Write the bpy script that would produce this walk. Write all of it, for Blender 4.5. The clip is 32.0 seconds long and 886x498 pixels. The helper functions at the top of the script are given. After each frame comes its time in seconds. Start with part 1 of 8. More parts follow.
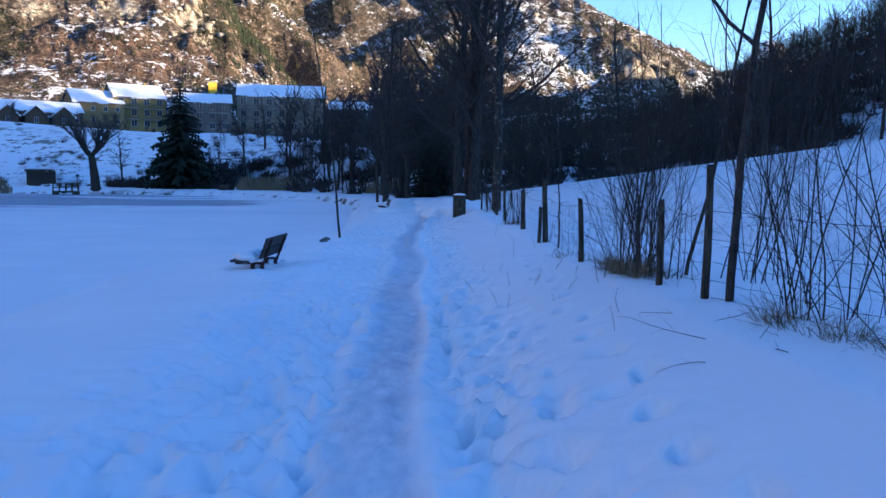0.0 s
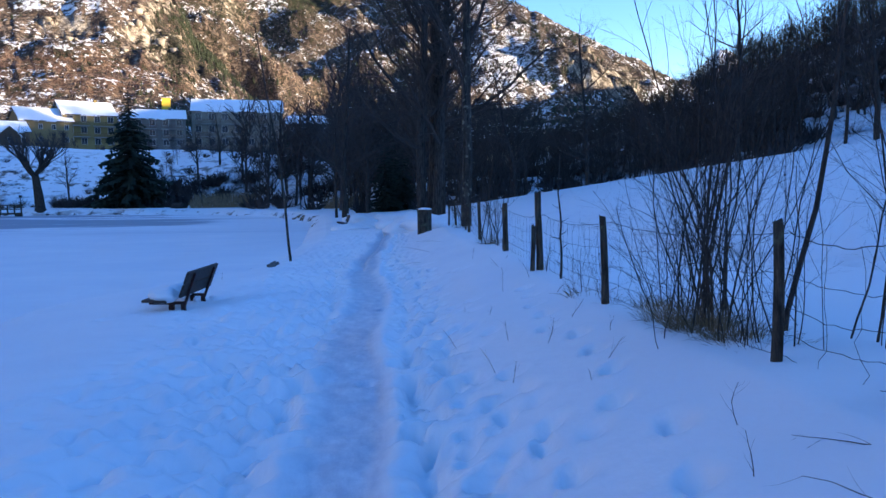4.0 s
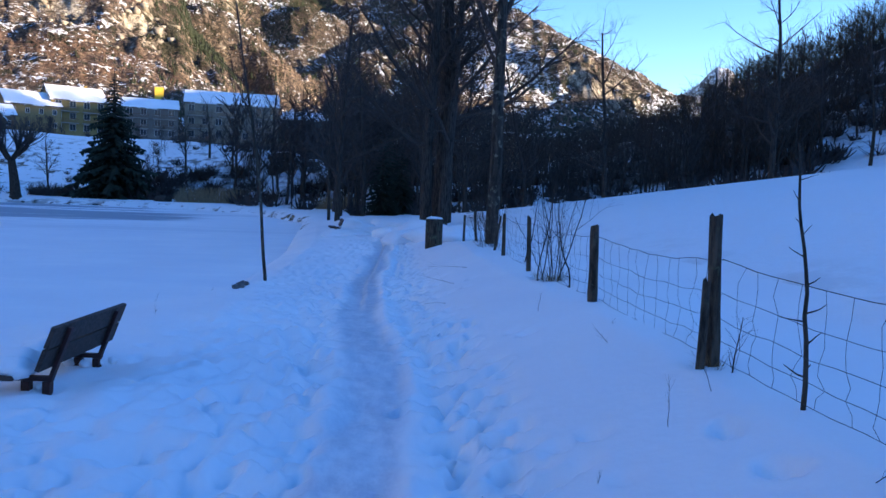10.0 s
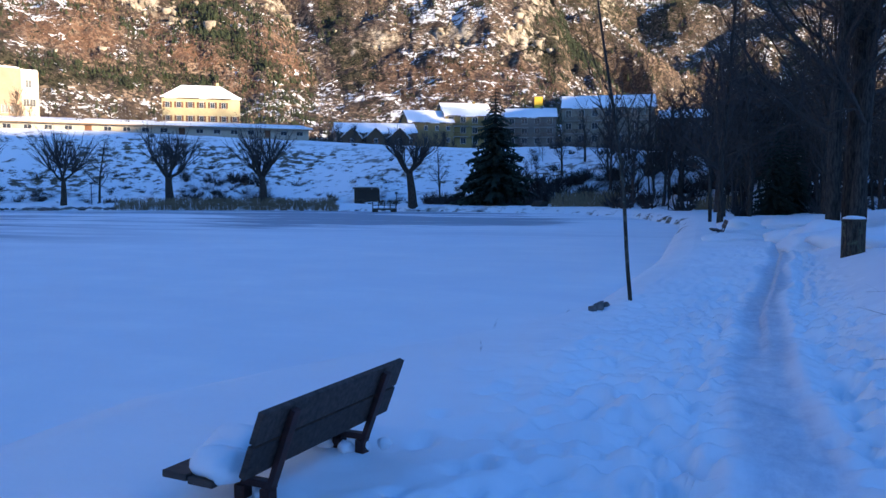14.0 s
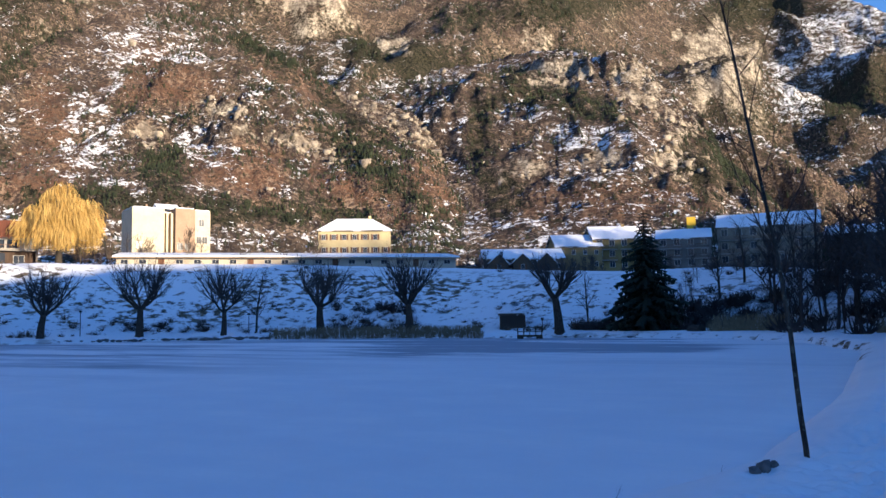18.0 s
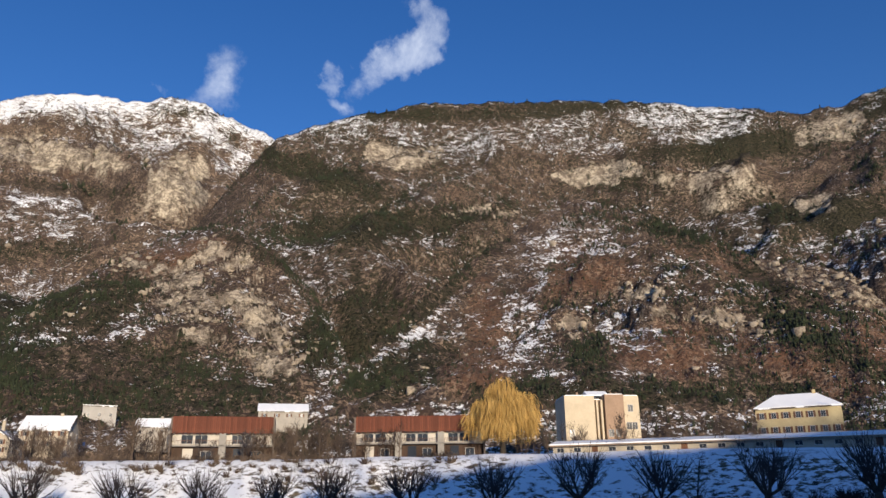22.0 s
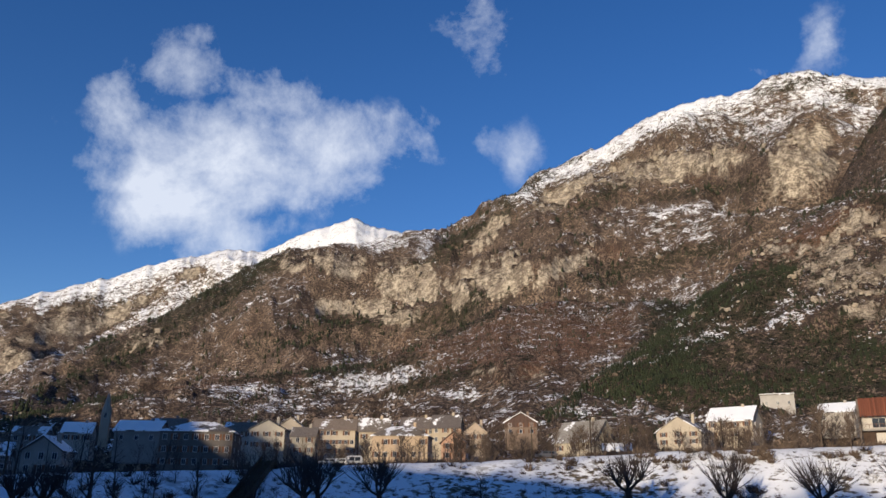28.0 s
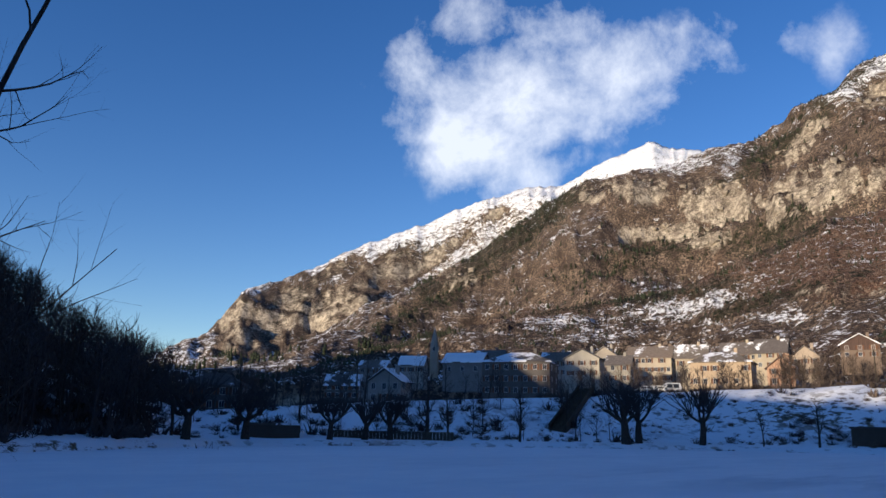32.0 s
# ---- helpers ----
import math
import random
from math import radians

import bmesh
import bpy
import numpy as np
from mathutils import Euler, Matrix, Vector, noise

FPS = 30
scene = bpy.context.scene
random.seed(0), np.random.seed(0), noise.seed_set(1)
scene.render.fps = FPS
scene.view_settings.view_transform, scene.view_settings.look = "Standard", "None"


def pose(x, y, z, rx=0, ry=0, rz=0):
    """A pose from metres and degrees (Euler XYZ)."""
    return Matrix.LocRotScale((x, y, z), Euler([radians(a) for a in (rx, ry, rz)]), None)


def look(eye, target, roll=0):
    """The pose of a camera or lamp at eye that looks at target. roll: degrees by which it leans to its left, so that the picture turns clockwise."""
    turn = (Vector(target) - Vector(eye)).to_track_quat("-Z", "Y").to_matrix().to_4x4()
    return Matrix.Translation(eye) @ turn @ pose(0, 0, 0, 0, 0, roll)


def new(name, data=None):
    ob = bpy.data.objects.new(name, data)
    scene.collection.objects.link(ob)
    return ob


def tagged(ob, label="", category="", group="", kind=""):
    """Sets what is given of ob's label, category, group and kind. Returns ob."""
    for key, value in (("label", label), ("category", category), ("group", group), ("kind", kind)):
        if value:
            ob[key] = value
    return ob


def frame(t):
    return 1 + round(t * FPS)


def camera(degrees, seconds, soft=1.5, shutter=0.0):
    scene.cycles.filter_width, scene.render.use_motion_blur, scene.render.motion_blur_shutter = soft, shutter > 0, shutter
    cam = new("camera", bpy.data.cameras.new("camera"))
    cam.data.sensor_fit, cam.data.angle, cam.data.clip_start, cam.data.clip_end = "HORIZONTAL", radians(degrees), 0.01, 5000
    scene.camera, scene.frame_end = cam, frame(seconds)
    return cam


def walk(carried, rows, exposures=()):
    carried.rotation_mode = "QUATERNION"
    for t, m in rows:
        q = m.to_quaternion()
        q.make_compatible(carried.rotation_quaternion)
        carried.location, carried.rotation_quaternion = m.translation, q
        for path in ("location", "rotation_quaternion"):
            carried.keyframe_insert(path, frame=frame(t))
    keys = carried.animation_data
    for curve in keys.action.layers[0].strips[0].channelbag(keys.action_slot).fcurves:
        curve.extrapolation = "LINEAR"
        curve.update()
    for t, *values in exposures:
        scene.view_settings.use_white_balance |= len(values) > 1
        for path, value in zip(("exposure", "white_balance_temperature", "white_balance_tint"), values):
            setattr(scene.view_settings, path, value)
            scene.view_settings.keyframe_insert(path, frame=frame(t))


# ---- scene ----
cam = camera(58.01, 32.0)
PATH = [
    (0, (0.000, 0.000, 1.695), (0.490, 9.948, 0.804), 0.68),
    (0.5, (0.120, 0.147, 1.660), (0.943, 10.048, 0.528), 2.03),
    (1, (0.190, 0.352, 1.632), (1.238, 10.214, 0.346), 2.64),
    (1.5, (0.180, 0.732, 1.626), (1.493, 10.535, 0.148), 1.81),
    (2, (0.194, 1.150, 1.644), (1.228, 11.000, 0.262), 0.75),
    (2.5, (0.157, 1.578, 1.640), (0.801, 11.494, 0.514), -0.24),
    (3, (0.161, 2.035, 1.661), (1.194, 11.939, 0.743), -0.21),
    (3.5, (0.131, 2.494, 1.703), (1.075, 12.423, 0.977), -0.66),
    (5.5, (-0.004, 4.311, 1.666), (1.013, 14.228, 0.888), 0.22),
    (6, (-0.019, 4.806, 1.697), (0.832, 14.739, 0.920), 0.72),
    (6.5, (-0.093, 5.291, 1.689), (0.651, 15.224, 0.804), 0.35),
    (7, (-0.120, 5.635, 1.671), (1.474, 15.457, 0.677), 1.89),
    (7.5, (-0.095, 6.062, 1.651), (2.380, 15.679, 0.476), 3.18),
    (8, (-0.095, 6.525, 1.663), (2.458, 16.114, 0.423), 2.02),
    (8.5, (-0.029, 6.966, 1.688), (2.251, 16.625, 0.460), 1.29),
    (9, (-0.028, 7.390, 1.699), (1.943, 17.139, 0.667), 0.70),
    (9.5, (-0.053, 7.830, 1.700), (1.583, 17.660, 0.876), 1.13),
    (10, (-0.064, 8.225, 1.734), (0.996, 18.145, 1.058), 2.10),
    (10.5, (-0.069, 8.586, 1.703), (1.474, 18.423, 0.775), 1.45),
    (11, (-0.019, 8.981, 1.673), (1.934, 18.718, 0.499), 2.57),
    (11.5, (0.005, 9.430, 1.655), (2.019, 19.149, 0.440), 2.16),
    (12, (0.029, 9.832, 1.679), (2.216, 19.507, 0.406), 1.18),
    (12.5, (0.065, 10.281, 1.671), (1.837, 20.049, 0.463), 1.35),
    (13, (-0.000, 10.789, 1.666), (0.789, 20.709, 0.684), -0.55),
    (13.5, (-0.114, 11.205, 1.697), (-1.775, 21.045, 1.059), -1.40),
    (14, (-0.219, 11.604, 1.676), (-3.722, 20.942, 0.947), -0.13),
    (14.5, (-0.332, 11.967, 1.664), (-4.107, 21.185, 0.779), -0.08),
    (16.5, (-0.451, 13.654, 1.637), (-4.587, 22.758, 1.595), -0.36),
    (17, (-0.482, 13.908, 1.650), (-5.196, 22.722, 1.957), 0.55),
    (17.5, (-0.516, 14.042, 1.655), (-5.511, 22.692, 2.143), 0.22),
    (18, (-0.520, 14.089, 1.683), (-5.687, 22.607, 2.545), -1.00),
    (18.5, (-0.519, 14.118, 1.643), (-5.919, 22.395, 3.172), -1.92),
    (19, (-0.562, 14.194, 1.634), (-6.301, 22.100, 3.769), -2.42),
    (19.5, (-0.658, 14.360, 1.684), (-6.821, 21.805, 4.250), -2.81),
    (20, (-0.750, 14.507, 1.712), (-7.433, 21.420, 4.457), -3.23),
    (20.5, (-0.814, 14.563, 1.715), (-7.909, 20.981, 4.622), -3.05),
    (21, (-0.902, 14.555, 1.720), (-8.385, 20.438, 4.785), -1.71),
    (21.5, (-0.980, 14.541, 1.711), (-8.899, 19.785, 4.840), -1.17),
    (22, (-1.069, 14.563, 1.697), (-9.370, 19.157, 4.856), -0.71),
    (22.5, (-1.152, 14.602, 1.676), (-9.696, 18.688, 4.887), -0.84),
    (23, (-1.252, 14.630, 1.662), (-9.979, 18.292, 4.891), -1.18),
    (23.5, (-1.397, 14.621, 1.676), (-10.310, 17.864, 4.844), -1.39),
    (24, (-1.555, 14.605, 1.675), (-10.737, 17.058, 4.786), -1.27),
    (24.5, (-1.759, 14.602, 1.687), (-11.146, 16.142, 4.771), -1.14),
    (26.5, (-2.564, 14.758, 1.677), (-12.039, 13.948, 4.770), 0.09),
    (27, (-2.780, 14.756, 1.679), (-12.181, 13.342, 4.782), 0.16),
    (27.5, (-3.007, 14.685, 1.682), (-12.294, 12.645, 4.780), 0.18),
    (28, (-3.250, 14.564, 1.685), (-12.373, 11.820, 4.728), 0.54),
    (28.5, (-3.481, 14.425, 1.678), (-12.332, 10.829, 4.630), 1.00),
    (29, (-3.695, 14.284, 1.676), (-12.332, 10.098, 4.482), 0.60),
    (29.5, (-3.840, 14.166, 1.676), (-12.378, 9.688, 4.331), 0.38),
    (30, (-3.937, 14.098, 1.682), (-12.344, 9.338, 4.265), 0.25),
    (30.5, (-4.018, 14.058, 1.678), (-12.248, 8.982, 4.229), 0.28),
    (31, (-4.080, 14.013, 1.684), (-12.115, 8.594, 4.149), 0.57),
    (31.5, (-4.104, 14.003, 1.683), (-11.943, 8.246, 4.010), 1.01),
    (32, (-4.135, 13.992, 1.693), (-11.755, 7.887, 3.854), 1.10),
]
walk(cam, [(t, look(eye, target, roll)) for t, eye, target, roll in PATH],
     [(0, 1.95, 6300, 10), (12.5, 1.92, 6300, 10), (14.5, 1.72, 6300, 10), (17, 1.48, 6250, 10), (19, 0.95, 6100, 10), (22, 0.28, 5950, 10), (28, 0.14, 6050, 10), (32, 0.4, 6050, 10)])

# ---- light ----
SUN_AZ, SUN_EL = 102.0, 8.5            # degrees to the right of +y, degrees up
world = bpy.data.worlds.new("sky")
scene.world = world
world.use_nodes = True
wn = world.node_tree.nodes
wl = world.node_tree.links
sky = wn.new("ShaderNodeTexSky")
sky.sky_type = "NISHITA"
sky.sun_disc = False
sky.sun_elevation = radians(SUN_EL + 6)
sky.sun_rotation = radians(SUN_AZ)
sky.altitude = 1200
sky.air_density, sky.dust_density, sky.ozone_density = 1.0, 0.2, 1.6
hsv = wn.new("ShaderNodeHueSaturation")
hsv.inputs["Saturation"].default_value = 1.33
hsv.inputs["Value"].default_value = 0.92
hsv.inputs["Hue"].default_value = 0.5145
wl.new(sky.outputs[0], hsv.inputs["Color"])
bg = wn["Background"]
bg.inputs["Strength"].default_value = 0.12

# fair-weather clouds over the village and the ridges: bearing, elevation, width, height, slant, density
CLOUDS = [(121.0, 24.0, 16.5, 5.1, 4, 1.0), (131.5, 25.0, 4.0, 4.5, 0, 0.75), (126.5, 20.4, 8.5, 6.5, -30, 0.95), (125.3, 29.0, 5.1, 4.8, 35, 0.75), (110.8, 25.2, 6.0, 2.8, 25, 0.62), (119.5, 28.0, 7.1, 2.6, -20, 0.7), (131.5, 22.5, 3.7, 1.7, -35, 0.6), (126.4, 31.2, 3.2, 1.8, 0, 0.42), (124, 18.3, 8.5, 2.3, 5, 0.75),
          (104.0, 33.0, 4.6, 3.6, -30, 0.6), (104.6, 25.6, 3.6, 1.6, 10, 0.4), (101.6, 25.0, 2.2, 2.6, 0, 0.36), (78.6, 29.6, 1.6, 3.0, -35, 0.52), (82, 28.2, 2.8, 1.0, 0, 0.4), (64.2, 32.2, 6.0, 1.7, 30, 0.85), (61.6, 34, 2.4, 2.0, 0, 0.6), (70, 30.2, 1.3, 1.6, 0, 0.6), (69.5, 28.7, 1.5, 0.8, -20, 0.5), (10, 24.8, 5.1, 2.0, 0, 0.6), (4.5, 23, 5.4, 2.3, 0, 0.7)]
tcw = wn.new("ShaderNodeTexCoord")


def wmath(op, a, b=0.0, clamp=False):
    m = wn.new("ShaderNodeMath")
    m.operation, m.use_clamp = op, clamp
    for sock, v in ((m.inputs[0], a), (m.inputs[1], b)):
        if isinstance(v, (int, float)):
            sock.default_value = v
        else:
            wl.new(v, sock)
    return m.outputs[0]


sep = wn.new("ShaderNodeSeparateXYZ")
wl.new(tcw.outputs["Generated"], sep.inputs[0])
bear = wmath("MULTIPLY", wmath("ARCTAN2", wmath("MULTIPLY", sep.outputs["X"], -1.0), sep.outputs["Y"]), 180 / math.pi)
elev = wmath("MULTIPLY", wmath("ARCSINE", sep.outputs["Z"]), 180 / math.pi)
puff = wn.new("ShaderNodeTexNoise")
puff.inputs["Scale"].default_value, puff.inputs["Detail"].default_value, puff.inputs["Roughness"].default_value = 8.0, 10.0, 0.64
puff.inputs["Distortion"].default_value = 0.15
wl.new(tcw.outputs["Generated"], puff.inputs["Vector"])
fray = wn.new("ShaderNodeTexNoise")
fray.inputs["Scale"].default_value, fray.inputs["Detail"].default_value, fray.inputs["Roughness"].default_value = 7.0, 6.0, 0.6
wl.new(tcw.outputs["Generated"], fray.inputs["Vector"])
fsep = wn.new("ShaderNodeSeparateXYZ")
wl.new(fray.outputs["Color"], fsep.inputs[0])
bear = wmath("ADD", bear, wmath("MULTIPLY", wmath("SUBTRACT", fsep.outputs["X"], 0.5), 9.0))
elev = wmath("ADD", elev, wmath("MULTIPLY", wmath("SUBTRACT", fsep.outputs["Y"], 0.5), 7.0))
cover = None
for c_az, c_el, c_w, c_h, c_s, c_d in CLOUDS:
    dx, dy = wmath("SUBTRACT", c_az, bear), wmath("SUBTRACT", elev, c_el)
    cs, sn = math.cos(radians(c_s)), math.sin(radians(c_s))
    ex = wmath("ADD", wmath("MULTIPLY", dx, cs / c_w), wmath("MULTIPLY", dy, sn / c_w))
    ey = wmath("SUBTRACT", wmath("MULTIPLY", dy, cs / c_h), wmath("MULTIPLY", dx, sn / c_h))
    one = wmath("MULTIPLY", wmath("SUBTRACT", 1.0, wmath("ADD", wmath("MULTIPLY", ex, ex), wmath("MULTIPLY", ey, ey)), True), c_d)
    cover = one if cover is None else wmath("MAXIMUM", cover, one)
soft = wmath("MULTIPLY", cover, 2.2, True)
thick = wmath("SUBTRACT", wmath("ADD", wmath("MULTIPLY", wmath("SUBTRACT", puff.outputs["Fac"], 0.46), 3.7), wmath("MULTIPLY", cover, 1.2)), 0.44)
thick = wmath("MULTIPLY", wmath("MULTIPLY", thick, 0.86, True), soft)
blend = wn.new("ShaderNodeMix")
blend.data_type = "RGBA"
wl.new(wmath("MULTIPLY", thick, 0.85), blend.inputs["Factor"])
wl.new(hsv.outputs["Color"], blend.inputs["A"])
blend.inputs["B"].default_value = (6.6, 6.7, 7.0, 1)
wl.new(blend.outputs["Result"], bg.inputs["Color"])

sun_data = bpy.data.lights.new("sun", "SUN")
sun_data.energy, sun_data.angle, sun_data.color = 5.0, radians(0.55), (1.0, 0.80, 0.55)
sun_ob = new("sun", sun_data)
sa, se = radians(SUN_AZ), radians(SUN_EL)
sun_ob.matrix_world = look((60 * math.sin(sa), 60 * math.cos(sa), 200), (60 * math.sin(sa) - math.sin(sa) * math.cos(se), 60 * math.cos(sa) - math.cos(sa) * math.cos(se), 200 - math.sin(se)))

# ---- materials ----
def material(name, rough=0.8, metal=0.0, spec=0.3):
    m = bpy.data.materials.new(name)
    m.use_nodes = True
    b = m.node_tree.nodes["Principled BSDF"]
    b.inputs["Roughness"].default_value = rough
    b.inputs["Metallic"].default_value = metal
    b.inputs["Specular IOR Level"].default_value = spec
    return m, m.node_tree.nodes, m.node_tree.links, b


def coords(nodes, links, scale=(1, 1, 1), rot=(0, 0, 0), kind="Object"):
    tc, mp = nodes.new("ShaderNodeTexCoord"), nodes.new("ShaderNodeMapping")
    mp.inputs["Scale"].default_value, mp.inputs["Rotation"].default_value = scale, rot
    links.new(tc.outputs[kind], mp.inputs["Vector"])
    return mp.outputs["Vector"]


def noise_tex(nodes, links, vec, scale, detail=4.0, rough=0.55, lac=2.0):
    n = nodes.new("ShaderNodeTexNoise")
    n.inputs["Scale"].default_value, n.inputs["Detail"].default_value, n.inputs["Roughness"].default_value = scale, detail, rough
    n.inputs["Lacunarity"].default_value = lac
    links.new(vec, n.inputs["Vector"])
    return n.outputs["Fac"]


def ramp(nodes, links, fac, lo, hi, a=(0, 0, 0, 1), b=(1, 1, 1, 1)):
    r = nodes.new("ShaderNodeValToRGB")
    r.color_ramp.elements[0].position, r.color_ramp.elements[1].position = lo, hi
    r.color_ramp.elements[0].color, r.color_ramp.elements[1].color = a, b
    links.new(fac, r.inputs["Fac"])
    return r.outputs["Color"]


def mix(nodes, links, fac, a, b):
    m = nodes.new("ShaderNodeMix")
    m.data_type = "RGBA"
    for sock, v in ((m.inputs["Factor"], fac), (m.inputs["A"], a), (m.inputs["B"], b)):
        if isinstance(v, (int, float)):
            sock.default_value = v
        elif isinstance(v, tuple):
            sock.default_value = (*v, 1)[:4]
        else:
            links.new(v, sock)
    return m.outputs["Result"]


def maths(nodes, links, op, a, b=0.0, clamp=False):
    m = nodes.new("ShaderNodeMath")
    m.operation, m.use_clamp = op, clamp
    for sock, v in ((m.inputs[0], a), (m.inputs[1], b)):
        if isinstance(v, (int, float)):
            sock.default_value = v
        else:
            links.new(v, sock)
    return m.outputs[0]


def bump(nodes, links, bsdf, height, strength, distance):
    b = nodes.new("ShaderNodeBump")
    b.inputs["Strength"].default_value, b.inputs["Distance"].default_value = strength, distance
    links.new(height, b.inputs["Height"])
    links.new(b.outputs["Normal"], bsdf.inputs["Normal"])


def two_tone(name, a, b, scale, rough=0.85, bump_s=0.3, bump_d=0.01, stretch=(1, 1, 1), fine=6.0, metal=0.0, vary=0.0):
    """Two colours mixed by noise at two scales, with relief."""
    m, n, l, s = material(name, rough, metal)
    v = coords(n, l, stretch)
    big, small = noise_tex(n, l, v, scale), noise_tex(n, l, v, scale * fine, 3.0)
    f = maths(n, l, "ADD", maths(n, l, "MULTIPLY", big, 0.6), maths(n, l, "MULTIPLY", small, 0.4))
    c = mix(n, l, ramp(n, l, f, 0.35, 0.65), a, b)
    if vary:
        oi = n.new("ShaderNodeObjectInfo")
        hsv = n.new("ShaderNodeHueSaturation")
        l.new(c, hsv.inputs["Color"])
        l.new(maths(n, l, "ADD", maths(n, l, "MULTIPLY", oi.outputs["Random"], 2 * vary), 1 - vary), hsv.inputs["Value"])
        c = hsv.outputs["Color"]
    l.new(c, s.inputs["Base Color"])
    bump(n, l, s, f, bump_s, bump_d)
    return m


def make_snow(name, attr=False, lake=False):
    m, n, l, s = material(name, 0.55, 0.0, 0.25)
    v = coords(n, l)
    big, small = noise_tex(n, l, v, 0.35, 4), noise_tex(n, l, v, 9.0, 5)
    c = mix(n, l, ramp(n, l, big, 0.3, 0.7), (0.80, 0.82, 0.85), (0.88, 0.89, 0.90))
    if attr:
        a = n.new("ShaderNodeAttribute")
        a.attribute_name = "packed"
        stain = noise_tex(n, l, coords(n, l, (2.2, 1.0, 1)), 3.2, 6, 0.72)
        ice = mix(n, l, ramp(n, l, stain, 0.35, 0.65), (0.44, 0.52, 0.62), (0.68, 0.74, 0.81))
        c = mix(n, l, a.outputs["Fac"], c, ice)
        l.new(maths(n, l, "SUBTRACT", 0.62, maths(n, l, "MULTIPLY", a.outputs["Fac"], 0.3)), s.inputs["Roughness"])
    if lake:
        streak = noise_tex(n, l, coords(n, l, (0.05, 0.22, 1), (0, 0, radians(-22))), 0.5, 7, 0.65)
        where = noise_tex(n, l, coords(n, l, (0.012, 0.02, 1)), 1.0, 2)
        a = n.new("ShaderNodeAttribute")
        a.attribute_name = "ice"
        where = maths(n, l, "ADD", ramp(n, l, where, 0.34, 0.5), maths(n, l, "MAXIMUM", maths(n, l, "SUBTRACT", a.outputs["Fac"], 1.0), 0.0), True)
        streak = maths(n, l, "ADD", streak, maths(n, l, "MULTIPLY", maths(n, l, "MAXIMUM", maths(n, l, "SUBTRACT", a.outputs["Fac"], 1.0), 0.0), 0.018))
        k = maths(n, l, "MULTIPLY", ramp(n, l, streak, 0.46, 0.60), where)
        k = maths(n, l, "MULTIPLY", k, a.outputs["Fac"], True)
        cracks = noise_tex(n, l, coords(n, l, (0.3, 0.9, 1), (0, 0, 0.4)), 0.6, 8, 0.7)
        c = mix(n, l, ramp(n, l, cracks, 0.4, 0.75), c, (0.78, 0.81, 0.85))
        c = mix(n, l, maths(n, l, "MULTIPLY", k, 0.9), c, (0.27, 0.32, 0.38))
        s.inputs["Specular IOR Level"].default_value = 0.08
        s.inputs["Roughness"].default_value = 0.75
    l.new(c, s.inputs["Base Color"])
    hgt = maths(n, l, "ADD", maths(n, l, "MULTIPLY", big, 0.5), maths(n, l, "MULTIPLY", small, 0.12))
    bump(n, l, s, hgt, 0.35 if not lake else 0.2, 0.12)
    return m


def make_bank():
    """Snow on rough grass: dark tufts and earth break through."""
    m, n, l, s = material("snowy_grass_bank", 0.75)
    v = coords(n, l)
    tuft = noise_tex(n, l, coords(n, l, (1.0, 1.0, 2.5)), 0.55, 7, 0.68)
    area = noise_tex(n, l, v, 0.06, 3)
    geo = n.new("ShaderNodeNewGeometry")
    xyz = n.new("ShaderNodeSeparateXYZ")
    l.new(geo.outputs["Normal"], xyz.inputs[0])
    steep = ramp(n, l, xyz.outputs["Z"], 0.90, 0.98, (1, 1, 1, 1), (0, 0, 0, 1))
    k = maths(n, l, "MULTIPLY", ramp(n, l, maths(n, l, "ADD", tuft, maths(n, l, "MULTIPLY", area, 0.35)), 0.70, 0.77), steep)
    grass = mix(n, l, ramp(n, l, noise_tex(n, l, v, 1.5), 0.4, 0.6), (0.05, 0.042, 0.028), (0.17, 0.13, 0.075))
    c = mix(n, l, k, mix(n, l, area, (0.80, 0.82, 0.85), (0.88, 0.89, 0.90)), grass)
    wood = n.new("ShaderNodeAttribute")
    wood.attribute_name = "litter"
    leaf = mix(n, l, ramp(n, l, noise_tex(n, l, v, 0.8, 5), 0.4, 0.6), (0.03, 0.022, 0.016), (0.085, 0.06, 0.04))
    kw = maths(n, l, "MULTIPLY", wood.outputs["Fac"], ramp(n, l, maths(n, l, "ADD", noise_tex(n, l, v, 0.09, 5, 0.65), maths(n, l, "MULTIPLY", wood.outputs["Fac"], 0.12)), 0.45, 0.58))
    c = mix(n, l, kw, c, leaf)
    l.new(c, s.inputs["Base Color"])
    bump(n, l, s, maths(n, l, "ADD", tuft, maths(n, l, "MULTIPLY", noise_tex(n, l, v, 3.0, 4), 0.4)), 0.6, 0.35)
    return m


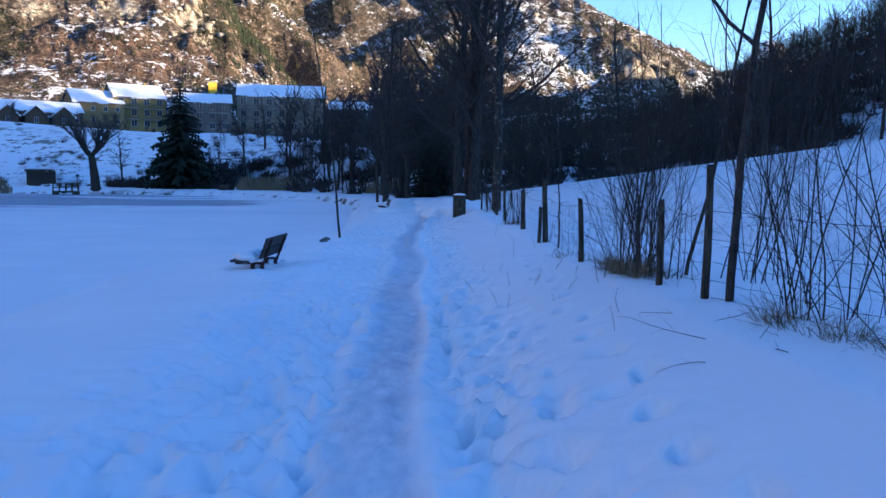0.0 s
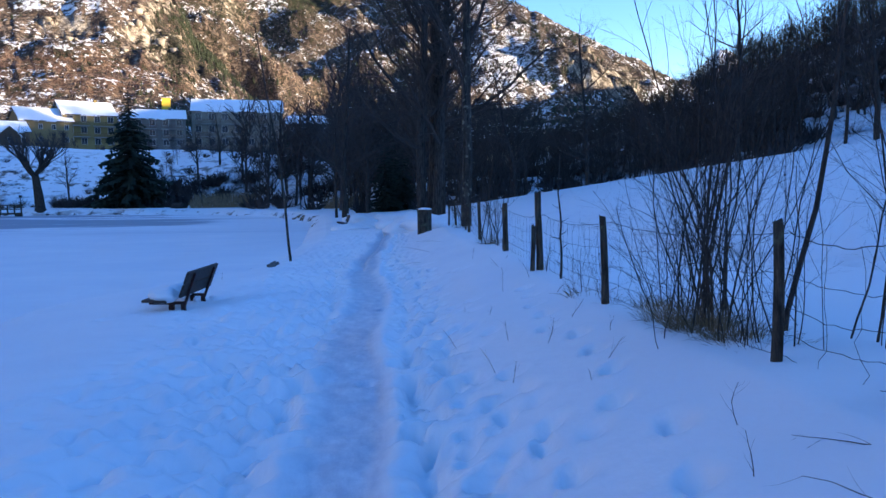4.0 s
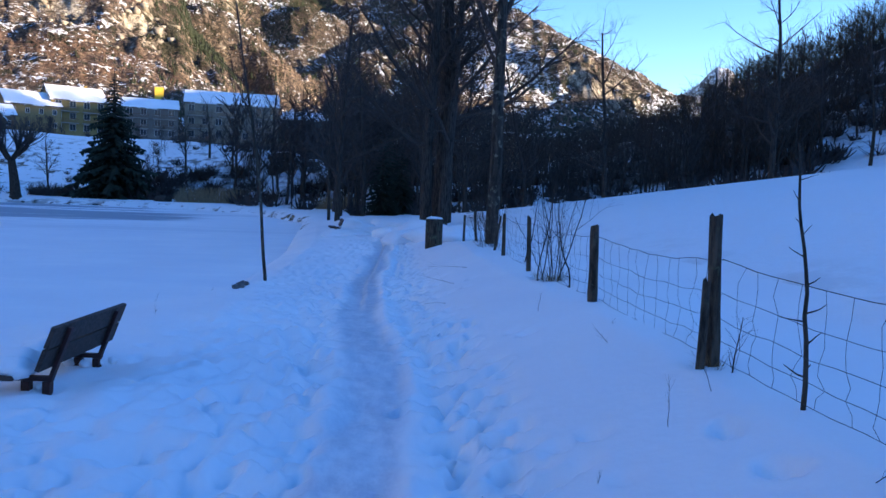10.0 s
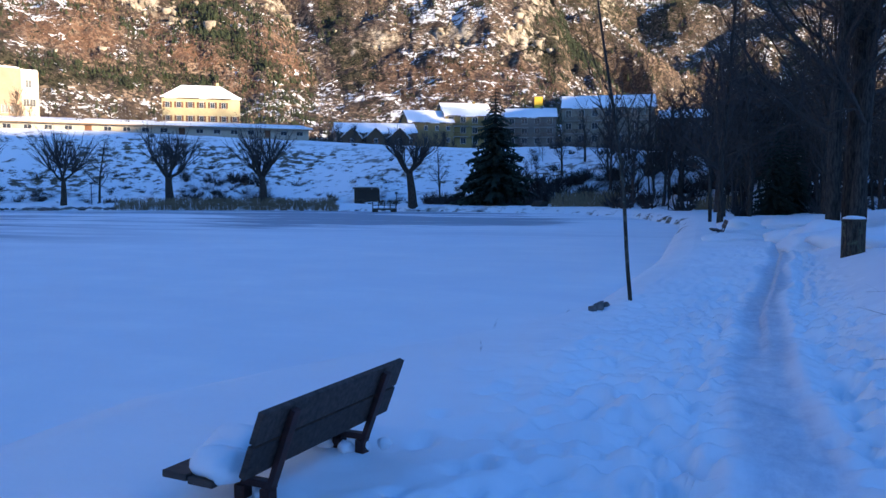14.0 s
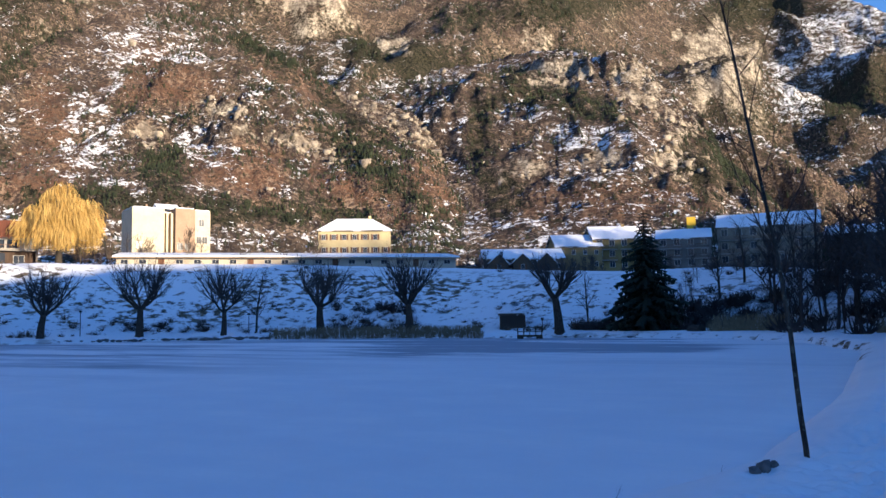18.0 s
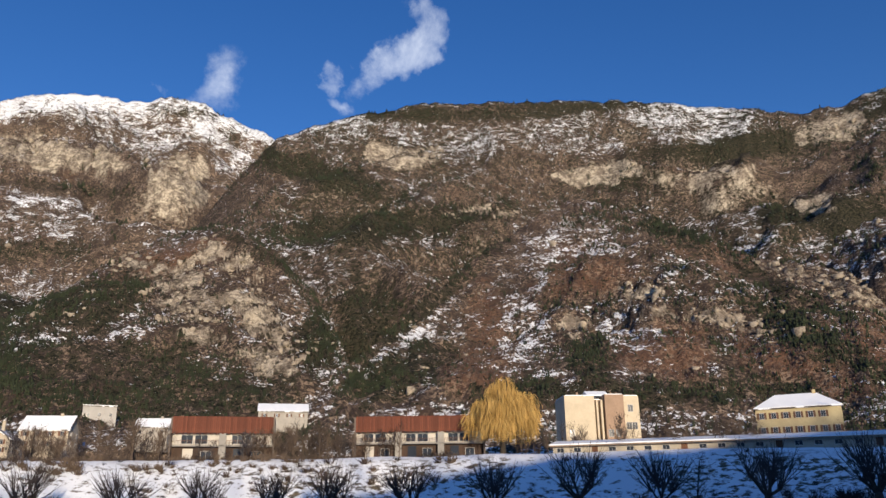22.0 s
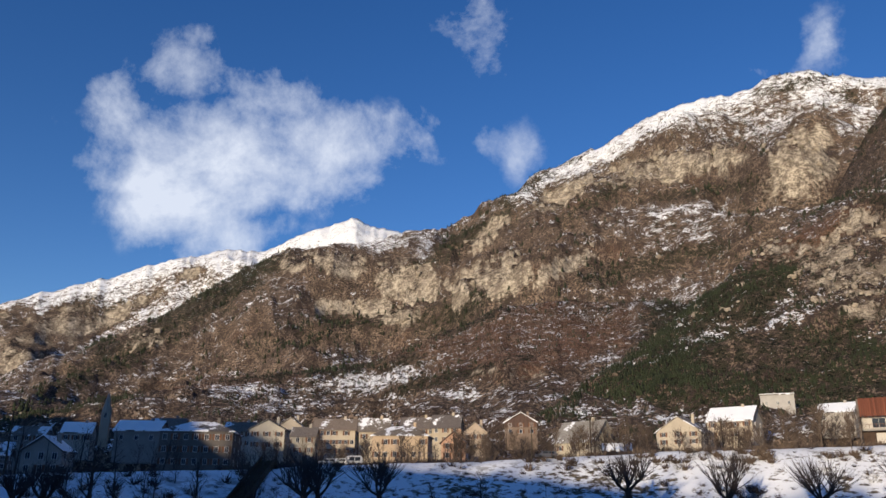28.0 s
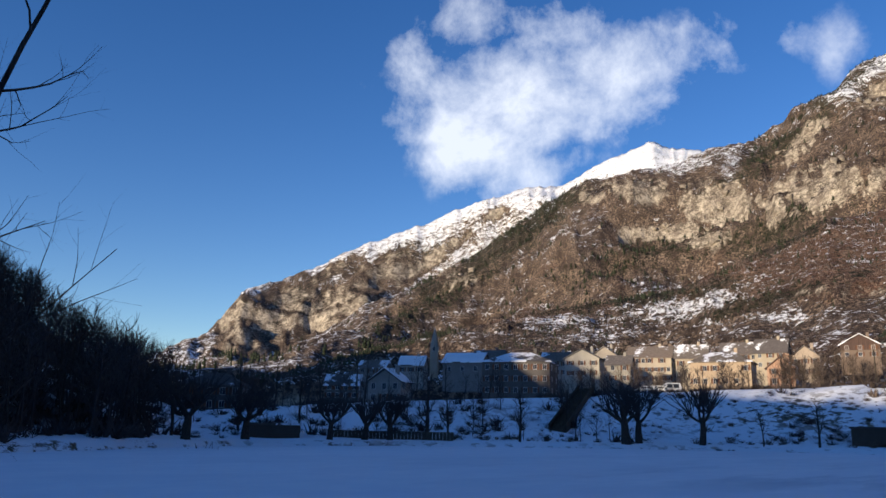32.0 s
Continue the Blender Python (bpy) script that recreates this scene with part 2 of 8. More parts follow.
def make_mountain(name, snow_shift=0.0, scale=1.0, sheer=0.0, runnels=0.0, wooded=0.0, bare=0.10):
    """Rock, scrub, pine and old snow by cover maps, slope and height."""
    m, n, l, s = material(name, 0.95, 0.0, 0.1)
    geo = n.new("ShaderNodeNewGeometry")
    pos, nor = geo.outputs["Position"], n.new("ShaderNodeSeparateXYZ")
    l.new(geo.outputs["Normal"], nor.inputs[0])
    hz = n.new("ShaderNodeSeparateXYZ")
    l.new(pos, hz.inputs[0])
    mp = n.new("ShaderNodeMapping")
    mp.inputs["Scale"].default_value = (scale,) * 3
    l.new(pos, mp.inputs["Vector"])
    v = mp.outputs["Vector"]
    cov = {}
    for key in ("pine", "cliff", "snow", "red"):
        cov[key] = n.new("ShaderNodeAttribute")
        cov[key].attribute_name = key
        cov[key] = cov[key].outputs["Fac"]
    big, mid = noise_tex(n, l, v, 0.0045, 4), noise_tex(n, l, v, 0.016, 6, 0.62)
    fine, grit = noise_tex(n, l, v, 0.07, 6, 0.66), noise_tex(n, l, v, 0.55, 4, 0.80)
    speck = noise_tex(n, l, v, 0.24, 5, 0.78)
    alt = maths(n, l, "MULTIPLY", hz.outputs["Z"], 1 / 1000.0)
    # scrub: brown, grey and oak red
    scrub = mix(n, l, ramp(n, l, fine, 0.38, 0.60), (0.090, 0.062, 0.046), (0.32, 0.235, 0.165))
    scrub = mix(n, l, ramp(n, l, grit, 0.465, 0.50), scrub, (0.054, 0.040, 0.033))
    kred = maths(n, l, "ADD", maths(n, l, "MULTIPLY", cov["red"], 0.55), maths(n, l, "MULTIPLY", ramp(n, l, mid, 0.56, 0.7), 0.25), True)
    scrub = mix(n, l, maths(n, l, "MULTIPLY", kred, ramp(n, l, speck, 0.38, 0.58)), scrub, (0.25, 0.125, 0.072))
    # pine
    pine = mix(n, l, ramp(n, l, grit, 0.46, 0.54), (0.012, 0.013, 0.009), (0.062, 0.055, 0.034))
    kp = maths(n, l, "ADD", maths(n, l, "ADD", maths(n, l, "MULTIPLY", cov["pine"], 0.085), maths(n, l, "MULTIPLY", big, 0.3)), maths(n, l, "MULTIPLY", speck, 0.8))
    kp = ramp(n, l, kp, 0.607 - wooded, 0.624 - wooded)
    c = mix(n, l, kp, scrub, pine)
    # bare rock on steep ground and in the cliff bands
    strata = noise_tex(n, l, v, 0.09, 8, 0.76)
    joint = noise_tex(n, l, coords(n, l, (1, 1, 0.8)), 0.06 * scale, 6, 0.7)
    joint = maths(n, l, "ABSOLUTE", maths(n, l, "SUBTRACT", joint, 0.5))
    rock = mix(n, l, ramp(n, l, strata, 0.43, 0.57), (0.24, 0.195, 0.15), (0.62, 0.53, 0.40))
    rock = mix(n, l, ramp(n, l, grit, 0.40, 0.52, (0.7, 0.7, 0.7, 1), (0, 0, 0, 1)), rock, (0.12, 0.095, 0.07))
    rock = mix(n, l, ramp(n, l, joint, 0.008, 0.03, (0.8, 0.8, 0.8, 1), (0, 0, 0, 1)), rock, (0.07, 0.055, 0.042))
    st = maths(n, l, "ADD", nor.outputs["Z"], maths(n, l, "MULTIPLY", maths(n, l, "SUBTRACT", mid, 0.5), -0.55))
    st = maths(n, l, "ADD", maths(n, l, "SUBTRACT", st, maths(n, l, "MULTIPLY", cov["cliff"], 0.42 + 1.0 * sheer)), sheer)
    kr = ramp(n, l, maths(n, l, "ADD", st, maths(n, l, "MULTIPLY", maths(n, l, "SUBTRACT", speck, 0.5), 0.8)), 0.29, 0.40, (1, 1, 1, 1), (0, 0, 0, 1))
    c = mix(n, l, kr, c, rock)
    # snow lies on gentle ground, in gullies and high up
    ledge = coords(n, l, (scale, scale, 1.5 * scale), kind="Object")
    sn = maths(n, l, "ADD", maths(n, l, "MULTIPLY", noise_tex(n, l, ledge, 0.42, 4, 0.8), 0.95), maths(n, l, "MULTIPLY", noise_tex(n, l, ledge, 0.10, 4, 0.65), 0.65))
    sn = maths(n, l, "ADD", sn, maths(n, l, "MULTIPLY", maths(n, l, "SUBTRACT", maths(n, l, "MINIMUM", nor.outputs["Z"], 0.76), 0.74), 0.40))
    sn = maths(n, l, "ADD", sn, maths(n, l, "MULTIPLY", maths(n, l, "SUBTRACT", big, 0.5), 0.30))
    sn = maths(n, l, "ADD", sn, maths(n, l, "MULTIPLY", cov["snow"], 0.085))
    sn = maths(n, l, "SUBTRACT", sn, maths(n, l, "MULTIPLY", cov["cliff"], bare))
    sn = maths(n, l, "SUBTRACT", sn, maths(n, l, "MULTIPLY", cov["pine"], 0.11))
    if runnels:
        fall = noise_tex(n, l, coords(n, l, (1, 1, 0.12)), 0.03, 5, 0.65)
        sn = maths(n, l, "ADD", sn, maths(n, l, "MULTIPLY", maths(n, l, "SUBTRACT", fall, 0.5), runnels))
    high = maths(n, l, "MULTIPLY", maths(n, l, "MAXIMUM", maths(n, l, "SUBTRACT", alt, 0.50), 0.0), 0.30)
    sn = maths(n, l, "ADD", maths(n, l, "ADD", sn, high), snow_shift)
    sn = maths(n, l, "SUBTRACT", sn, maths(n, l, "MULTIPLY", cov["red"], 0.05))
    ks = ramp(n, l, sn, 0.890, 0.906)
    c = mix(n, l, ks, c, (0.86, 0.87, 0.89))
    l.new(c, s.inputs["Base Color"])
    hgt = maths(n, l, "ADD", maths(n, l, "MULTIPLY", fine, 1.0), maths(n, l, "MULTIPLY", grit, 0.45))
    bump(n, l, s, hgt, 0.8, 6.0)
    return m


def make_bark(name, dark, light, scale=14.0, lichen=None):
    m, n, l, s = material(name, 0.9, 0.0, 0.15)
    v = coords(n, l, (1, 1, 0.18))
    ridge = noise_tex(n, l, v, scale, 6, 0.7)
    c = mix(n, l, ramp(n, l, ridge, 0.38, 0.62), dark, light)
    if lichen:
        c = mix(n, l, ramp(n, l, noise_tex(n, l, coords(n, l), 5.0, 5, 0.7), 0.56, 0.64), c, lichen)
    l.new(c, s.inputs["Base Color"])
    bump(n, l, s, ridge, 0.7, 0.03)
    return m


SNOW = make_snow("snow")
SNOW_PATH = make_snow("trodden_snow", attr=True)
LAKE = make_snow("frozen_lake", lake=True)
BANK = make_bank()
MOUNT = make_mountain("mountain_slope", 0.0, 1.0, 0.03, 0.12)
MOUNT_WOODED = make_mountain("wooded_mountain_slope", 0.0, 1.0, 0.03, 0.12, 0.045)
MOUNT_FAR = make_mountain("high_mountain", 0.0, 0.7, 0.10, 0.3, 0.0)
MOUNT_SNOW = make_mountain("snowy_mountain", 0.08, 0.5, bare=0.26)
BARK = make_bark("dark_bark", (0.018, 0.015, 0.013), (0.075, 0.062, 0.05))
BARK_LICHEN = make_bark("lichened_bark", (0.02, 0.017, 0.014), (0.08, 0.066, 0.052), 10.0, (0.19, 0.18, 0.13))
TWIG = make_bark("twig_bark", (0.030, 0.023, 0.019), (0.090, 0.068, 0.054), 30.0)
TWIG_FAR = two_tone("fine_twigs", (0.03, 0.025, 0.024), (0.075, 0.06, 0.055), 2.0)
TWIG_WARM = two_tone("brown_twigs", (0.06, 0.042, 0.03), (0.15, 0.11, 0.08), 2.0)
POST_WOOD = make_bark("weathered_post", (0.024, 0.019, 0.015), (0.105, 0.082, 0.060), 22.0, (0.10, 0.11, 0.07))
BENCH_WOOD = two_tone("bench_wood", (0.022, 0.015, 0.012), (0.080, 0.056, 0.046), 5.0, 0.7, 0.35, 0.004, (0.35, 5, 5), vary=0.15)
BENCH_PAINT = two_tone("bench_frame_paint", (0.03, 0.012, 0.010), (0.065, 0.022, 0.018), 8.0, 0.6, 0.2, 0.002)
WIRE = two_tone("rusty_wire", (0.035, 0.032, 0.032), (0.09, 0.075, 0.065), 40.0, 0.6, 0.2, 0.001, metal=0.6)
DRY_GRASS = two_tone("dry_grass", (0.10, 0.07, 0.035), (0.26, 0.19, 0.10), 8.0)
REED = two_tone("reed", (0.13, 0.095, 0.055), (0.30, 0.23, 0.14), 3.0, vary=0.1)
ROCK = two_tone("shore_stone", (0.05, 0.05, 0.052), (0.19, 0.18, 0.17), 1.5, vary=0.2)
NEEDLES = two_tone("spruce_needles", (0.008, 0.014, 0.010), (0.028, 0.042, 0.024), 2.5)
PINES = two_tone("pine_foliage", (0.015, 0.021, 0.009), (0.048, 0.058, 0.024), 0.08)
CRAG = two_tone("crag_rock", (0.09, 0.074, 0.06), (0.42, 0.355, 0.27), 0.22, 0.95, 0.9, 0.6, fine=6.0)
SCRUB = two_tone("leafless_scrub", (0.045, 0.034, 0.027), (0.13, 0.092, 0.068), 0.05)
WILLOW = two_tone("willow_shoots", (0.34, 0.20, 0.05), (0.60, 0.40, 0.13), 0.5)
GLASS_DARK, _n, _l, _s = material("window_glass", 0.12, 0.0, 0.5)
_s.inputs["Base Color"].default_value = (0.03, 0.035, 0.045, 1)
_WALLS = {}


def wall_mat(rgb, kind="render"):
    key = (rgb, kind)
    if key not in _WALLS:
        lo = tuple(v * 0.80 for v in rgb)
        if kind == "boards":
            _WALLS[key] = two_tone("timber_boards", tuple(v * 0.5 for v in rgb), rgb, 0.8, 0.8, 0.3, 0.02, (4, 4, 0.3), vary=0.25)
        elif kind == "tiles":
            m, n, l, q = material("roof_tiles", 0.85)
            v = coords(n, l)
            course = noise_tex(n, l, coords(n, l, (1.5, 1.5, 6)), 1.6, 4, 0.6)
            tile = mix(n, l, ramp(n, l, course, 0.4, 0.6), tuple(v_ * 0.6 for v_ in rgb), rgb)
            dust = maths(n, l, "ADD", maths(n, l, "MULTIPLY", noise_tex(n, l, v, 0.22, 3), 0.7), maths(n, l, "MULTIPLY", noise_tex(n, l, v, 1.3, 5, 0.7), 0.3))
            oi = n.new("ShaderNodeObjectInfo")
            dust = maths(n, l, "ADD", dust, maths(n, l, "MULTIPLY", maths(n, l, "SUBTRACT", oi.outputs["Random"], 0.5), 0.10))
            l.new(mix(n, l, ramp(n, l, dust, 0.53, 0.56), tile, (0.80, 0.81, 0.83)), q.inputs["Base Color"])
            bump(n, l, q, maths(n, l, "ADD", course, dust), 0.4, 0.05)
            _WALLS[key] = m
        else:
            _WALLS[key] = two_tone("wall_render", lo, rgb, 0.5, 0.9, 0.15, 0.01)
    return _WALLS[key]

# ---- terrain ----
CX, CY = -0.45, 13.6                   # middle of the plan for bearings
def hashed(ix, iy, seed):
    h = (ix.astype(np.int64) * 374761393 + iy.astype(np.int64) * 668265263 + seed * 974634781) & 0xFFFFFFFF
    h = ((h ^ (h >> 13)) * 1274126177) & 0xFFFFFFFF
    h = ((h ^ (h >> 16)) * 2246822519) & 0xFFFFFFFF
    return ((h ^ (h >> 15)) & 0xFFFFFF) / float(0xFFFFFF)


def vnoise(x, y, seed=0):
    ix, iy = np.floor(x), np.floor(y)
    fx, fy = x - ix, y - iy
    fx, fy = fx * fx * fx * (fx * (fx * 6 - 15) + 10), fy * fy * fy * (fy * (fy * 6 - 15) + 10)
    a, b = hashed(ix, iy, seed), hashed(ix + 1, iy, seed)
    c, d = hashed(ix, iy + 1, seed), hashed(ix + 1, iy + 1, seed)
    return (a + (b - a) * fx) * (1 - fy) + (c + (d - c) * fx) * fy


def fbm(x, y, octaves=5, seed=0, gain=0.5):
    out, amp, tot = 0.0, 1.0, 0.0
    for k in range(octaves):
        out, tot = out + amp * (vnoise(x, y, seed + k) * 2 - 1), tot + amp
        x, y, amp = x * 2.03 + 17.1, y * 2.03 + 9.7, amp * gain
    return out / tot


def ridged(x, y, octaves=5, seed=0, gain=0.55):
    out, amp, tot = 0.0, 1.0, 0.0
    for k in range(octaves):
        out, tot = out + amp * (1 - np.abs(vnoise(x, y, seed + k) * 2 - 1)) ** 2, tot + amp
        x, y, amp = x * 2.07 + 31.3, y * 2.07 + 5.9, amp * gain
    return out / tot


def sstep(a, b, x):
    t = np.clip((x - a) / (b - a), 0, 1)
    return t * t * (3 - 2 * t)


def curve(x, table):
    xs, ys = zip(*table)
    return np.interp(x, xs, ys)


def polar(az, r):
    a = radians(az)
    return CX - r * math.sin(a), CY + r * math.cos(a)


SHORE = [(18, 101), (23, 105), (28, 108), (34, 117), (40, 122), (47, 128), (52, 131), (65, 134), (80, 136), (93, 135), (103, 132), (110, 129), (116, 125), (122, 120), (131, 115), (141, 104), (149, 84), (157, 73)]
LAKE_EDGE = [(-6.4, 3), (-6.45, 18), (-5.4, 21), (-4.2, 23.8), (-3.25, 28), (-3.1, 42), (-3.9, 60), (-4.6, 76), (-10, 92), (-19, 105)] + [polar(a, r) for a, r in SHORE] + [(-12, -22)]
LAKE_Z = -1.09
CREST = [(-12, 0.6), (-5, 0.8), (0, 1.5), (5, 2.5), (12, 3.1), (19, 3.1), (30, 3.6), (44, 4.0), (53, 4.0), (65, 3.8), (80, 3.55), (91, 3.45), (102, 2.9), (114, 2.4), (119, 2.1), (131, 1.6), (137, 1.3), (146, 0.6), (180, 0.4)]
HILL = [(-180, 14.5), (-174, 17.8), (-169, 18.6), (-164, 15.6), (-159, 12.0), (-144, 11.2), (-133, 10.7), (-123, 10.3), (-108, 9.7), (-93, 9.6), (-86, 11), (-78, 12.2), (-70, 12.5), (-63, 11.9), (-50, 10.5), (-43, 9.8), (-34, 7.4), (-27, 4.9), (-22, 3.4), (-17, 2.8), (-10, 1.0), (-4, 0.0), (144, 0.0), (149, 1.6), (153, 4.0), (158, 7.8), (165, 11), (180, 14)]


def lake_distance(x, y):
    """Metres outside the lake's edge, negative within it."""
    best, inside = np.full(x.shape, 1e9), np.zeros(x.shape, bool)
    n = len(LAKE_EDGE)
    for i in range(n):
        (ax, ay), (bx, by) = LAKE_EDGE[i], LAKE_EDGE[(i + 1) % n]
        dx, dy = bx - ax, by - ay
        t = np.clip(((x - ax) * dx + (y - ay) * dy) / (dx * dx + dy * dy), 0, 1)
        best = np.minimum(best, np.hypot(x - ax - t * dx, y - ay - t * dy))
        if ay != by:
            inside ^= ((ay > y) != (by > y)) & (x < (bx - ax) * (y - ay) / (by - ay) + ax)
    return np.where(inside, -best, best)


def path_x(y):
    return curve(y, [(0, -0.1), (8, -0.12), (13, 0.02), (16, 0.12), (20, 0.05), (24, 0.08), (31, 0.5), (40, 1.0), (70, 2.2), (90, 2.6)])


def path_z(y):
    return curve(y, [(0, 0), (18, 0.0), (30, -0.22), (45, -0.3), (90, -0.2)])


def ground_z(x, y):
    """Height of the snow, without trodden detail."""
    x, y = np.asarray(x, float), np.asarray(y, float)
    az = np.degrees(np.arctan2(-(x - CX), y - CY))
    r = np.hypot(x - CX, y - CY)
    d = lake_distance(x, y)
    # the strip with the path and the field beside it
    u, zp = x - path_x(y), path_z(y)
    bank = curve(y, [(0, 0.80), (7, 0.74), (12, 0.64), (18, 0.62), (24, 0.6), (29, 0.55), (34, 0.25), (42, 0.1)])
    side = np.interp(u, [-0.6, 0.5, 0.95, 1.6, 2.2, 2.7], [0, 0.0, 0.22, 0.62, 0.95, 1.0]) * (bank - zp)
    field = np.where(x > 2.8, 0.153 * (x - 2.8), 0.0) * sstep(2.4, 7, x) * np.interp(x, [0, 45, 80], [1, 1, 0.75])
    field = field - 2.6 * sstep(56, 84, y + 0.12 * x) * sstep(3, 12, x)
    left = np.interp(d, [0, 0.5, 1.2, 3.0, 5.5], [-0.75, -0.45, -0.26, -0.12, 0.0])
    near = zp + side + field + np.where(u < 0, np.minimum(left - zp * sstep(0, 4, -u) * 0.3, 0), 0)
    # the far shore: a flat walk, a steep bank, a plateau
    rs = np.interp(az, [a for a, _ in SHORE], [q for _, q in SHORE])
    top = 1.7 + (rs + 36) * np.tan(np.radians(curve(az, CREST)))
    far = np.interp(d, [0, 0.7, 2.0, 9, 12], [-0.72, -0.45, -0.35, -0.2, 0.0])
    far = far + (top - 0.0) * sstep(8, 37, d) + np.maximum(d - 40, 0) * 0.012
    w = sstep(48, 78, r) * sstep(-22, -8, az) + sstep(40, 70, r) * sstep(-165, -178, az)
    w = np.where(az > 20, np.maximum(w, sstep(40, 70, r)), w)
    z = near * (1 - w) + far * w
    hill = np.tan(np.radians(curve(az, HILL))) * (190 + (np.clip(r, 190, 330) - 190) * sstep(-58, -46, az)) * sstep(72, 190, r) * (1 + 0.10 * fbm(x / 40, y / 40, 4, 5))
    z = z + hill
    z = z + fbm(x / 14, y / 14, 3, 9) * 0.35 * sstep(60, 120, r) * sstep(1, 6, d)
    return np.where(d < 0, np.maximum(LAKE_Z - 0.15 + d * 0.25, -3.0), z)


def gz(x, y):
    return float(ground_z(np.array([x]), np.array([y]))[0])


def grid_mesh(name, xs, ys, zs, attr=None, wrap=False):
    """A mesh from 2D arrays of coordinates."""
    rows, cols = xs.shape
    me = bpy.data.meshes.new(name)
    co = np.stack([xs, ys, zs], -1).reshape(-1, 3).astype(np.float32)
    i, j = np.meshgrid(np.arange(rows - 1), np.arange(cols if wrap else cols - 1), indexing="ij")
    k = (j + 1) % cols
    quads = np.stack([i * cols + j, i * cols + k, (i + 1) * cols + k, (i + 1) * cols + j], -1).reshape(-1, 4).astype(np.int32)
    me.vertices.add(len(co))
    me.vertices.foreach_set("co", co.ravel())
    me.loops.add(quads.size)
    me.loops.foreach_set("vertex_index", quads.ravel())
    me.polygons.add(len(quads))
    me.polygons.foreach_set("loop_start", np.arange(0, quads.size, 4, dtype=np.int32))
    me.polygons.foreach_set("loop_total", np.full(len(quads), 4, np.int32))
    me.polygons.foreach_set("use_smooth", np.ones(len(quads), bool))
    me.update(calc_edges=True)
    for key, values in (attr or {}).items():
        at = me.attributes.new(key, "FLOAT", "POINT")
        at.data.foreach_set("value", values.astype(np.float32).ravel())
    return me


# the ground, one sheet to the horizon
PX0, PX1, PY0, PY1 = -7.6, 5.0, 1.0, 60.0
g_az = np.linspace(-180, 180, 1201)[:-1]
g_r = np.concatenate([np.linspace(0.5, 60, 40)[:-1], np.linspace(60, 200, 90)[:-1], np.geomspace(200, 4200, 26)])
RR, AA = np.meshgrid(g_r, np.radians(g_az), indexing="ij")
GX, GY = CX + RR * np.sin(AA), CY + RR * np.cos(AA)
GZ = ground_z(GX, GY)
inset = np.minimum.reduce([GX - PX0, PX1 - GX, GY - PY0, PY1 - GY])
GZ = GZ - 0.5 * sstep(0.6, 2.0, inset)
GAZ = np.degrees(np.arctan2(CX - GX, GY - CY))
litter = sstep(84, 100, RR) * (sstep(-10, -18, GAZ) * sstep(-70, -60, GAZ) + sstep(147, 151, GAZ)) * (1 - sstep(-33, -35, GAZ) * sstep(-44, -41, GAZ) * sstep(118, 106, RR))
ground_me = grid_mesh("ground", GX, GY, GZ, {"litter": litter}, wrap=True)
ground_me.materials.append(BANK)
tagged(new("ground", ground_me), "snow-covered valley ground with grass tufts breaking through", "ground", kind="structure")

# the trodden path and its banks
px = np.concatenate([np.arange(PX0, -2.6, 0.1), np.arange(-2.6, 2.6, 0.046), np.arange(2.6, PX1 + 0.05, 0.1)])
py = np.concatenate([np.arange(PY0, 26, 0.05), np.arange(26, PY1 + 0.1, 0.16)])
PX, PY = np.meshgrid(px, py, indexing="xy")
PZ = ground_z(PX, PY)
U = PX - path_x(PY) - 0.07 * np.sin(PY * 0.9) - 0.05 * fbm(PY * 0.7, PY * 0 + 3, 3, 4)
edge = np.minimum.reduce([PX - PX0, PX1 - PX, PY - PY0, PY1 - PY])
fade = sstep(0.0, 1.0, edge)
groove = 1 - sstep(0.17, np.where(U > 0, 0.32, 0.46), np.abs(U))
trod = (1 - sstep(0.7, 1.25, np.abs(U - 0.05))) + 0.8 * sstep(-3.9, -1.8, U) * (1 - sstep(-1.2, -0.5, U))
trod = np.clip(trod, 0, 1)
detail = fbm(PX / 2.2, PY / 2.2, 3, 21) * 0.05
detail += trod * (1 - groove) * (ridged(PX / 0.5, PY / 0.55, 2, 31) - 0.45) * 0.05
detail += trod * (1 - groove) * np.where(U < 0, 1.0, 0.5) * fbm(PX / 0.42, PY / 0.5, 2, 33) * 0.075
detail -= groove * (0.05 - 0.022 * fbm(PX / 0.22, PY / 0.3, 4, 41, 0.6))
detail += np.where(U > 0, 0.045, 0.024) * np.exp(-((np.abs(U) - np.where(U > 0, 0.36, 0.46)) / 0.08) ** 2) * (0.6 + 0.4 * fbm(PX / 0.4, PY / 0.4, 3, 43))
rng = np.random.default_rng(7)


def stamp(cx, cy, a, b, turn, depth, rim=0.28):
    """Presses a foot-shaped hollow with a low rim into the snow."""
    i0, i1 = np.searchsorted(py, cy - 0.4), np.searchsorted(py, cy + 0.4)
    j0, j1 = np.searchsorted(px, cx - 0.4), np.searchsorted(px, cx + 0.4)
    if i1 <= i0 or j1 <= j0:
        return
    dx, dy = PX[i0:i1, j0:j1] - cx, PY[i0:i1, j0:j1] - cy
    c, s = math.cos(turn), math.sin(turn)
    q = np.hypot((dx * c + dy * s) / a, (-dx * s + dy * c) / b)
    depth = depth * 2.5
    detail[i0:i1, j0:j1] -= depth * (1 - sstep(0.55, 1.15, q)) - depth * rim * np.exp(-((q - 1.3) / 0.22) ** 2)


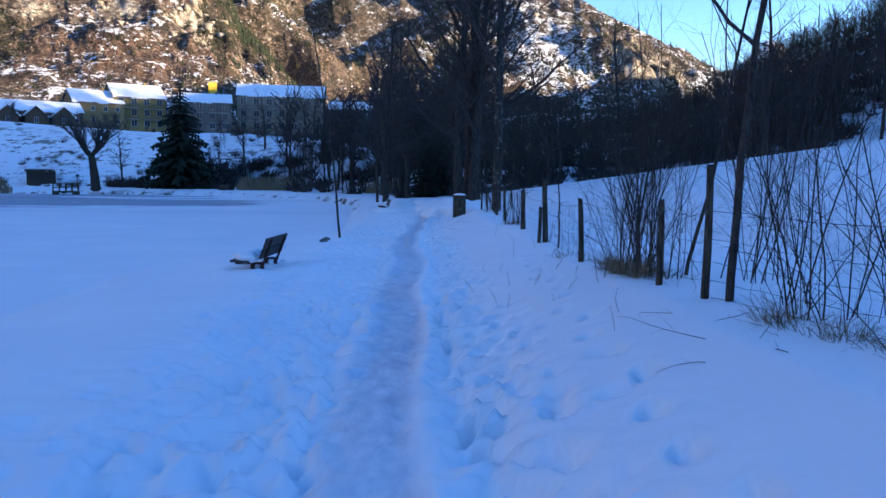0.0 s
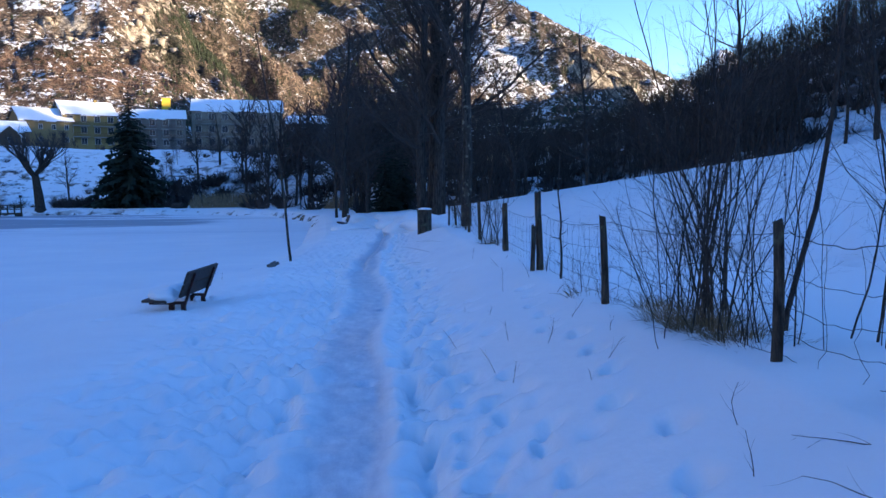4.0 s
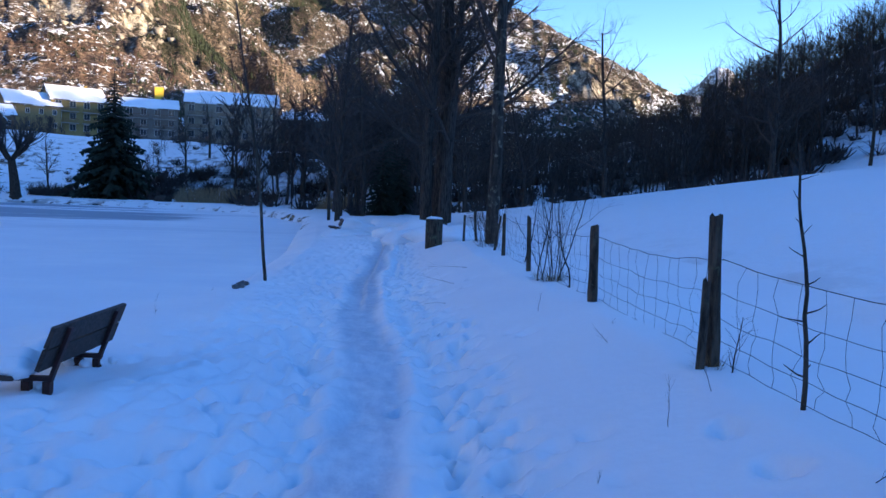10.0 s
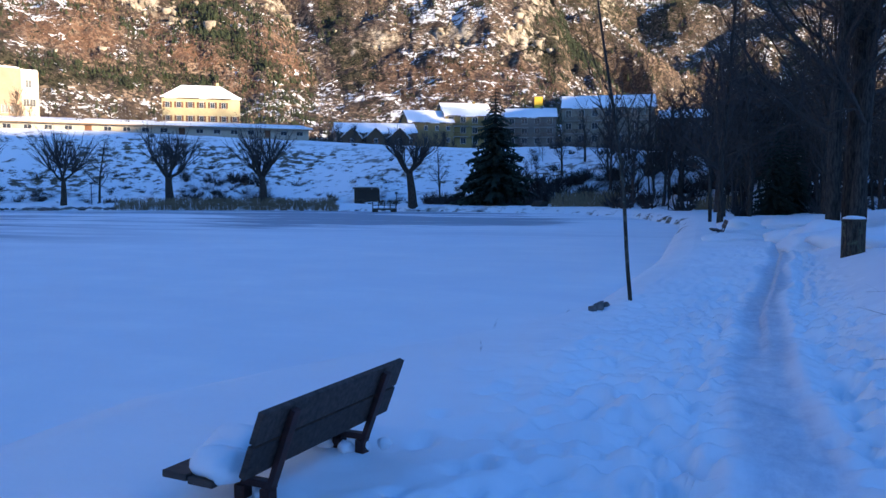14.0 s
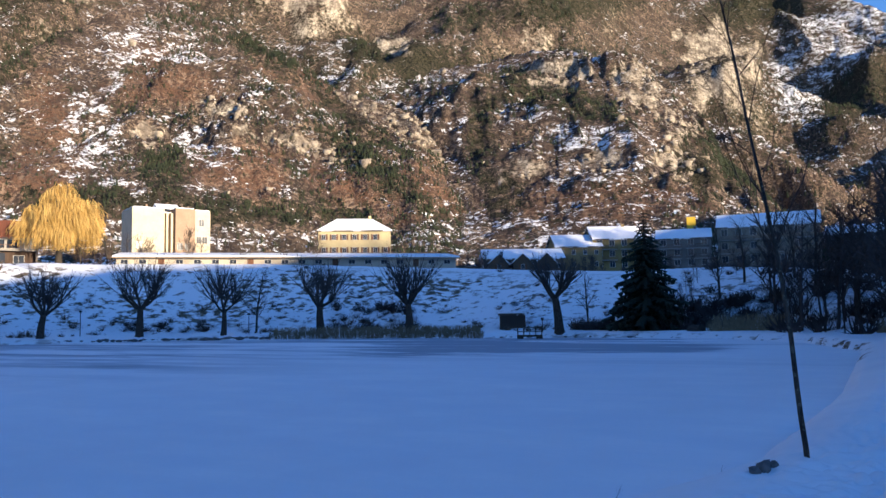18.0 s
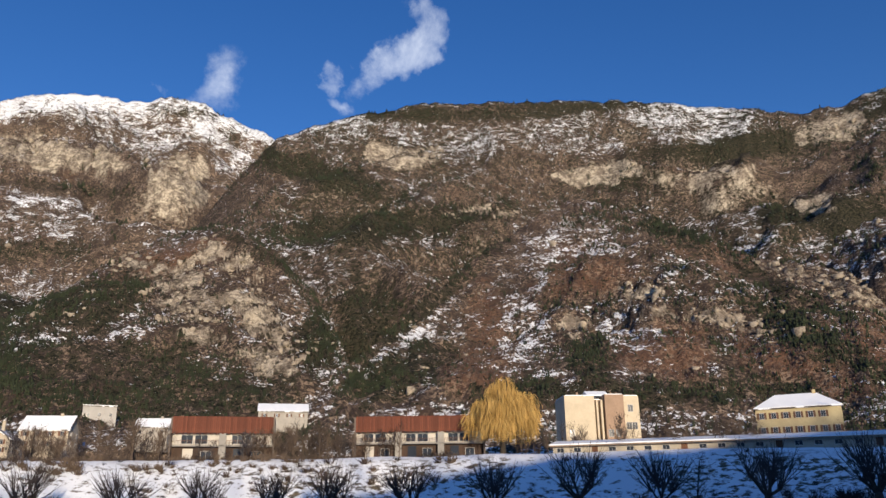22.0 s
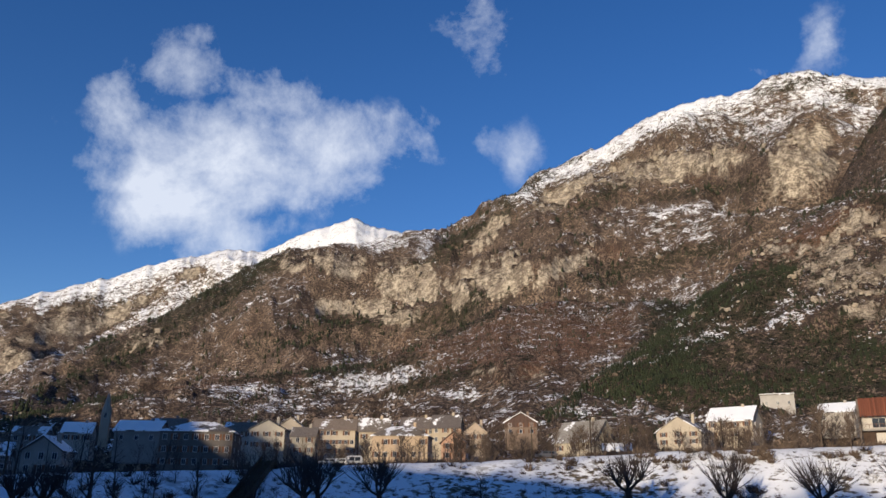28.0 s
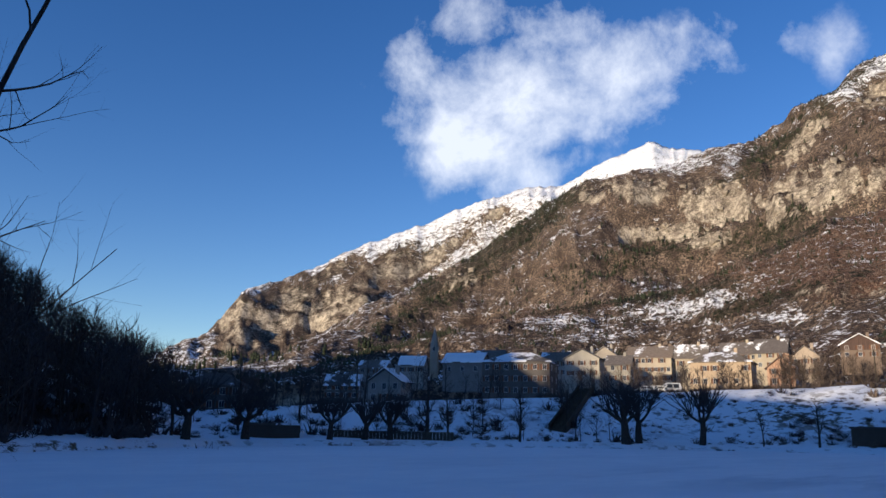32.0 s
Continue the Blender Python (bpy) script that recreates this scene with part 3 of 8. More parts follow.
for line, n_steps, spread, deep in ((0.58, 130, 0.05, 0.085), (0.80, 120, 0.07, 0.08), (1.02, 100, 0.12, 0.05), (-0.6, 170, 0.13, 0.028), (-0.95, 150, 0.2, 0.026), (-1.5, 140, 0.35, 0.026), (-2.3, 90, 0.45, 0.026), (0.7, 150, 0.22, 0.03)):
    for k in range(n_steps):
        y = 1.3 + k * 42.0 / n_steps + rng.uniform(-0.2, 0.2)
        stamp(float(path_x(y)) + line + rng.normal(0, spread), y, rng.uniform(0.05, 0.085), rng.uniform(0.10, 0.17), rng.normal(0, 0.45), deep * rng.uniform(0.5, 1.4))
# close trampling on the lake side of the path
for k in range(4600):
    y = 1.2 + 30 * rng.random() ** 1.25
    u = -0.42 - abs(rng.normal(0, 0.85)) if k % 7 else 0.42 + abs(rng.normal(0, 0.42))
    stamp(float(path_x(y)) + u, y, rng.uniform(0.05, 0.11), rng.uniform(0.06, 0.15), rng.uniform(0, 3.1), rng.uniform(0.008, 0.034), 0.08)
for k in range(16):
    stamp(1.35 + 0.035 * k + rng.uniform(-0.1, 0.1), 3.0 + 0.62 * k, 0.07, 0.13, rng.normal(0, 0.3), 0.05)
for k in range(14):
    stamp(-1.0 - 0.13 * k + rng.uniform(-0.08, 0.08), 9.5 + 0.45 * k, 0.07, 0.15, 0.25, 0.05)
for _ in range(1):
    core = detail[1:-1, 1:-1] * 2 + detail[:-2, 1:-1] + detail[2:, 1:-1] + detail[1:-1, :-2] + detail[1:-1, 2:]
    detail[1:-1, 1:-1] = core / 6
detail += trod * 0.006 * fbm(PX / 0.12, PY / 0.12, 3, 61)
PZ = PZ + detail * fade + 0.012
path_me = grid_mesh("trodden_path", PX, PY, PZ, {"packed": np.clip(groove * (0.85 + 0.3 * fbm(PX / 0.5, PY / 0.9, 3, 51)), 0, 1) * fade})
path_me.materials.append(SNOW_PATH)
tagged(new("path", path_me), "trodden snow footpath with an icy grey-blue middle", "path", kind="structure")

# the frozen lake
lake_r = np.concatenate([np.linspace(0, 60, 30), np.linspace(63, 145, 42)])
LR, LA = np.meshgrid(lake_r, np.radians(np.linspace(-180, 180, 361)[:-1]), indexing="ij")
LX, LY = -45 + LR * np.sin(LA), 20 + LR * np.cos(LA)
lake_cut = lake_distance(LX, LY)
LZ = np.where(lake_cut > 3.0, LAKE_Z - 1.5, LAKE_Z)
lake_az, lake_far = np.degrees(np.arctan2(CX - LX, LY - CY)), np.hypot(LX - CX, LY - CY)
ice = sstep(38, 62, lake_far) * sstep(-60, 30, LY + 0.2 * LX) * (1 + 2.5 * sstep(10, 16, lake_az) * sstep(40, 32, lake_az) * sstep(55, 68, lake_far))
lake_me = grid_mesh("lake", LX, LY, LZ, {"ice": ice}, wrap=True)
lake_me.materials.append(LAKE)
tagged(new("lake", lake_me), "frozen lake under wind-streaked snow with bare ice bands", "lake", kind="structure")

# ---- mountains ----
# skylines as bearing and elevation
UPPER = [(-40, 4.5), (-26, 6.8), (-21.7, 7.7), (-19.8, 8.6), (-16.5, 10.3), (-12.6, 12.3), (-5, 15.6), (2.6, 19.1), (6.2, 21.5), (9.6, 23.5), (14.2, 24.9), (17.7, 25), (20.2, 24.7), (25.4, 25.7), (29.6, 25.5), (31.8, 25.2), (34.8, 25.3), (39.5, 26.7), (46.1, 28.0), (53.7, 28.7), (61.5, 28.8), (66.3, 28.2), (70.8, 27), (73.9, 26), (76.5, 23), (78.8, 20), (82, 15.5), (86, 10), (90, 6)]
RIGHT_SPUR = [(4, 4.2), (5.5, 5), (7.7, 6.8), (9.9, 8.9), (11.6, 10.8), (12.7, 13.5), (14.8, 15.9), (17.7, 17.9), (21.7, 18.9), (25, 18.6), (29, 18.1), (34, 17.6), (40, 17.2), (46, 16.6)]
RED_SPUR = [(23, 4), (26.2, 6.5), (28.4, 9.0), (30.5, 12), (33.1, 14.7), (39.1, 16.6), (43, 18.8), (46.5, 20.5), (50.8, 21.7), (53.3, 20.9), (58.7, 17.8), (62.5, 15), (66.1, 11.8), (68.8, 9.6), (71, 7), (74, 4.5)]
ROUND_HILL = [(65, 6), (67, 9.2), (68.6, 12.3), (70.4, 15.1), (73, 17.6), (76, 19.5), (77.8, 19.7), (81, 18.3), (85, 16.3), (87.6, 14.1), (91, 11.7), (94.2, 9.6), (98.5, 6.9), (102, 4.6)]
BROWN_HILL = [(80, 8), (84, 11), (89, 13.2), (90.7, 13.7), (98.4, 14.0), (102.5, 13.6), (107.6, 11.3), (112, 9.6), (118, 8.7), (124, 7.7), (130, 6.4), (136, 4.6), (142, 3), (150, 2)]
BACK = [(62, 20), (70, 24), (74, 25.9), (76.7, 26.8), (78.6, 27.4), (80.8, 28.1), (83.4, 27.3), (86.5, 27.0), (88, 27.2), (91.6, 26.1), (95.2, 24.5), (99.3, 23.2), (102.7, 21), (106.1, 19.2), (109.4, 19.0), (112, 18.3), (115, 17.8), (118.6, 17.1), (122.7, 14.9), (125.8, 12.4), (129.2, 10.3), (133.6, 8.3), (137, 6), (140, 4), (147, 3), (152, 2)]
SNOWY = [(104, 14), (108.5, 18.2), (110.5, 19.1), (113.5, 19.7), (116, 18.9), (117.8, 18.1), (120.3, 17.0), (123.6, 16.7), (127.6, 15.4), (130, 14.3), (134.1, 12.8), (136.9, 11.4), (140.2, 9.8), (142.9, 8.9), (144.2, 6.6), (145.6, 5.4), (148.7, 3.6), (156, 2)]
PEAK = [(-40, 5), (-31, 5.6), (-27.6, 7.2), (-26.2, 8.0), (-25.2, 8.9), (-24.4, 9.1), (-23.2, 8.0), (-22, 7.2), (-18, 6.4), (-10, 5)]

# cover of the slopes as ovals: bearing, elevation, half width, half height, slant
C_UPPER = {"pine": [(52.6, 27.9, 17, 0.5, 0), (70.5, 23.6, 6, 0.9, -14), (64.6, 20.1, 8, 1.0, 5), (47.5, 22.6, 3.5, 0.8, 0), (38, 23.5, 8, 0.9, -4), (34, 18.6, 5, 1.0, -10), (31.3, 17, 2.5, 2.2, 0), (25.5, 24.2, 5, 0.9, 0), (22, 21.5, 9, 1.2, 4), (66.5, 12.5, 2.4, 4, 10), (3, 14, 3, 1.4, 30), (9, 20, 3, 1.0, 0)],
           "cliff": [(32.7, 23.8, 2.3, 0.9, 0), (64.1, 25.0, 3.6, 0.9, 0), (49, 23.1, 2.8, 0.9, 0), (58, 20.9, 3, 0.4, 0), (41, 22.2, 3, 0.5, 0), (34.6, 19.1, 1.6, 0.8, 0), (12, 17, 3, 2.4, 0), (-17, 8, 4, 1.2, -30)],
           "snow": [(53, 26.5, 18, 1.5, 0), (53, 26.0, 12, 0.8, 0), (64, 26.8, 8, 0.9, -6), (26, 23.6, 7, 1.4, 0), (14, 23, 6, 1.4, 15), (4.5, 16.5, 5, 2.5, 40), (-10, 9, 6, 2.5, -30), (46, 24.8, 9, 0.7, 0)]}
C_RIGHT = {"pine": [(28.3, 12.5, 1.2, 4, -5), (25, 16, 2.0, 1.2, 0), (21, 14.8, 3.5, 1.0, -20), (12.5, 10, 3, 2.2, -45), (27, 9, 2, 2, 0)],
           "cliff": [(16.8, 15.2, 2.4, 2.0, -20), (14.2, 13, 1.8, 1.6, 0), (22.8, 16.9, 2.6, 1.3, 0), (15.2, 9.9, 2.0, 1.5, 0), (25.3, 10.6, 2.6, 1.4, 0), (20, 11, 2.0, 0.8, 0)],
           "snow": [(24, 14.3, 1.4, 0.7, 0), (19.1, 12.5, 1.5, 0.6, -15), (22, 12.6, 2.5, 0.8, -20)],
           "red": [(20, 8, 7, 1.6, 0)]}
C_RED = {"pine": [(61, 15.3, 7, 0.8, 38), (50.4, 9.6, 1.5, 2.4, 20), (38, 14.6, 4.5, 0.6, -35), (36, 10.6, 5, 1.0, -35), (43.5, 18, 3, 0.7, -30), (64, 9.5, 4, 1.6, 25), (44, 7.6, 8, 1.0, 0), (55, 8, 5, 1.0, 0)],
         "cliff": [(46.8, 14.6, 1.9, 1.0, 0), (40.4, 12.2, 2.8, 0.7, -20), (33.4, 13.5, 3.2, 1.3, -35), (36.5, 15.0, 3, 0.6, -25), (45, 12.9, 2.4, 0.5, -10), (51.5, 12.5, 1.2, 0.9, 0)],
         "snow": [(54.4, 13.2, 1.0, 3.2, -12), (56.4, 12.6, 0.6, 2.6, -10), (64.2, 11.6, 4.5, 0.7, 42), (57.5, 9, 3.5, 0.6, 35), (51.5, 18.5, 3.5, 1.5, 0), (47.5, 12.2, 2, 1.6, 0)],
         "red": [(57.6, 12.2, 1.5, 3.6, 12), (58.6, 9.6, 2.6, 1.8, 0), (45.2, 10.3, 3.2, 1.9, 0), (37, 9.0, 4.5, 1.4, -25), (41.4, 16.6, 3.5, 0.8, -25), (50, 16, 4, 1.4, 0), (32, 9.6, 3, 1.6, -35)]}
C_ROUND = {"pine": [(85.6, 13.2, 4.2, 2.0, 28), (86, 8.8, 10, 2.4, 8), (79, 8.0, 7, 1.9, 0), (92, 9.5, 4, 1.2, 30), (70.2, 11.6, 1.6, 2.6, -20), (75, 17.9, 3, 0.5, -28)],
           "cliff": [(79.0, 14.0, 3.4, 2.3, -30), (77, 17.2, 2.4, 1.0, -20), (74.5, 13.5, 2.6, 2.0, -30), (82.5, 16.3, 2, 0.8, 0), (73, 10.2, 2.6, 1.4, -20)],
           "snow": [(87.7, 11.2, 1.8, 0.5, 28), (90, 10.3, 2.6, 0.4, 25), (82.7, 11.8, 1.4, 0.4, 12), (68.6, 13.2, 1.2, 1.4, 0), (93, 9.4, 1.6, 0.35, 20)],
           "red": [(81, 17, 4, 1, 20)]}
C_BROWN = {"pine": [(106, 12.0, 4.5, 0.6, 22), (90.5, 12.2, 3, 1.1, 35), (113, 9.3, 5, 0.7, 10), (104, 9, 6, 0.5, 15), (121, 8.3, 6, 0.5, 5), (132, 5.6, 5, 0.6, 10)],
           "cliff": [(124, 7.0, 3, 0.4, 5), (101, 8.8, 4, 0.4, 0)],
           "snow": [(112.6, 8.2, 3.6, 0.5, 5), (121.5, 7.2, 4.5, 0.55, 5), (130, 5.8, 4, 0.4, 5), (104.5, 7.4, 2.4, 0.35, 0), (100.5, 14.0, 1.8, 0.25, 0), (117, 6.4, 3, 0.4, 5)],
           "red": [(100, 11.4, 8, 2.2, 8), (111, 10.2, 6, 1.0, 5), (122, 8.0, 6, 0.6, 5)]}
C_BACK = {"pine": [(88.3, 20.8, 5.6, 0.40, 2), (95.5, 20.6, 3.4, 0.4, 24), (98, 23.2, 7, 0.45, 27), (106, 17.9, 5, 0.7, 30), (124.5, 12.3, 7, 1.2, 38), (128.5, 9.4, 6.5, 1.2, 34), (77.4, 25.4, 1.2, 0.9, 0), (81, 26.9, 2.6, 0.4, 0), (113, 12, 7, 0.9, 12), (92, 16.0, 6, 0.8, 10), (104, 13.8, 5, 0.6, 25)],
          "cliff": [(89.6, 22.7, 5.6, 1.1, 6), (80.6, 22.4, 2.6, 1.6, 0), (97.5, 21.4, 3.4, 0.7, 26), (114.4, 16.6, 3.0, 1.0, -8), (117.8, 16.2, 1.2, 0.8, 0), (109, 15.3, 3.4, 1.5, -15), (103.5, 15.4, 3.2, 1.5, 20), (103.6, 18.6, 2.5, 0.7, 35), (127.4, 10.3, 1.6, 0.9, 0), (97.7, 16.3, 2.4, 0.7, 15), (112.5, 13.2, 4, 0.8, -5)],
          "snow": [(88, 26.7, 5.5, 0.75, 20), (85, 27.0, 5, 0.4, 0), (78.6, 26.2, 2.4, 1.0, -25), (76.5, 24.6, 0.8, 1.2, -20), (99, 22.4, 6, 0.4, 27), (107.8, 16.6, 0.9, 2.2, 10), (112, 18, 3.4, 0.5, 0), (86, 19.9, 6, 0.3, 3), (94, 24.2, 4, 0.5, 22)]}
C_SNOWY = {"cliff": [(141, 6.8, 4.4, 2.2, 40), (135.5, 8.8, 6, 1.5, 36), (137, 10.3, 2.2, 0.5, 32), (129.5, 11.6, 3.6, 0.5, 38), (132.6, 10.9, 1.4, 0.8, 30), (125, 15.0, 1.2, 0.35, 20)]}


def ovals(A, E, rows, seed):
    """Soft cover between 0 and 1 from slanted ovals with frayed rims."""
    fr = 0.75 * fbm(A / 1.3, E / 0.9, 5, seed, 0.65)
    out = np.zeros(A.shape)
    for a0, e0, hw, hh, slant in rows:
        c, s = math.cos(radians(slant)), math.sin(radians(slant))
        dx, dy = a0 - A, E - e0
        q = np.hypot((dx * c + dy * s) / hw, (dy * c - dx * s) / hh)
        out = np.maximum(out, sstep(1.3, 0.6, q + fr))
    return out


def massif(name, table, az0, az1, step, radii, r_low, r_top, z_low, rough, gully, seed, mat, label, power=1.5, straight=0.38, cliffs=0.0, terraces=False, cover=None, jag=0.25, size=1.0):
    """A mountain side that rises to the skyline given as bearing and elevation."""
    az = np.arange(az0, az1 + step / 2, step)
    u = np.linspace(0, 1.28, radii) ** 1.12
    Ugrid, A = np.meshgrid(u, az, indexing="ij")
    rt, rl = curve(A, r_top), curve(A, r_low)
    el = curve(A, table) + jag * fbm(A / 1.1, A * 0 + seed, 5, seed, 0.6)
    R = rl + (rt - rl) * Ugrid
    zt = rt * np.tan(np.radians(el))
    X, Y = CX - R * np.sin(np.radians(A)), CY + R * np.cos(np.radians(A))
    warp = fbm(X / (260 * size), Y / (260 * size), 3, seed + 3) * 0.14
    v = np.clip(Ugrid + warp * np.sin(np.pi * np.clip(Ugrid, 0, 1)), 0, 1.3)
    if cliffs:
        band = fbm(X / (140 * size), Y / (140 * size), 3, seed + 8)
        v = v + cliffs * np.sin(v * 2 * np.pi * 5 + band * 5) / (10 * np.pi) * sstep(-0.15, 0.35, band) * sstep(0.05, 0.2, v) * sstep(1.0, 0.85, v)
    Z = z_low + (zt - z_low) * (straight * v + (1 - straight) * np.clip(v, 0, 2) ** power) - 60 * (1 - sstep(0, 0.03, Ugrid))
    inner = np.sin(np.pi * np.clip(Ugrid, 0, 1)) ** 0.6
    tall = np.clip((zt - z_low) / 150, 0, 1)
    bx, by = X + 50 * size * fbm(X / (170 * size), Y / (170 * size), 3, seed + 15), Y + 50 * size * fbm(X / (170 * size), Y / (170 * size), 3, seed + 17)
    spur = ridged((bx + 0.4 * by) / (330 * size), (by - 0.4 * bx) / (330 * size), 5, seed + 20, 0.5) - 0.45
    rocks = fbm(bx / (42 * size), by / (42 * size), 5, seed + 40, 0.6)
    crag = sstep(0.05, 0.5, fbm(X / (120 * size), Y / (120 * size), 3, seed + 45))
    Z = Z + inner * tall * (gully * spur + rough * rocks * (0.45 + crag)) + rough * 0.16 * fbm(X / (9 * size), Y / (9 * size), 4, seed + 60, 0.6) * sstep(0, 0.12, Ugrid)
    if terraces:
        q = Z / 7.0
        stepped = 7.0 * (np.floor(q) + sstep(0.55, 1.0, q - np.floor(q)))
        k = sstep(103, 108, A) * sstep(140, 134, A) * sstep(0.05, 0.12, Ugrid) * sstep(0.95, 0.75, Ugrid) * sstep(-0.2, 0.15, fbm(X / 60, Y / 60, 2, 9))
        Z = Z + (stepped - Z) * k
    back = np.clip(Ugrid - 1, 0, 1)
    Z = np.where(Ugrid > 1, z_low + (zt - z_low) * (1 - 2.6 * back) + rough * 0.4 * rocks * (back < 0.05), Z)
    E = np.degrees(np.arctan2(Z - 1.7, R))
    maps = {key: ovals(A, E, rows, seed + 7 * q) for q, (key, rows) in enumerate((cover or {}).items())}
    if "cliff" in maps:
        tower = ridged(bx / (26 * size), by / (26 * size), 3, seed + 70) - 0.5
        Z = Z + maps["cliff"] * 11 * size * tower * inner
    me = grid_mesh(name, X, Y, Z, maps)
    me.materials.append(mat)
    ob = tagged(new(name, me), label, "mountain", kind="structure")
    return X, Y, Z, Ugrid, A, maps


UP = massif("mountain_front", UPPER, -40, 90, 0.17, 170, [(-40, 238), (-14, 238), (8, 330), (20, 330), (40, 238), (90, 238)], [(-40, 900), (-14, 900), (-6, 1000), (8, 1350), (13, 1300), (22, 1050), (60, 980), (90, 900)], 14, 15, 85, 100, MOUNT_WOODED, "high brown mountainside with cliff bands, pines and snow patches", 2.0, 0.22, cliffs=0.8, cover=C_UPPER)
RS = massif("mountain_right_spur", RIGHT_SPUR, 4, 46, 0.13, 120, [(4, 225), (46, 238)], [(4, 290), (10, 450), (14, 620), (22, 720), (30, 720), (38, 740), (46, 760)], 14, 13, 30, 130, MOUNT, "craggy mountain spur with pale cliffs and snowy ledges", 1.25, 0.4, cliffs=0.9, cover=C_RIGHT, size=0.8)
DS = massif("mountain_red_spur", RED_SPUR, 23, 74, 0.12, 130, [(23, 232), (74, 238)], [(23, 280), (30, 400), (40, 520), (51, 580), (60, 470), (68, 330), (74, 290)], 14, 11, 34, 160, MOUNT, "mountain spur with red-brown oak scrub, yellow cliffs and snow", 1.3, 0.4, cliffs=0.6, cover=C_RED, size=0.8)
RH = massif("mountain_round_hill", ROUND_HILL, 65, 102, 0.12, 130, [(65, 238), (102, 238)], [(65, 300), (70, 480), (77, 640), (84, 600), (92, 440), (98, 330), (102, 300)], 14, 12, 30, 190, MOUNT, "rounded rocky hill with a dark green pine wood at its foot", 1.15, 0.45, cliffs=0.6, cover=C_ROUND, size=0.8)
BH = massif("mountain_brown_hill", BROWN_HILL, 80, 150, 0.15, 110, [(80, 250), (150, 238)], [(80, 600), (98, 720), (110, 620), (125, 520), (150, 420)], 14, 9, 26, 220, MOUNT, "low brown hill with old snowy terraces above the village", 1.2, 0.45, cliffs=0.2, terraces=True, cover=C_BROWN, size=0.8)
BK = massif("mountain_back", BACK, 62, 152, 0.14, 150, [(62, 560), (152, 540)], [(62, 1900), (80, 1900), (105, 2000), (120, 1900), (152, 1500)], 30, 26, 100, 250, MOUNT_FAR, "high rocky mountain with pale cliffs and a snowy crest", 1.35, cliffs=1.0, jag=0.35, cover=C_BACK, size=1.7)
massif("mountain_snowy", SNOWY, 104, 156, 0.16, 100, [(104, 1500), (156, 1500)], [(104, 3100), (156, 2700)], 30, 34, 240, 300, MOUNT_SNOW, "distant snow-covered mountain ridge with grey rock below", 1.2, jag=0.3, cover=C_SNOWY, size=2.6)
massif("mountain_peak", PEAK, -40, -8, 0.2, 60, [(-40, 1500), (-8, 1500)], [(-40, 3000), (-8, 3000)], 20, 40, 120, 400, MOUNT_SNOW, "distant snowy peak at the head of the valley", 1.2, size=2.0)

# ---- builders ----
def part(name, bm, mat, parent=None, label="", smooth=False):
    """Links a bmesh as one mesh object under a thing or a part."""
    me = bpy.data.meshes.new(name)
    bm.to_mesh(me)
    bm.free()
    return part_me(name, me, mat, parent, label, smooth)


def part_me(name, me, mat, parent=None, label="", smooth=False):
    if mat is not None and not me.materials:
        me.materials.append(mat)
    if smooth:
        me.polygons.foreach_set("use_smooth", np.ones(len(me.polygons), bool))
    ob = new(name, me)
    if parent is not None:
        ob.parent = parent
    if label:
        ob["label"] = label
    return ob


def thing(name, m, label, category, group="", kind=""):
    ob = new(name)
    ob.empty_display_size = 0.2
    ob.matrix_basis = m
    return tagged(ob, label, category, group, kind)


def box_bm(x0, x1, y0, y1, z0, z1, bevel=0.0, bm=None):
    bm = bm or bmesh.new()
    made = bmesh.ops.create_cube(bm, size=1.0, matrix=Matrix.Translation(((x0 + x1) / 2, (y0 + y1) / 2, (z0 + z1) / 2)) @ Matrix.Diagonal((x1 - x0, y1 - y0, z1 - z0, 1)))
    if bevel:
        edges = list({e for v in made["verts"] for e in v.link_edges})
        bmesh.ops.bevel(bm, geom=edges, offset=bevel, segments=2, affect="EDGES", profile=0.6)
    return bm


def raw_me(name, V, F):
    me = bpy.data.meshes.new(name)
    me.from_pydata([tuple(v) for v in V], [], F)
    me.update()
    return me


def tube(V, F, pts, rad, n=5, cap=True):
    """Adds a tapered tube along points to the lists."""
    start, count = len(V), len(pts)
    prev = None
    for i, p in enumerate(pts):
        t = pts[min(i + 1, count - 1)] - pts[max(i - 1, 0)]
        t = t.normalized() if t.length > 1e-9 else Vector((0, 0, 1))
        a = t.orthogonal() if prev is None else prev - t * prev.dot(t)
        a = t.orthogonal().normalized() if a.length < 1e-6 else a.normalized()
        b = t.cross(a)
        prev = a
        for k in range(n):
            w = 2 * math.pi * k / n
            V.append(p + (a * math.cos(w) + b * math.sin(w)) * rad[i])
    for i in range(count - 1):
        for k in range(n):
            q, r = start + i * n, (k + 1) % n
            F.append((q + k, q + r, q + n + r, q + n + k))
    if cap:
        F.append(tuple(start + (count - 1) * n + k for k in range(n)))


def limb(rnd, p, way, length, bend, lift, segs):
    """A wandering line of points."""
    pts = [p.copy()]
    way = way.normalized()
    for _ in range(segs):
        way = (way + Vector((rnd.gauss(0, bend), rnd.gauss(0, bend), rnd.gauss(0, bend) + lift))).normalized()
        pts.append(pts[-1] + way * (length / segs))
    return pts


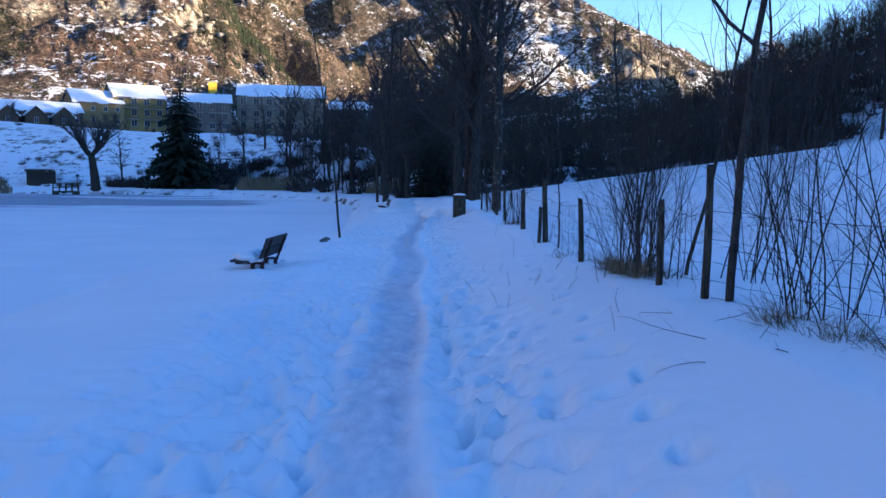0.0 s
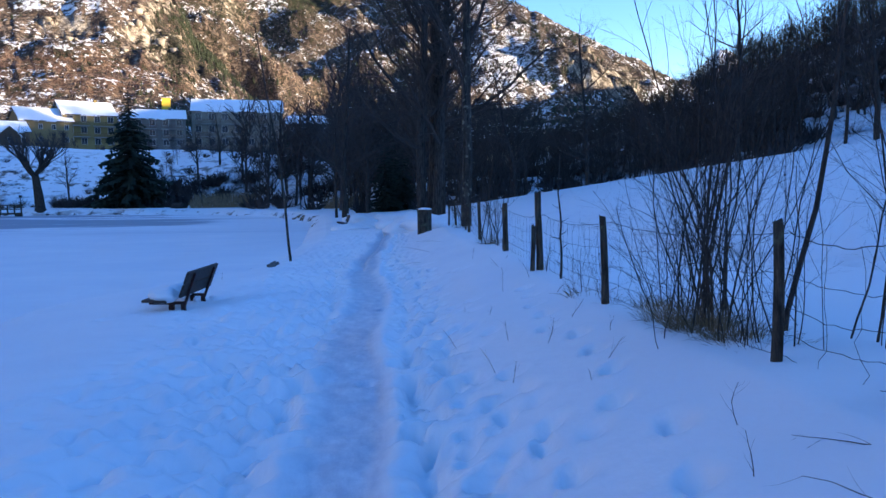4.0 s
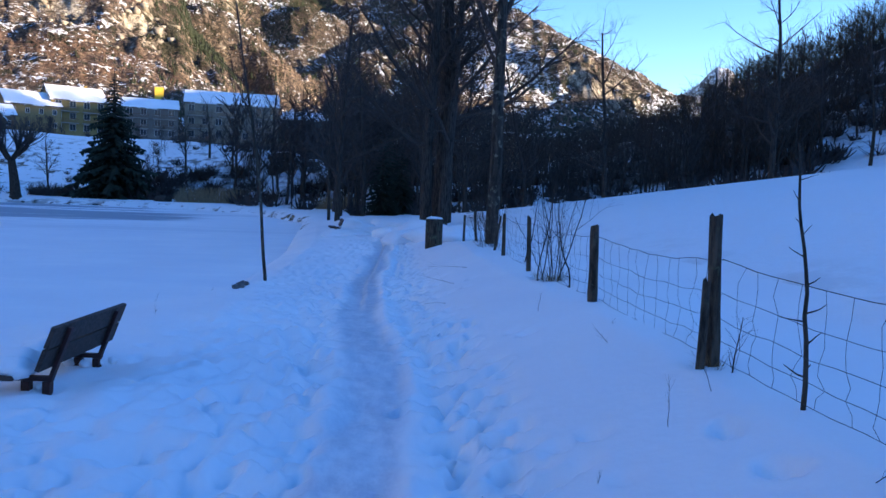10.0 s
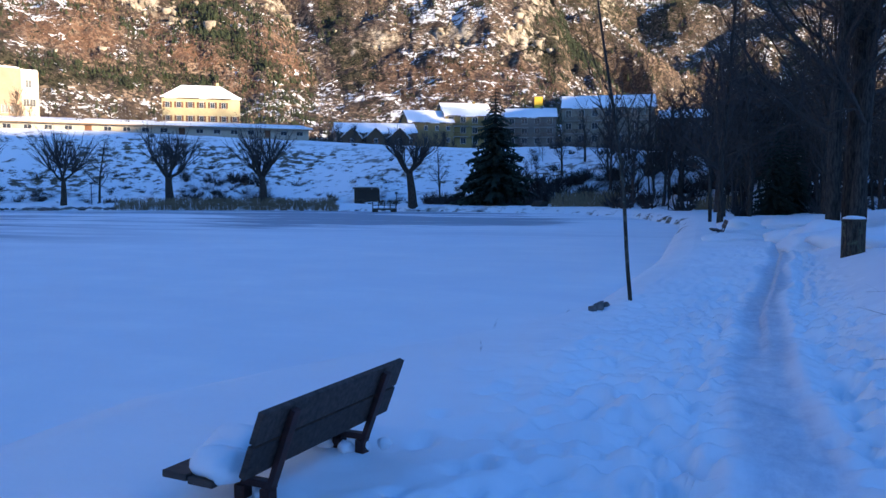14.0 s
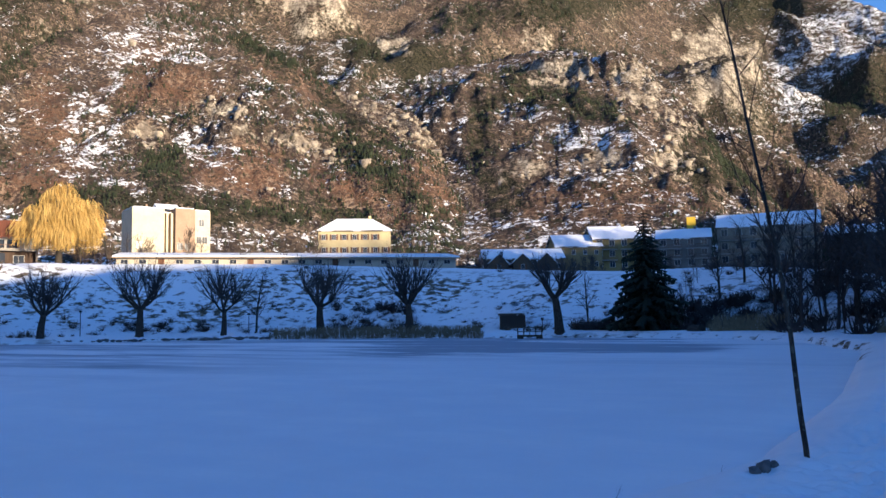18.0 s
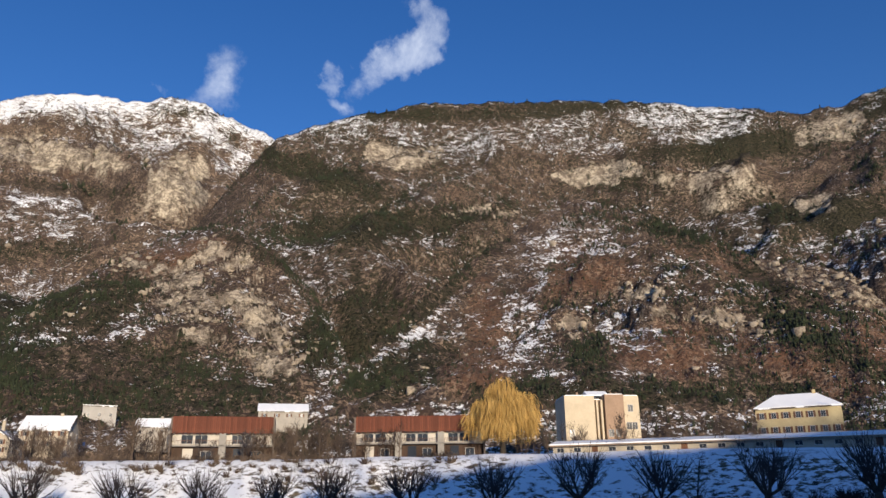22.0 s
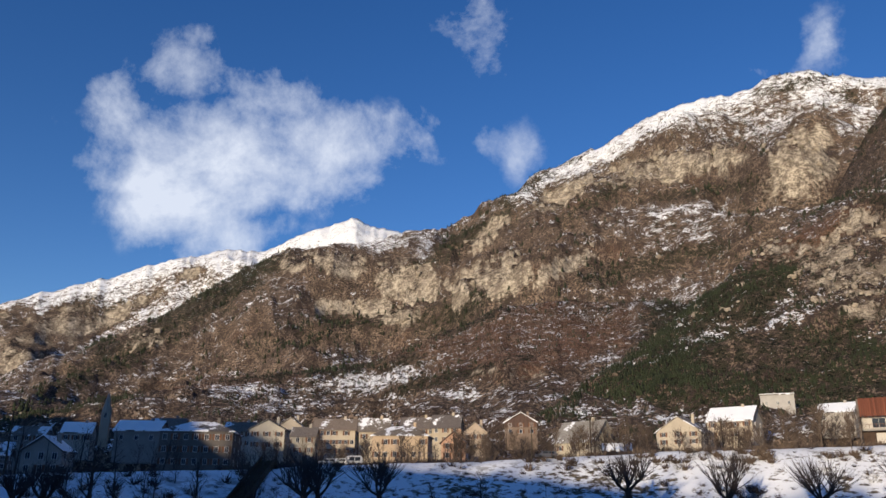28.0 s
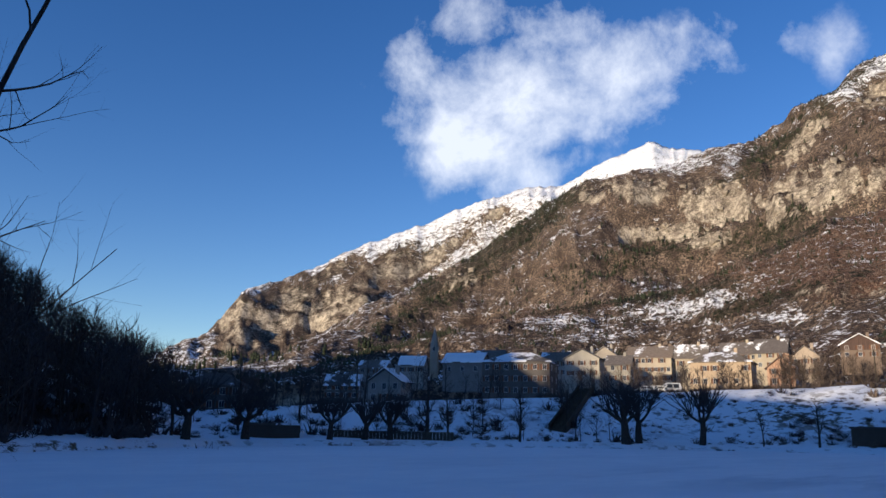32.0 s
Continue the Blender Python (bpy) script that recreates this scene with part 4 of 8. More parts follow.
def grow(rnd, V, F, p, way, length, rad, level, spec):
    """Branches on branches: spec is a row per level: children, angle, ratio, bend, lift, sides, segments, first place."""
    kids, angle, ratio, bend, lift, sides, segs, first = spec[min(level, len(spec) - 1)]
    pts = limb(rnd, p, way, length, bend, lift, segs)
    tip = 0.35 if level == 0 else 0.25
    radii = [rad * (1 - (1 - tip) * i / segs) for i in range(segs + 1)]
    tube(V[level > 0], F[level > 0], pts, radii, sides, cap=sides > 3)
    if level + 1 >= len(spec):
        return
    for k in range(kids):
        f = first + (1 - first) * (k + rnd.random()) / kids
        i = min(int(f * segs), segs - 1)
        q = pts[i].lerp(pts[i + 1], f * segs - i)
        d = (pts[i + 1] - pts[i]).normalized()
        side = Matrix.Rotation(2.4 * k + rnd.random() * 1.2, 3, d) @ d.orthogonal().normalized()
        a = radians(angle * rnd.uniform(0.7, 1.3))
        grow(rnd, V, F, q, d * math.cos(a) + side * math.sin(a), length * ratio * rnd.uniform(0.65, 1.2) * (1.15 - 0.5 * f), radii[i] * rnd.uniform(0.35, 0.6), level + 1, spec)


def bare_tree(name, m, seed, height, rad, spec, label, bark=None, twig=None, lean=(0, 0), group="", category="tree"):
    """A leafless tree: trunk and crown."""
    rnd = random.Random(seed)
    V, F = ([], []), ([], [])
    grow(rnd, V, F, Vector((0, 0, -0.25)), Vector((lean[0], lean[1], 1)), height, rad, 0, spec)
    ob = thing(name, m, label, category, group)
    part_me("trunk", raw_me("trunk", V[0], F[0]), bark or BARK, ob, smooth=True)
    part_me("crown", raw_me("crown", V[1], F[1]), twig or TWIG, ob, "bare branches and twigs")
    return ob


def blob(name, seed, r, squash, mat, parent=None, label="", sub=2, rough=0.25):
    bm = bmesh.new()
    bmesh.ops.create_icosphere(bm, subdivisions=sub, radius=1.0)
    for v in bm.verts:
        k = 1 + rough * noise.noise(v.co * 1.7 + Vector((seed * 3.1, seed, 0)))
        v.co = Vector((v.co.x * r[0] * k, v.co.y * r[1] * k, v.co.z * r[2] * k * squash))
    return part(name, bm, mat, parent, label, smooth=True)


def scatter(name, templates, places, mat, label, category="plant"):
    """One mesh from many turned and scaled copies of small templates; places: rows x, y, z, scale, height scale, turn, template."""
    VV, FF, base = [], [], 0
    for x, y, z, s, h, turn, which in places:
        tv, tf = templates[int(which)]
        c, q = math.cos(turn), math.sin(turn)
        VV.append(np.stack([x + s * (tv[:, 0] * c - tv[:, 1] * q), y + s * (tv[:, 0] * q + tv[:, 1] * c), z + s * h * tv[:, 2]], -1))
        FF.append(tf + base)
        base += len(tv)
    V, T = np.concatenate(VV).astype(np.float32), np.concatenate(FF).astype(np.int32)
    me = bpy.data.meshes.new(name)
    me.vertices.add(len(V))
    me.vertices.foreach_set("co", V.ravel())
    me.loops.add(T.size)
    me.loops.foreach_set("vertex_index", T.ravel())
    me.polygons.add(len(T))
    me.polygons.foreach_set("loop_start", np.arange(0, T.size, 3, dtype=np.int32))
    me.polygons.foreach_set("loop_total", np.full(len(T), 3, np.int32))
    me.update(calc_edges=True)
    me.materials.append(mat)
    return tagged(new(name, me), label, category, kind="stuff")


def tris(V, F):
    """Vertices and triangles as arrays."""
    T = []
    for f in F:
        for k in range(1, len(f) - 1):
            T.append((f[0], f[k], f[k + 1]))
    return np.array([tuple(v) for v in V], float), np.array(T, int)


def tree_template(seed, height, rad, spec):
    rnd = random.Random(seed)
    V, F = ([], []), ([], [])
    grow(rnd, V, F, Vector((0, 0, -0.4)), Vector((rnd.gauss(0, 0.05), rnd.gauss(0, 0.05), 1)), height, rad, 0, spec)
    a, b = tris(V[0], F[0]), tris(V[1], F[1])
    return np.concatenate([a[0], b[0]]), np.concatenate([a[1], b[1] + len(a[0])])


def conifer_template(seed, tiers=3, n=6):
    rnd = random.Random(seed)
    V, T = [], []
    for k in range(tiers):
        z0, z1 = 0.08 + 0.9 * k / tiers * 0.8, 0.08 + 0.9 * (k + 1.25) / tiers * 0.82
        r, b = 0.27 * (1 - k / (tiers + 0.6)), len(V)
        for i in range(n):
            w = 2 * math.pi * i / n + rnd.random() * 0.5
            q = r * rnd.uniform(0.65, 1.2)
            V.append((q * math.cos(w), q * math.sin(w), z0 + rnd.uniform(-0.04, 0.04)))
        V.append((rnd.uniform(-0.02, 0.02), rnd.uniform(-0.02, 0.02), min(z1, 1.0)))
        T += [(b + i, b + (i + 1) % n, b + n) for i in range(n)]
    return np.array(V), np.array(T)


def clump_template(seed, n=7):
    rnd = random.Random(seed)
    V, T = [], []
    for i in range(n):
        w = 2 * math.pi * i / n
        V.append((math.cos(w) * rnd.uniform(0.35, 0.6), math.sin(w) * rnd.uniform(0.35, 0.6), -0.1))
    for i in range(n):
        w = 2 * math.pi * (i + 0.5) / n
        V.append((math.cos(w) * rnd.uniform(0.3, 0.55), math.sin(w) * rnd.uniform(0.3, 0.55), rnd.uniform(0.3, 0.65)))
    V.append((0, 0, rnd.uniform(0.7, 0.95)))
    for i in range(n):
        j = (i + 1) % n
        T += [(i, j, n + i), (n + i, j, n + j), (n + i, n + j, 2 * n)]
    return np.array(V), np.array(T)

# ---- along the path ----
def spot(x, y, turn=0.0, dz=0.0, rx=0.0, ry=0.0):
    return pose(x, y, gz(x, y) + dz, rx, ry, turn)


# bench by the lake
def park_bench(m, label):
    ob = thing("park_bench", m, label, "bench", "benches along the path")
    length = 1.52
    for xa, za in ((-0.575, 0.190), (-0.385, 0.178)):
        part("seat_slat", box_bm(xa - 0.09, xa + 0.09, -length / 2, length / 2, za - 0.02, za + 0.022, 0.006), BENCH_WOOD, ob)
    tilt = radians(21)
    for s in (0.10, 0.312):
        bm = box_bm(-0.02, 0.02, -length / 2, length / 2, -0.098, 0.098, 0.006)
        bmesh.ops.transform(bm, matrix=Matrix.Translation((-0.09 + s * math.sin(tilt), 0, 0.245 + s * math.cos(tilt))) @ Matrix.Rotation(tilt, 4, "Y"), verts=bm.verts)
        part("back_slat", bm, BENCH_WOOD, ob)
    for y in (-0.5, 0.5):
        part("leg", box_bm(-0.335, -0.265, y - 0.04, y + 0.04, -0.35, 0.108, 0.006), BENCH_PAINT, ob, "dark red steel leg")
        part("leg", box_bm(-0.150, -0.085, y - 0.04, y + 0.04, -0.35, 0.108, 0.006), BENCH_PAINT, ob, "dark red steel leg")
        part("seat_bracket", box_bm(-0.64, -0.07, y - 0.03, y + 0.03, 0.11, 0.153, 0.005), BENCH_PAINT, ob)
        bm = box_bm(0.024, 0.060, y - 0.032, y + 0.032, -0.16, 0.385, 0.005)
        bmesh.ops.transform(bm, matrix=Matrix.Translation((-0.09, 0, 0.245)) @ Matrix.Rotation(tilt, 4, "Y"), verts=bm.verts)
        part("back_bracket", bm, BENCH_PAINT, ob)
    return ob


bench_m = pose(-2.55, 15.90, -0.12, 0, 0, -5.8)
park_bench(bench_m, "dark weathered wooden park bench with reclined back in snow")
for k, (x, y, r) in enumerate(((-0.50, 0.44, 0.20), (-0.46, 0.08, 0.22), (-0.48, -0.32, 0.23), (-0.38, -0.60, 0.18), (-0.38, 0.24, 0.17))):
    p = bench_m @ Vector((x, y, 0.235))
    sn = blob("snow_clump", k, (r * 0.85, r * 1.25, r * 0.7), 0.8, SNOW, sub=3)
    sn.matrix_basis = pose(p.x, p.y, p.z, 0, 0, 20 * k)
    tagged(sn, "soft clump of snow lying on the bench seat", "snow", "snow on the bench")
for k, (x, y, r) in enumerate(((-0.22, 0.45, 0.06), (-0.12, 0.52, 0.055), (0.0, 0.60, 0.05), (-0.38, 0.48, 0.06), (-0.2, -0.45, 0.05))):
    p = bench_m @ Vector((x, y, 0))
    sn = blob("snow_lump", k + 9, (r, r, r), 0.75, SNOW, sub=2, rough=0.5)
    sn.matrix_basis = pose(p.x, p.y, gz(p.x, p.y) + 0.02, 0, 0, 35 * k)
    tagged(sn, "crumbled snow lump with dry grass under the bench", "snow", "snow under the bench")
park_bench(pose(-1.0, 52.0, gz(-1.0, 52.0), 0, 0, 6), "dark wooden park bench farther along the lake path")

# waste bin
bin_x, bin_y = 2.28, 33.0
waste = thing("waste_bin", spot(bin_x, bin_y, 12, -0.1), "round waste bin clad in dark wooden slats, snow on its lid", "waste bin")
for k in range(14):
    w = 2 * math.pi * k / 14
    bm = box_bm(0.235, 0.262, -0.055, 0.055, 0.0, 0.90, 0.006)
    bmesh.ops.transform(bm, matrix=Matrix.Rotation(w, 4, "Z"), verts=bm.verts)
    part("slat", bm, POST_WOOD, waste)
bm = bmesh.new()
bmesh.ops.create_cone(bm, cap_ends=True, segments=28, radius1=0.232, radius2=0.232, depth=0.84, matrix=Matrix.Translation((0, 0, 0.44)))
part("liner", bm, BARK, waste)
bm = bmesh.new()
bmesh.ops.create_cone(bm, cap_ends=True, segments=28, radius1=0.285, radius2=0.27, depth=0.05, matrix=Matrix.Translation((0, 0, 0.925)))
part("lid", bm, POST_WOOD, waste)
cap = blob("snow_on_bin", 3, (0.25, 0.25, 0.07), 1.0, SNOW, sub=3, rough=0.15)
cap.matrix_basis = pose(bin_x, bin_y, gz(bin_x, bin_y) + 0.86)
tagged(cap, "thin cap of snow on the waste bin lid", "snow")

# fence of split posts and wire netting
POSTS = [(3.3, 1.0, 1.0, 0.036, 0), (2.95, 3.2, 0.95, 0.036, -2), (2.36, 6.12, 1.08, 0.035, 0.5), (2.30, 7.05, 0.80, 0.038, 1), (2.25, 10.05, 0.80, 0.042, 1.5), (2.40, 13.5, 1.06, 0.046, 0.5), (2.50, 16.7, 0.86, 0.058, 0), (2.57, 20.4, 0.85, 0.042, 1), (2.72, 23.4, 0.82, 0.036, 2), (2.86, 25.2, 0.75, 0.032, 9), (3.05, 29.2, 0.8, 0.04, -3), (3.15, 32.4, 0.8, 0.04, 2)]
fence = thing("wire_fence", pose(0, 0, 0), "old pasture fence of split wooden posts with rusty wire netting", "fence")


def split_post(seed, h, r, flat=1.0):
    rnd = random.Random(seed)
    bm = bmesh.new()
    rings, n = 9, 9
    ang = [2 * math.pi * k / n for k in range(n)]
    shape = [rnd.uniform(0.75, 1.15) for _ in range(n)]
    grid = []
    for i in range(rings):
        z = -0.3 + (h + 0.3) * i / (rings - 1)
        taper = 1.05 - 0.22 * i / (rings - 1)
        row = []
        for k in range(n):
            q = r * taper * shape[k] * rnd.uniform(0.94, 1.06)
            top = rnd.uniform(-0.025, 0.02) if i == rings - 1 else 0
            row.append(bm.verts.new((q * math.cos(ang[k]) + 0.012 * math.sin(z * 3 + seed), q * flat * math.sin(ang[k]) + 0.01 * math.cos(z * 2.3 + seed), z + top)))
        grid.append(row)
    for a, b in zip(grid, grid[1:]):
        for k in range(n):
            bm.faces.new((a[k], a[(k + 1) % n], b[(k + 1) % n], b[k]))
    bm.faces.new(grid[-1])
    return bm


for k, (x, y, h, r, lean) in enumerate(POSTS):
    post = part("post", split_post(k, h, r), POST_WOOD, fence)
    post.matrix_basis = spot(x, y, 40 * k, 0, lean * 0.6, lean)
extra = part("post", split_post(77, 0.62, 0.036, 0.7), POST_WOOD, fence, "broken half of a split post")
extra.matrix_basis = spot(2.275, 13.42, 0, 0, -1.5, 3.0)
for (xa, ya, ha, ra, _), (xb, yb, hb, rb, _), k in zip(POSTS, POSTS[1:], range(99)):
    rnd = random.Random(k)
    strands = []
    for lev, f in enumerate((0.06, 0.20, 0.36, 0.55, 0.80)):
        V, F, line = [], [], []
        for i in range(15):
            t = i / 14
            x, y = xa + (xb - xa) * t, ya + (yb - ya) * t
            h = f * 0.92 - 0.05 * math.sin(math.pi * t) * (0.4 + lev * 0.2) + rnd.gauss(0, 0.006)
            line.append(Vector((x + 0.055 + rnd.gauss(0, 0.006), y, gz(x, y) + h)))
        strands.append(line)
        tube(V, F, line, [0.002 if lev < 4 else 0.003] * 15, 4)
        part_me("wire", raw_me("wire", V, F), WIRE, fence)
    V, F = [], []
    n_st = max(3, int((yb - ya) / 0.26))
    for s in range(1, n_st):
        t = s / n_st * 14
        i = min(int(t), 13)
        pts = [st[i].lerp(st[i + 1], t - i) + Vector((0, rnd.gauss(0, 0.028), 0)) for st in strands]
        fine = []
        for a, b in zip(pts, pts[1:]):
            fine += [a, a.lerp(b, 0.5) + Vector((rnd.gauss(0, 0.01), rnd.gauss(0, 0.018), 0))]
        tube(V, F, fine + [pts[-1]], [0.0016] * (len(fine) + 1), 3)
    part_me("netting", raw_me("netting", V, F), WIRE, fence, "thin wavy upright wires")

# shrubs, saplings and brambles along the fence
def shrub(x, y, seed, stems, h, spread, r=0.012, label="leafless hazel shrub with many thin upright stems", twigs=4, grass=True, droop=0.01):
    rnd = random.Random(seed)
    ob = thing("shrub", spot(x, y), label, "shrub", "shrubs along the fence")
    for s in range(stems):
        V, F = ([], []), ([], [])
        a = rnd.uniform(0, 2 * math.pi)
        d = Vector((math.cos(a) * spread * rnd.random(), math.sin(a) * spread * rnd.random(), 1))
        p = Vector((rnd.gauss(0, 0.10 + 0.1 * spread), rnd.gauss(0, 0.12 + 0.12 * spread), -0.1))
        grow(rnd, V, F, p, d, h * rnd.uniform(0.5, 1.1), r * 0.68 * rnd.uniform(0.5, 1.35), 0, [(twigs + 5, 36, 0.38, 0.09, droop, 5, 9, 0.25), (4, 40, 0.5, 0.13, 0.03, 3, 5, 0.2), (2, 34, 0.45, 0.12, 0.0, 3, 3, 0.25), (0, 30, 0.4, 0.1, 0.0, 3, 2, 0.3)])
        n0 = len(V[0])
        part_me("stem", raw_me("stem", V[0] + V[1], F[0] + [tuple(i + n0 for i in f) for f in F[1]]), TWIG, ob)
    if grass:
        V, F = [], []
        for k in range(70):
            a, q = rnd.uniform(0, 6.28), rnd.random() ** 0.5 * (0.16 + 0.15 * spread)
            p = Vector((math.cos(a) * q, math.sin(a) * q, -0.05))
            tube(V, F, limb(rnd, p, Vector((math.cos(a) * 0.7, math.sin(a) * 0.7, 1)), rnd.uniform(0.10, 0.26), 0.15, -0.12, 4), [0.0022, 0.002, 0.0017, 0.0013, 0.0008], 3, False)
        part_me("grass_tuft", raw_me("grass_tuft", V, F), DRY_GRASS, ob, "dry yellow-brown grass")
    return ob


def grass_clump(x, y, seed, blades, h, spread):
    rnd = random.Random(seed)
    V, F = [], []
    for k in range(blades):
        a, q = rnd.uniform(0, 6.28), rnd.random() ** 0.6 * spread
        p = Vector((math.cos(a) * q, math.sin(a) * q, -0.05))
        tube(V, F, limb(rnd, p, Vector((math.cos(a) * 0.5 + rnd.gauss(0, 0.3), math.sin(a) * 0.5 + rnd.gauss(0, 0.3), 1)), h * rnd.uniform(0.4, 1.1), 0.16, -0.10, 5), [0.0018, 0.0017, 0.0015, 0.0012, 0.001, 0.0006], 3, False)
    me = raw_me("grass_clump", V, F)
    ob = part_me("grass_clump", me, DRY_GRASS)
    ob.matrix_basis = spot(x, y)
    tagged(ob, "thick clump of dry yellow-brown grass by the fence", "grass", "dry grass clumps along the fence")


for k, (x, y, n_b, h, sp) in enumerate(((2.40, 8.35, 420, 0.34, 0.17), (2.44, 7.85, 300, 0.30, 0.14), (2.32, 8.8, 200, 0.26, 0.12), (2.5, 5.15, 180, 0.26, 0.12), (2.6, 4.5, 150, 0.24, 0.11), (2.5, 9.6, 90, 0.26, 0.10), (2.65, 19.0, 110, 0.3, 0.12), (2.38, 13.45, 60, 0.16, 0.07), (2.33, 10.1, 60, 0.16, 0.07))):
    grass_clump(x, y, 60 + k, n_b, h, sp)
shrub(2.52, 8.45, 1, 26, 2.7, 0.32, 0.013)
shrub(2.48, 7.6, 12, 14, 2.0, 0.4, 0.008)
shrub(2.66, 9.2, 13, 16, 1.6, 0.5, 0.007)
shrub(2.72, 9.3, 18, 10, 1.5, 0.9, 0.005, "arching leafless bramble shrub beside the fence", 6, True, -0.07)
shrub(2.55, 8.0, 19, 9, 1.3, 1.0, 0.005, "arching leafless bramble shrub beside the fence", 6, True, -0.08)
shrub(3.1, 7.3, 20, 10, 2.6, 0.3, 0.010, grass=False)
shrub(3.0, 5.2, 22, 8, 2.6, 0.35, 0.008, grass=False)
shrub(2.6, 5.0, 2, 6, 2.4, 0.16, 0.010)
shrub(2.75, 4.1, 3, 6, 2.2, 0.2, 0.009)
shrub(2.9, 5.8, 4, 5, 2.0, 0.2, 0.009)
shrub(2.62, 4.75, 16, 7, 1.7, 0.9, 0.005, "arching leafless bramble shrub beside the fence", 5, True, -0.09)
shrub(2.8, 3.7, 17, 7, 1.6, 1.0, 0.005, "arching leafless bramble shrub beside the fence", 5, True, -0.09)
shrub(3.2, 6.9, 14, 6, 2.2, 0.22, 0.009, grass=False)
shrub(2.28, 10.75, 5, 8, 0.85, 0.4, 0.005, "small leafless bramble shrub in the snow", 5)
shrub(2.62, 19.2, 6, 13, 1.75, 0.30, 0.012)
shrub(2.9, 26.2, 7, 14, 2.0, 0.25, 0.011)
shrub(2.45, 13.3, 8, 2, 0.75, 0.2, 0.008, "two-stemmed leafless sapling beside a fence post", 3, False)
shrub(3.1, 28.4, 15, 8, 1.4, 0.4, 0.01)
SAP = [(13, 62, 0.09, 0.12, 0.03, 6, 14, 0.18), (1, 35, 0.5, 0.1, 0.05, 4, 3, 0.3)]
bare_tree("sapling", spot(2.4, 12.3), 21, 1.8, 0.017, SAP, "thin straight leafless sapling with short side stubs", group="saplings along the fence")
bare_tree("sapling", spot(2.55, 17.9), 22, 1.5, 0.012, SAP, "thin straight leafless sapling with short side stubs", group="saplings along the fence")
bare_tree("sapling", spot(2.75, 21.8), 23, 1.6, 0.012, SAP, "thin straight leafless sapling with short side stubs", group="saplings along the fence")
YOUNG = [(16, 44, 0.40, 0.055, 0.012, 7, 16, 0.28), (6, 40, 0.45, 0.08, 0.05, 4, 7, 0.2), (4, 40, 0.5, 0.1, 0.03, 3, 4, 0.2), (0, 30, 0.4, 0.1, 0.0, 3, 3, 0.3)]
bare_tree("young_tree", spot(2.47, 5.9), 31, 7.5, 0.034, YOUNG, "slender leafless young tree leaning over the fence", TWIG, lean=(0.03, 0.1))
bare_tree("young_tree", spot(2.9, 8.1), 32, 6.0, 0.021, YOUNG, "slender leafless young tree behind the fence", TWIG, lean=(0.10, 0.05))
bare_tree("young_tree", spot(2.72, 4.1), 33, 6.0, 0.022, YOUNG, "slender leafless young tree in the bramble", TWIG, lean=(0.05, -0.05))
bare_tree("young_tree", spot(-2.1, 26.4), 34, 7.2, 0.040, [(14, 34, 0.32, 0.03, 0.02, 8, 18, 0.34), (6, 35, 0.5, 0.08, 0.06, 4, 6, 0.2), (4, 36, 0.5, 0.1, 0.03, 3, 4, 0.2), (0, 30, 0.4, 0.1, 0.0, 3, 4, 0.3)], "slender leafless young tree on the lake bank", BARK_LICHEN, lean=(-0.015, 0.0))
bare_tree("young_tree", spot(-5.58, 7.45), 35, 6.6, 0.05, [(15, 42, 0.30, 0.04, 0.02, 8, 14, 0.15), (6, 38, 0.5, 0.1, 0.08, 4, 6, 0.15), (4, 38, 0.5, 0.1, 0.05, 4, 4, 0.2), (0, 30, 0.4, 0.1, 0.0, 3, 3, 0.3)], "leafless young tree at the water's edge")

# twigs and dry stalks sticking out of the snow
rnd = random.Random(5)
STALKS = [(1.35, 10.0), (1.55, 9.3), (1.62, 9.5), (1.9, 9.9), (1.75, 12.6), (1.2, 12.2), (2.1, 11.3), (1.95, 16.9), (1.5, 7.9), (1.7, 8.2), (1.15, 8.7), (1.4, 11.4), (-3.0, 20.2), (-3.68, 22.8), (-3.25, 26.2), (1.1, 9.2), (2.05, 14.6), (2.15, 12.9), (1.95, 8.9), (0.95, 10.6), (2.2, 15.2), (1.6, 5.9), (1.8, 6.4)]
for k, (x, y) in enumerate(STALKS):
    V, F = ([], []), ([], [])
    grow(rnd, V, F, Vector((0, 0, -0.03)), Vector((rnd.gauss(0, 0.4), rnd.gauss(0, 0.4), 1)), rnd.uniform(0.12, 0.34), 0.0028, 0, [(5, 40, 0.42, 0.12, 0.0, 4, 5, 0.3), (0, 30, 0.4, 0.12, 0.0, 3, 4, 0.3)])
    n0 = len(V[0])
    st = part_me("dry_stalk", raw_me("dry_stalk", V[0] + V[1], F[0] + [tuple(i + n0 for i in f) for f in F[1]]), TWIG)
    st.matrix_basis = spot(x, y)
    tagged(st, "dry dark plant stalk sticking out of the snow", "plant", "dry stalks in the snow")
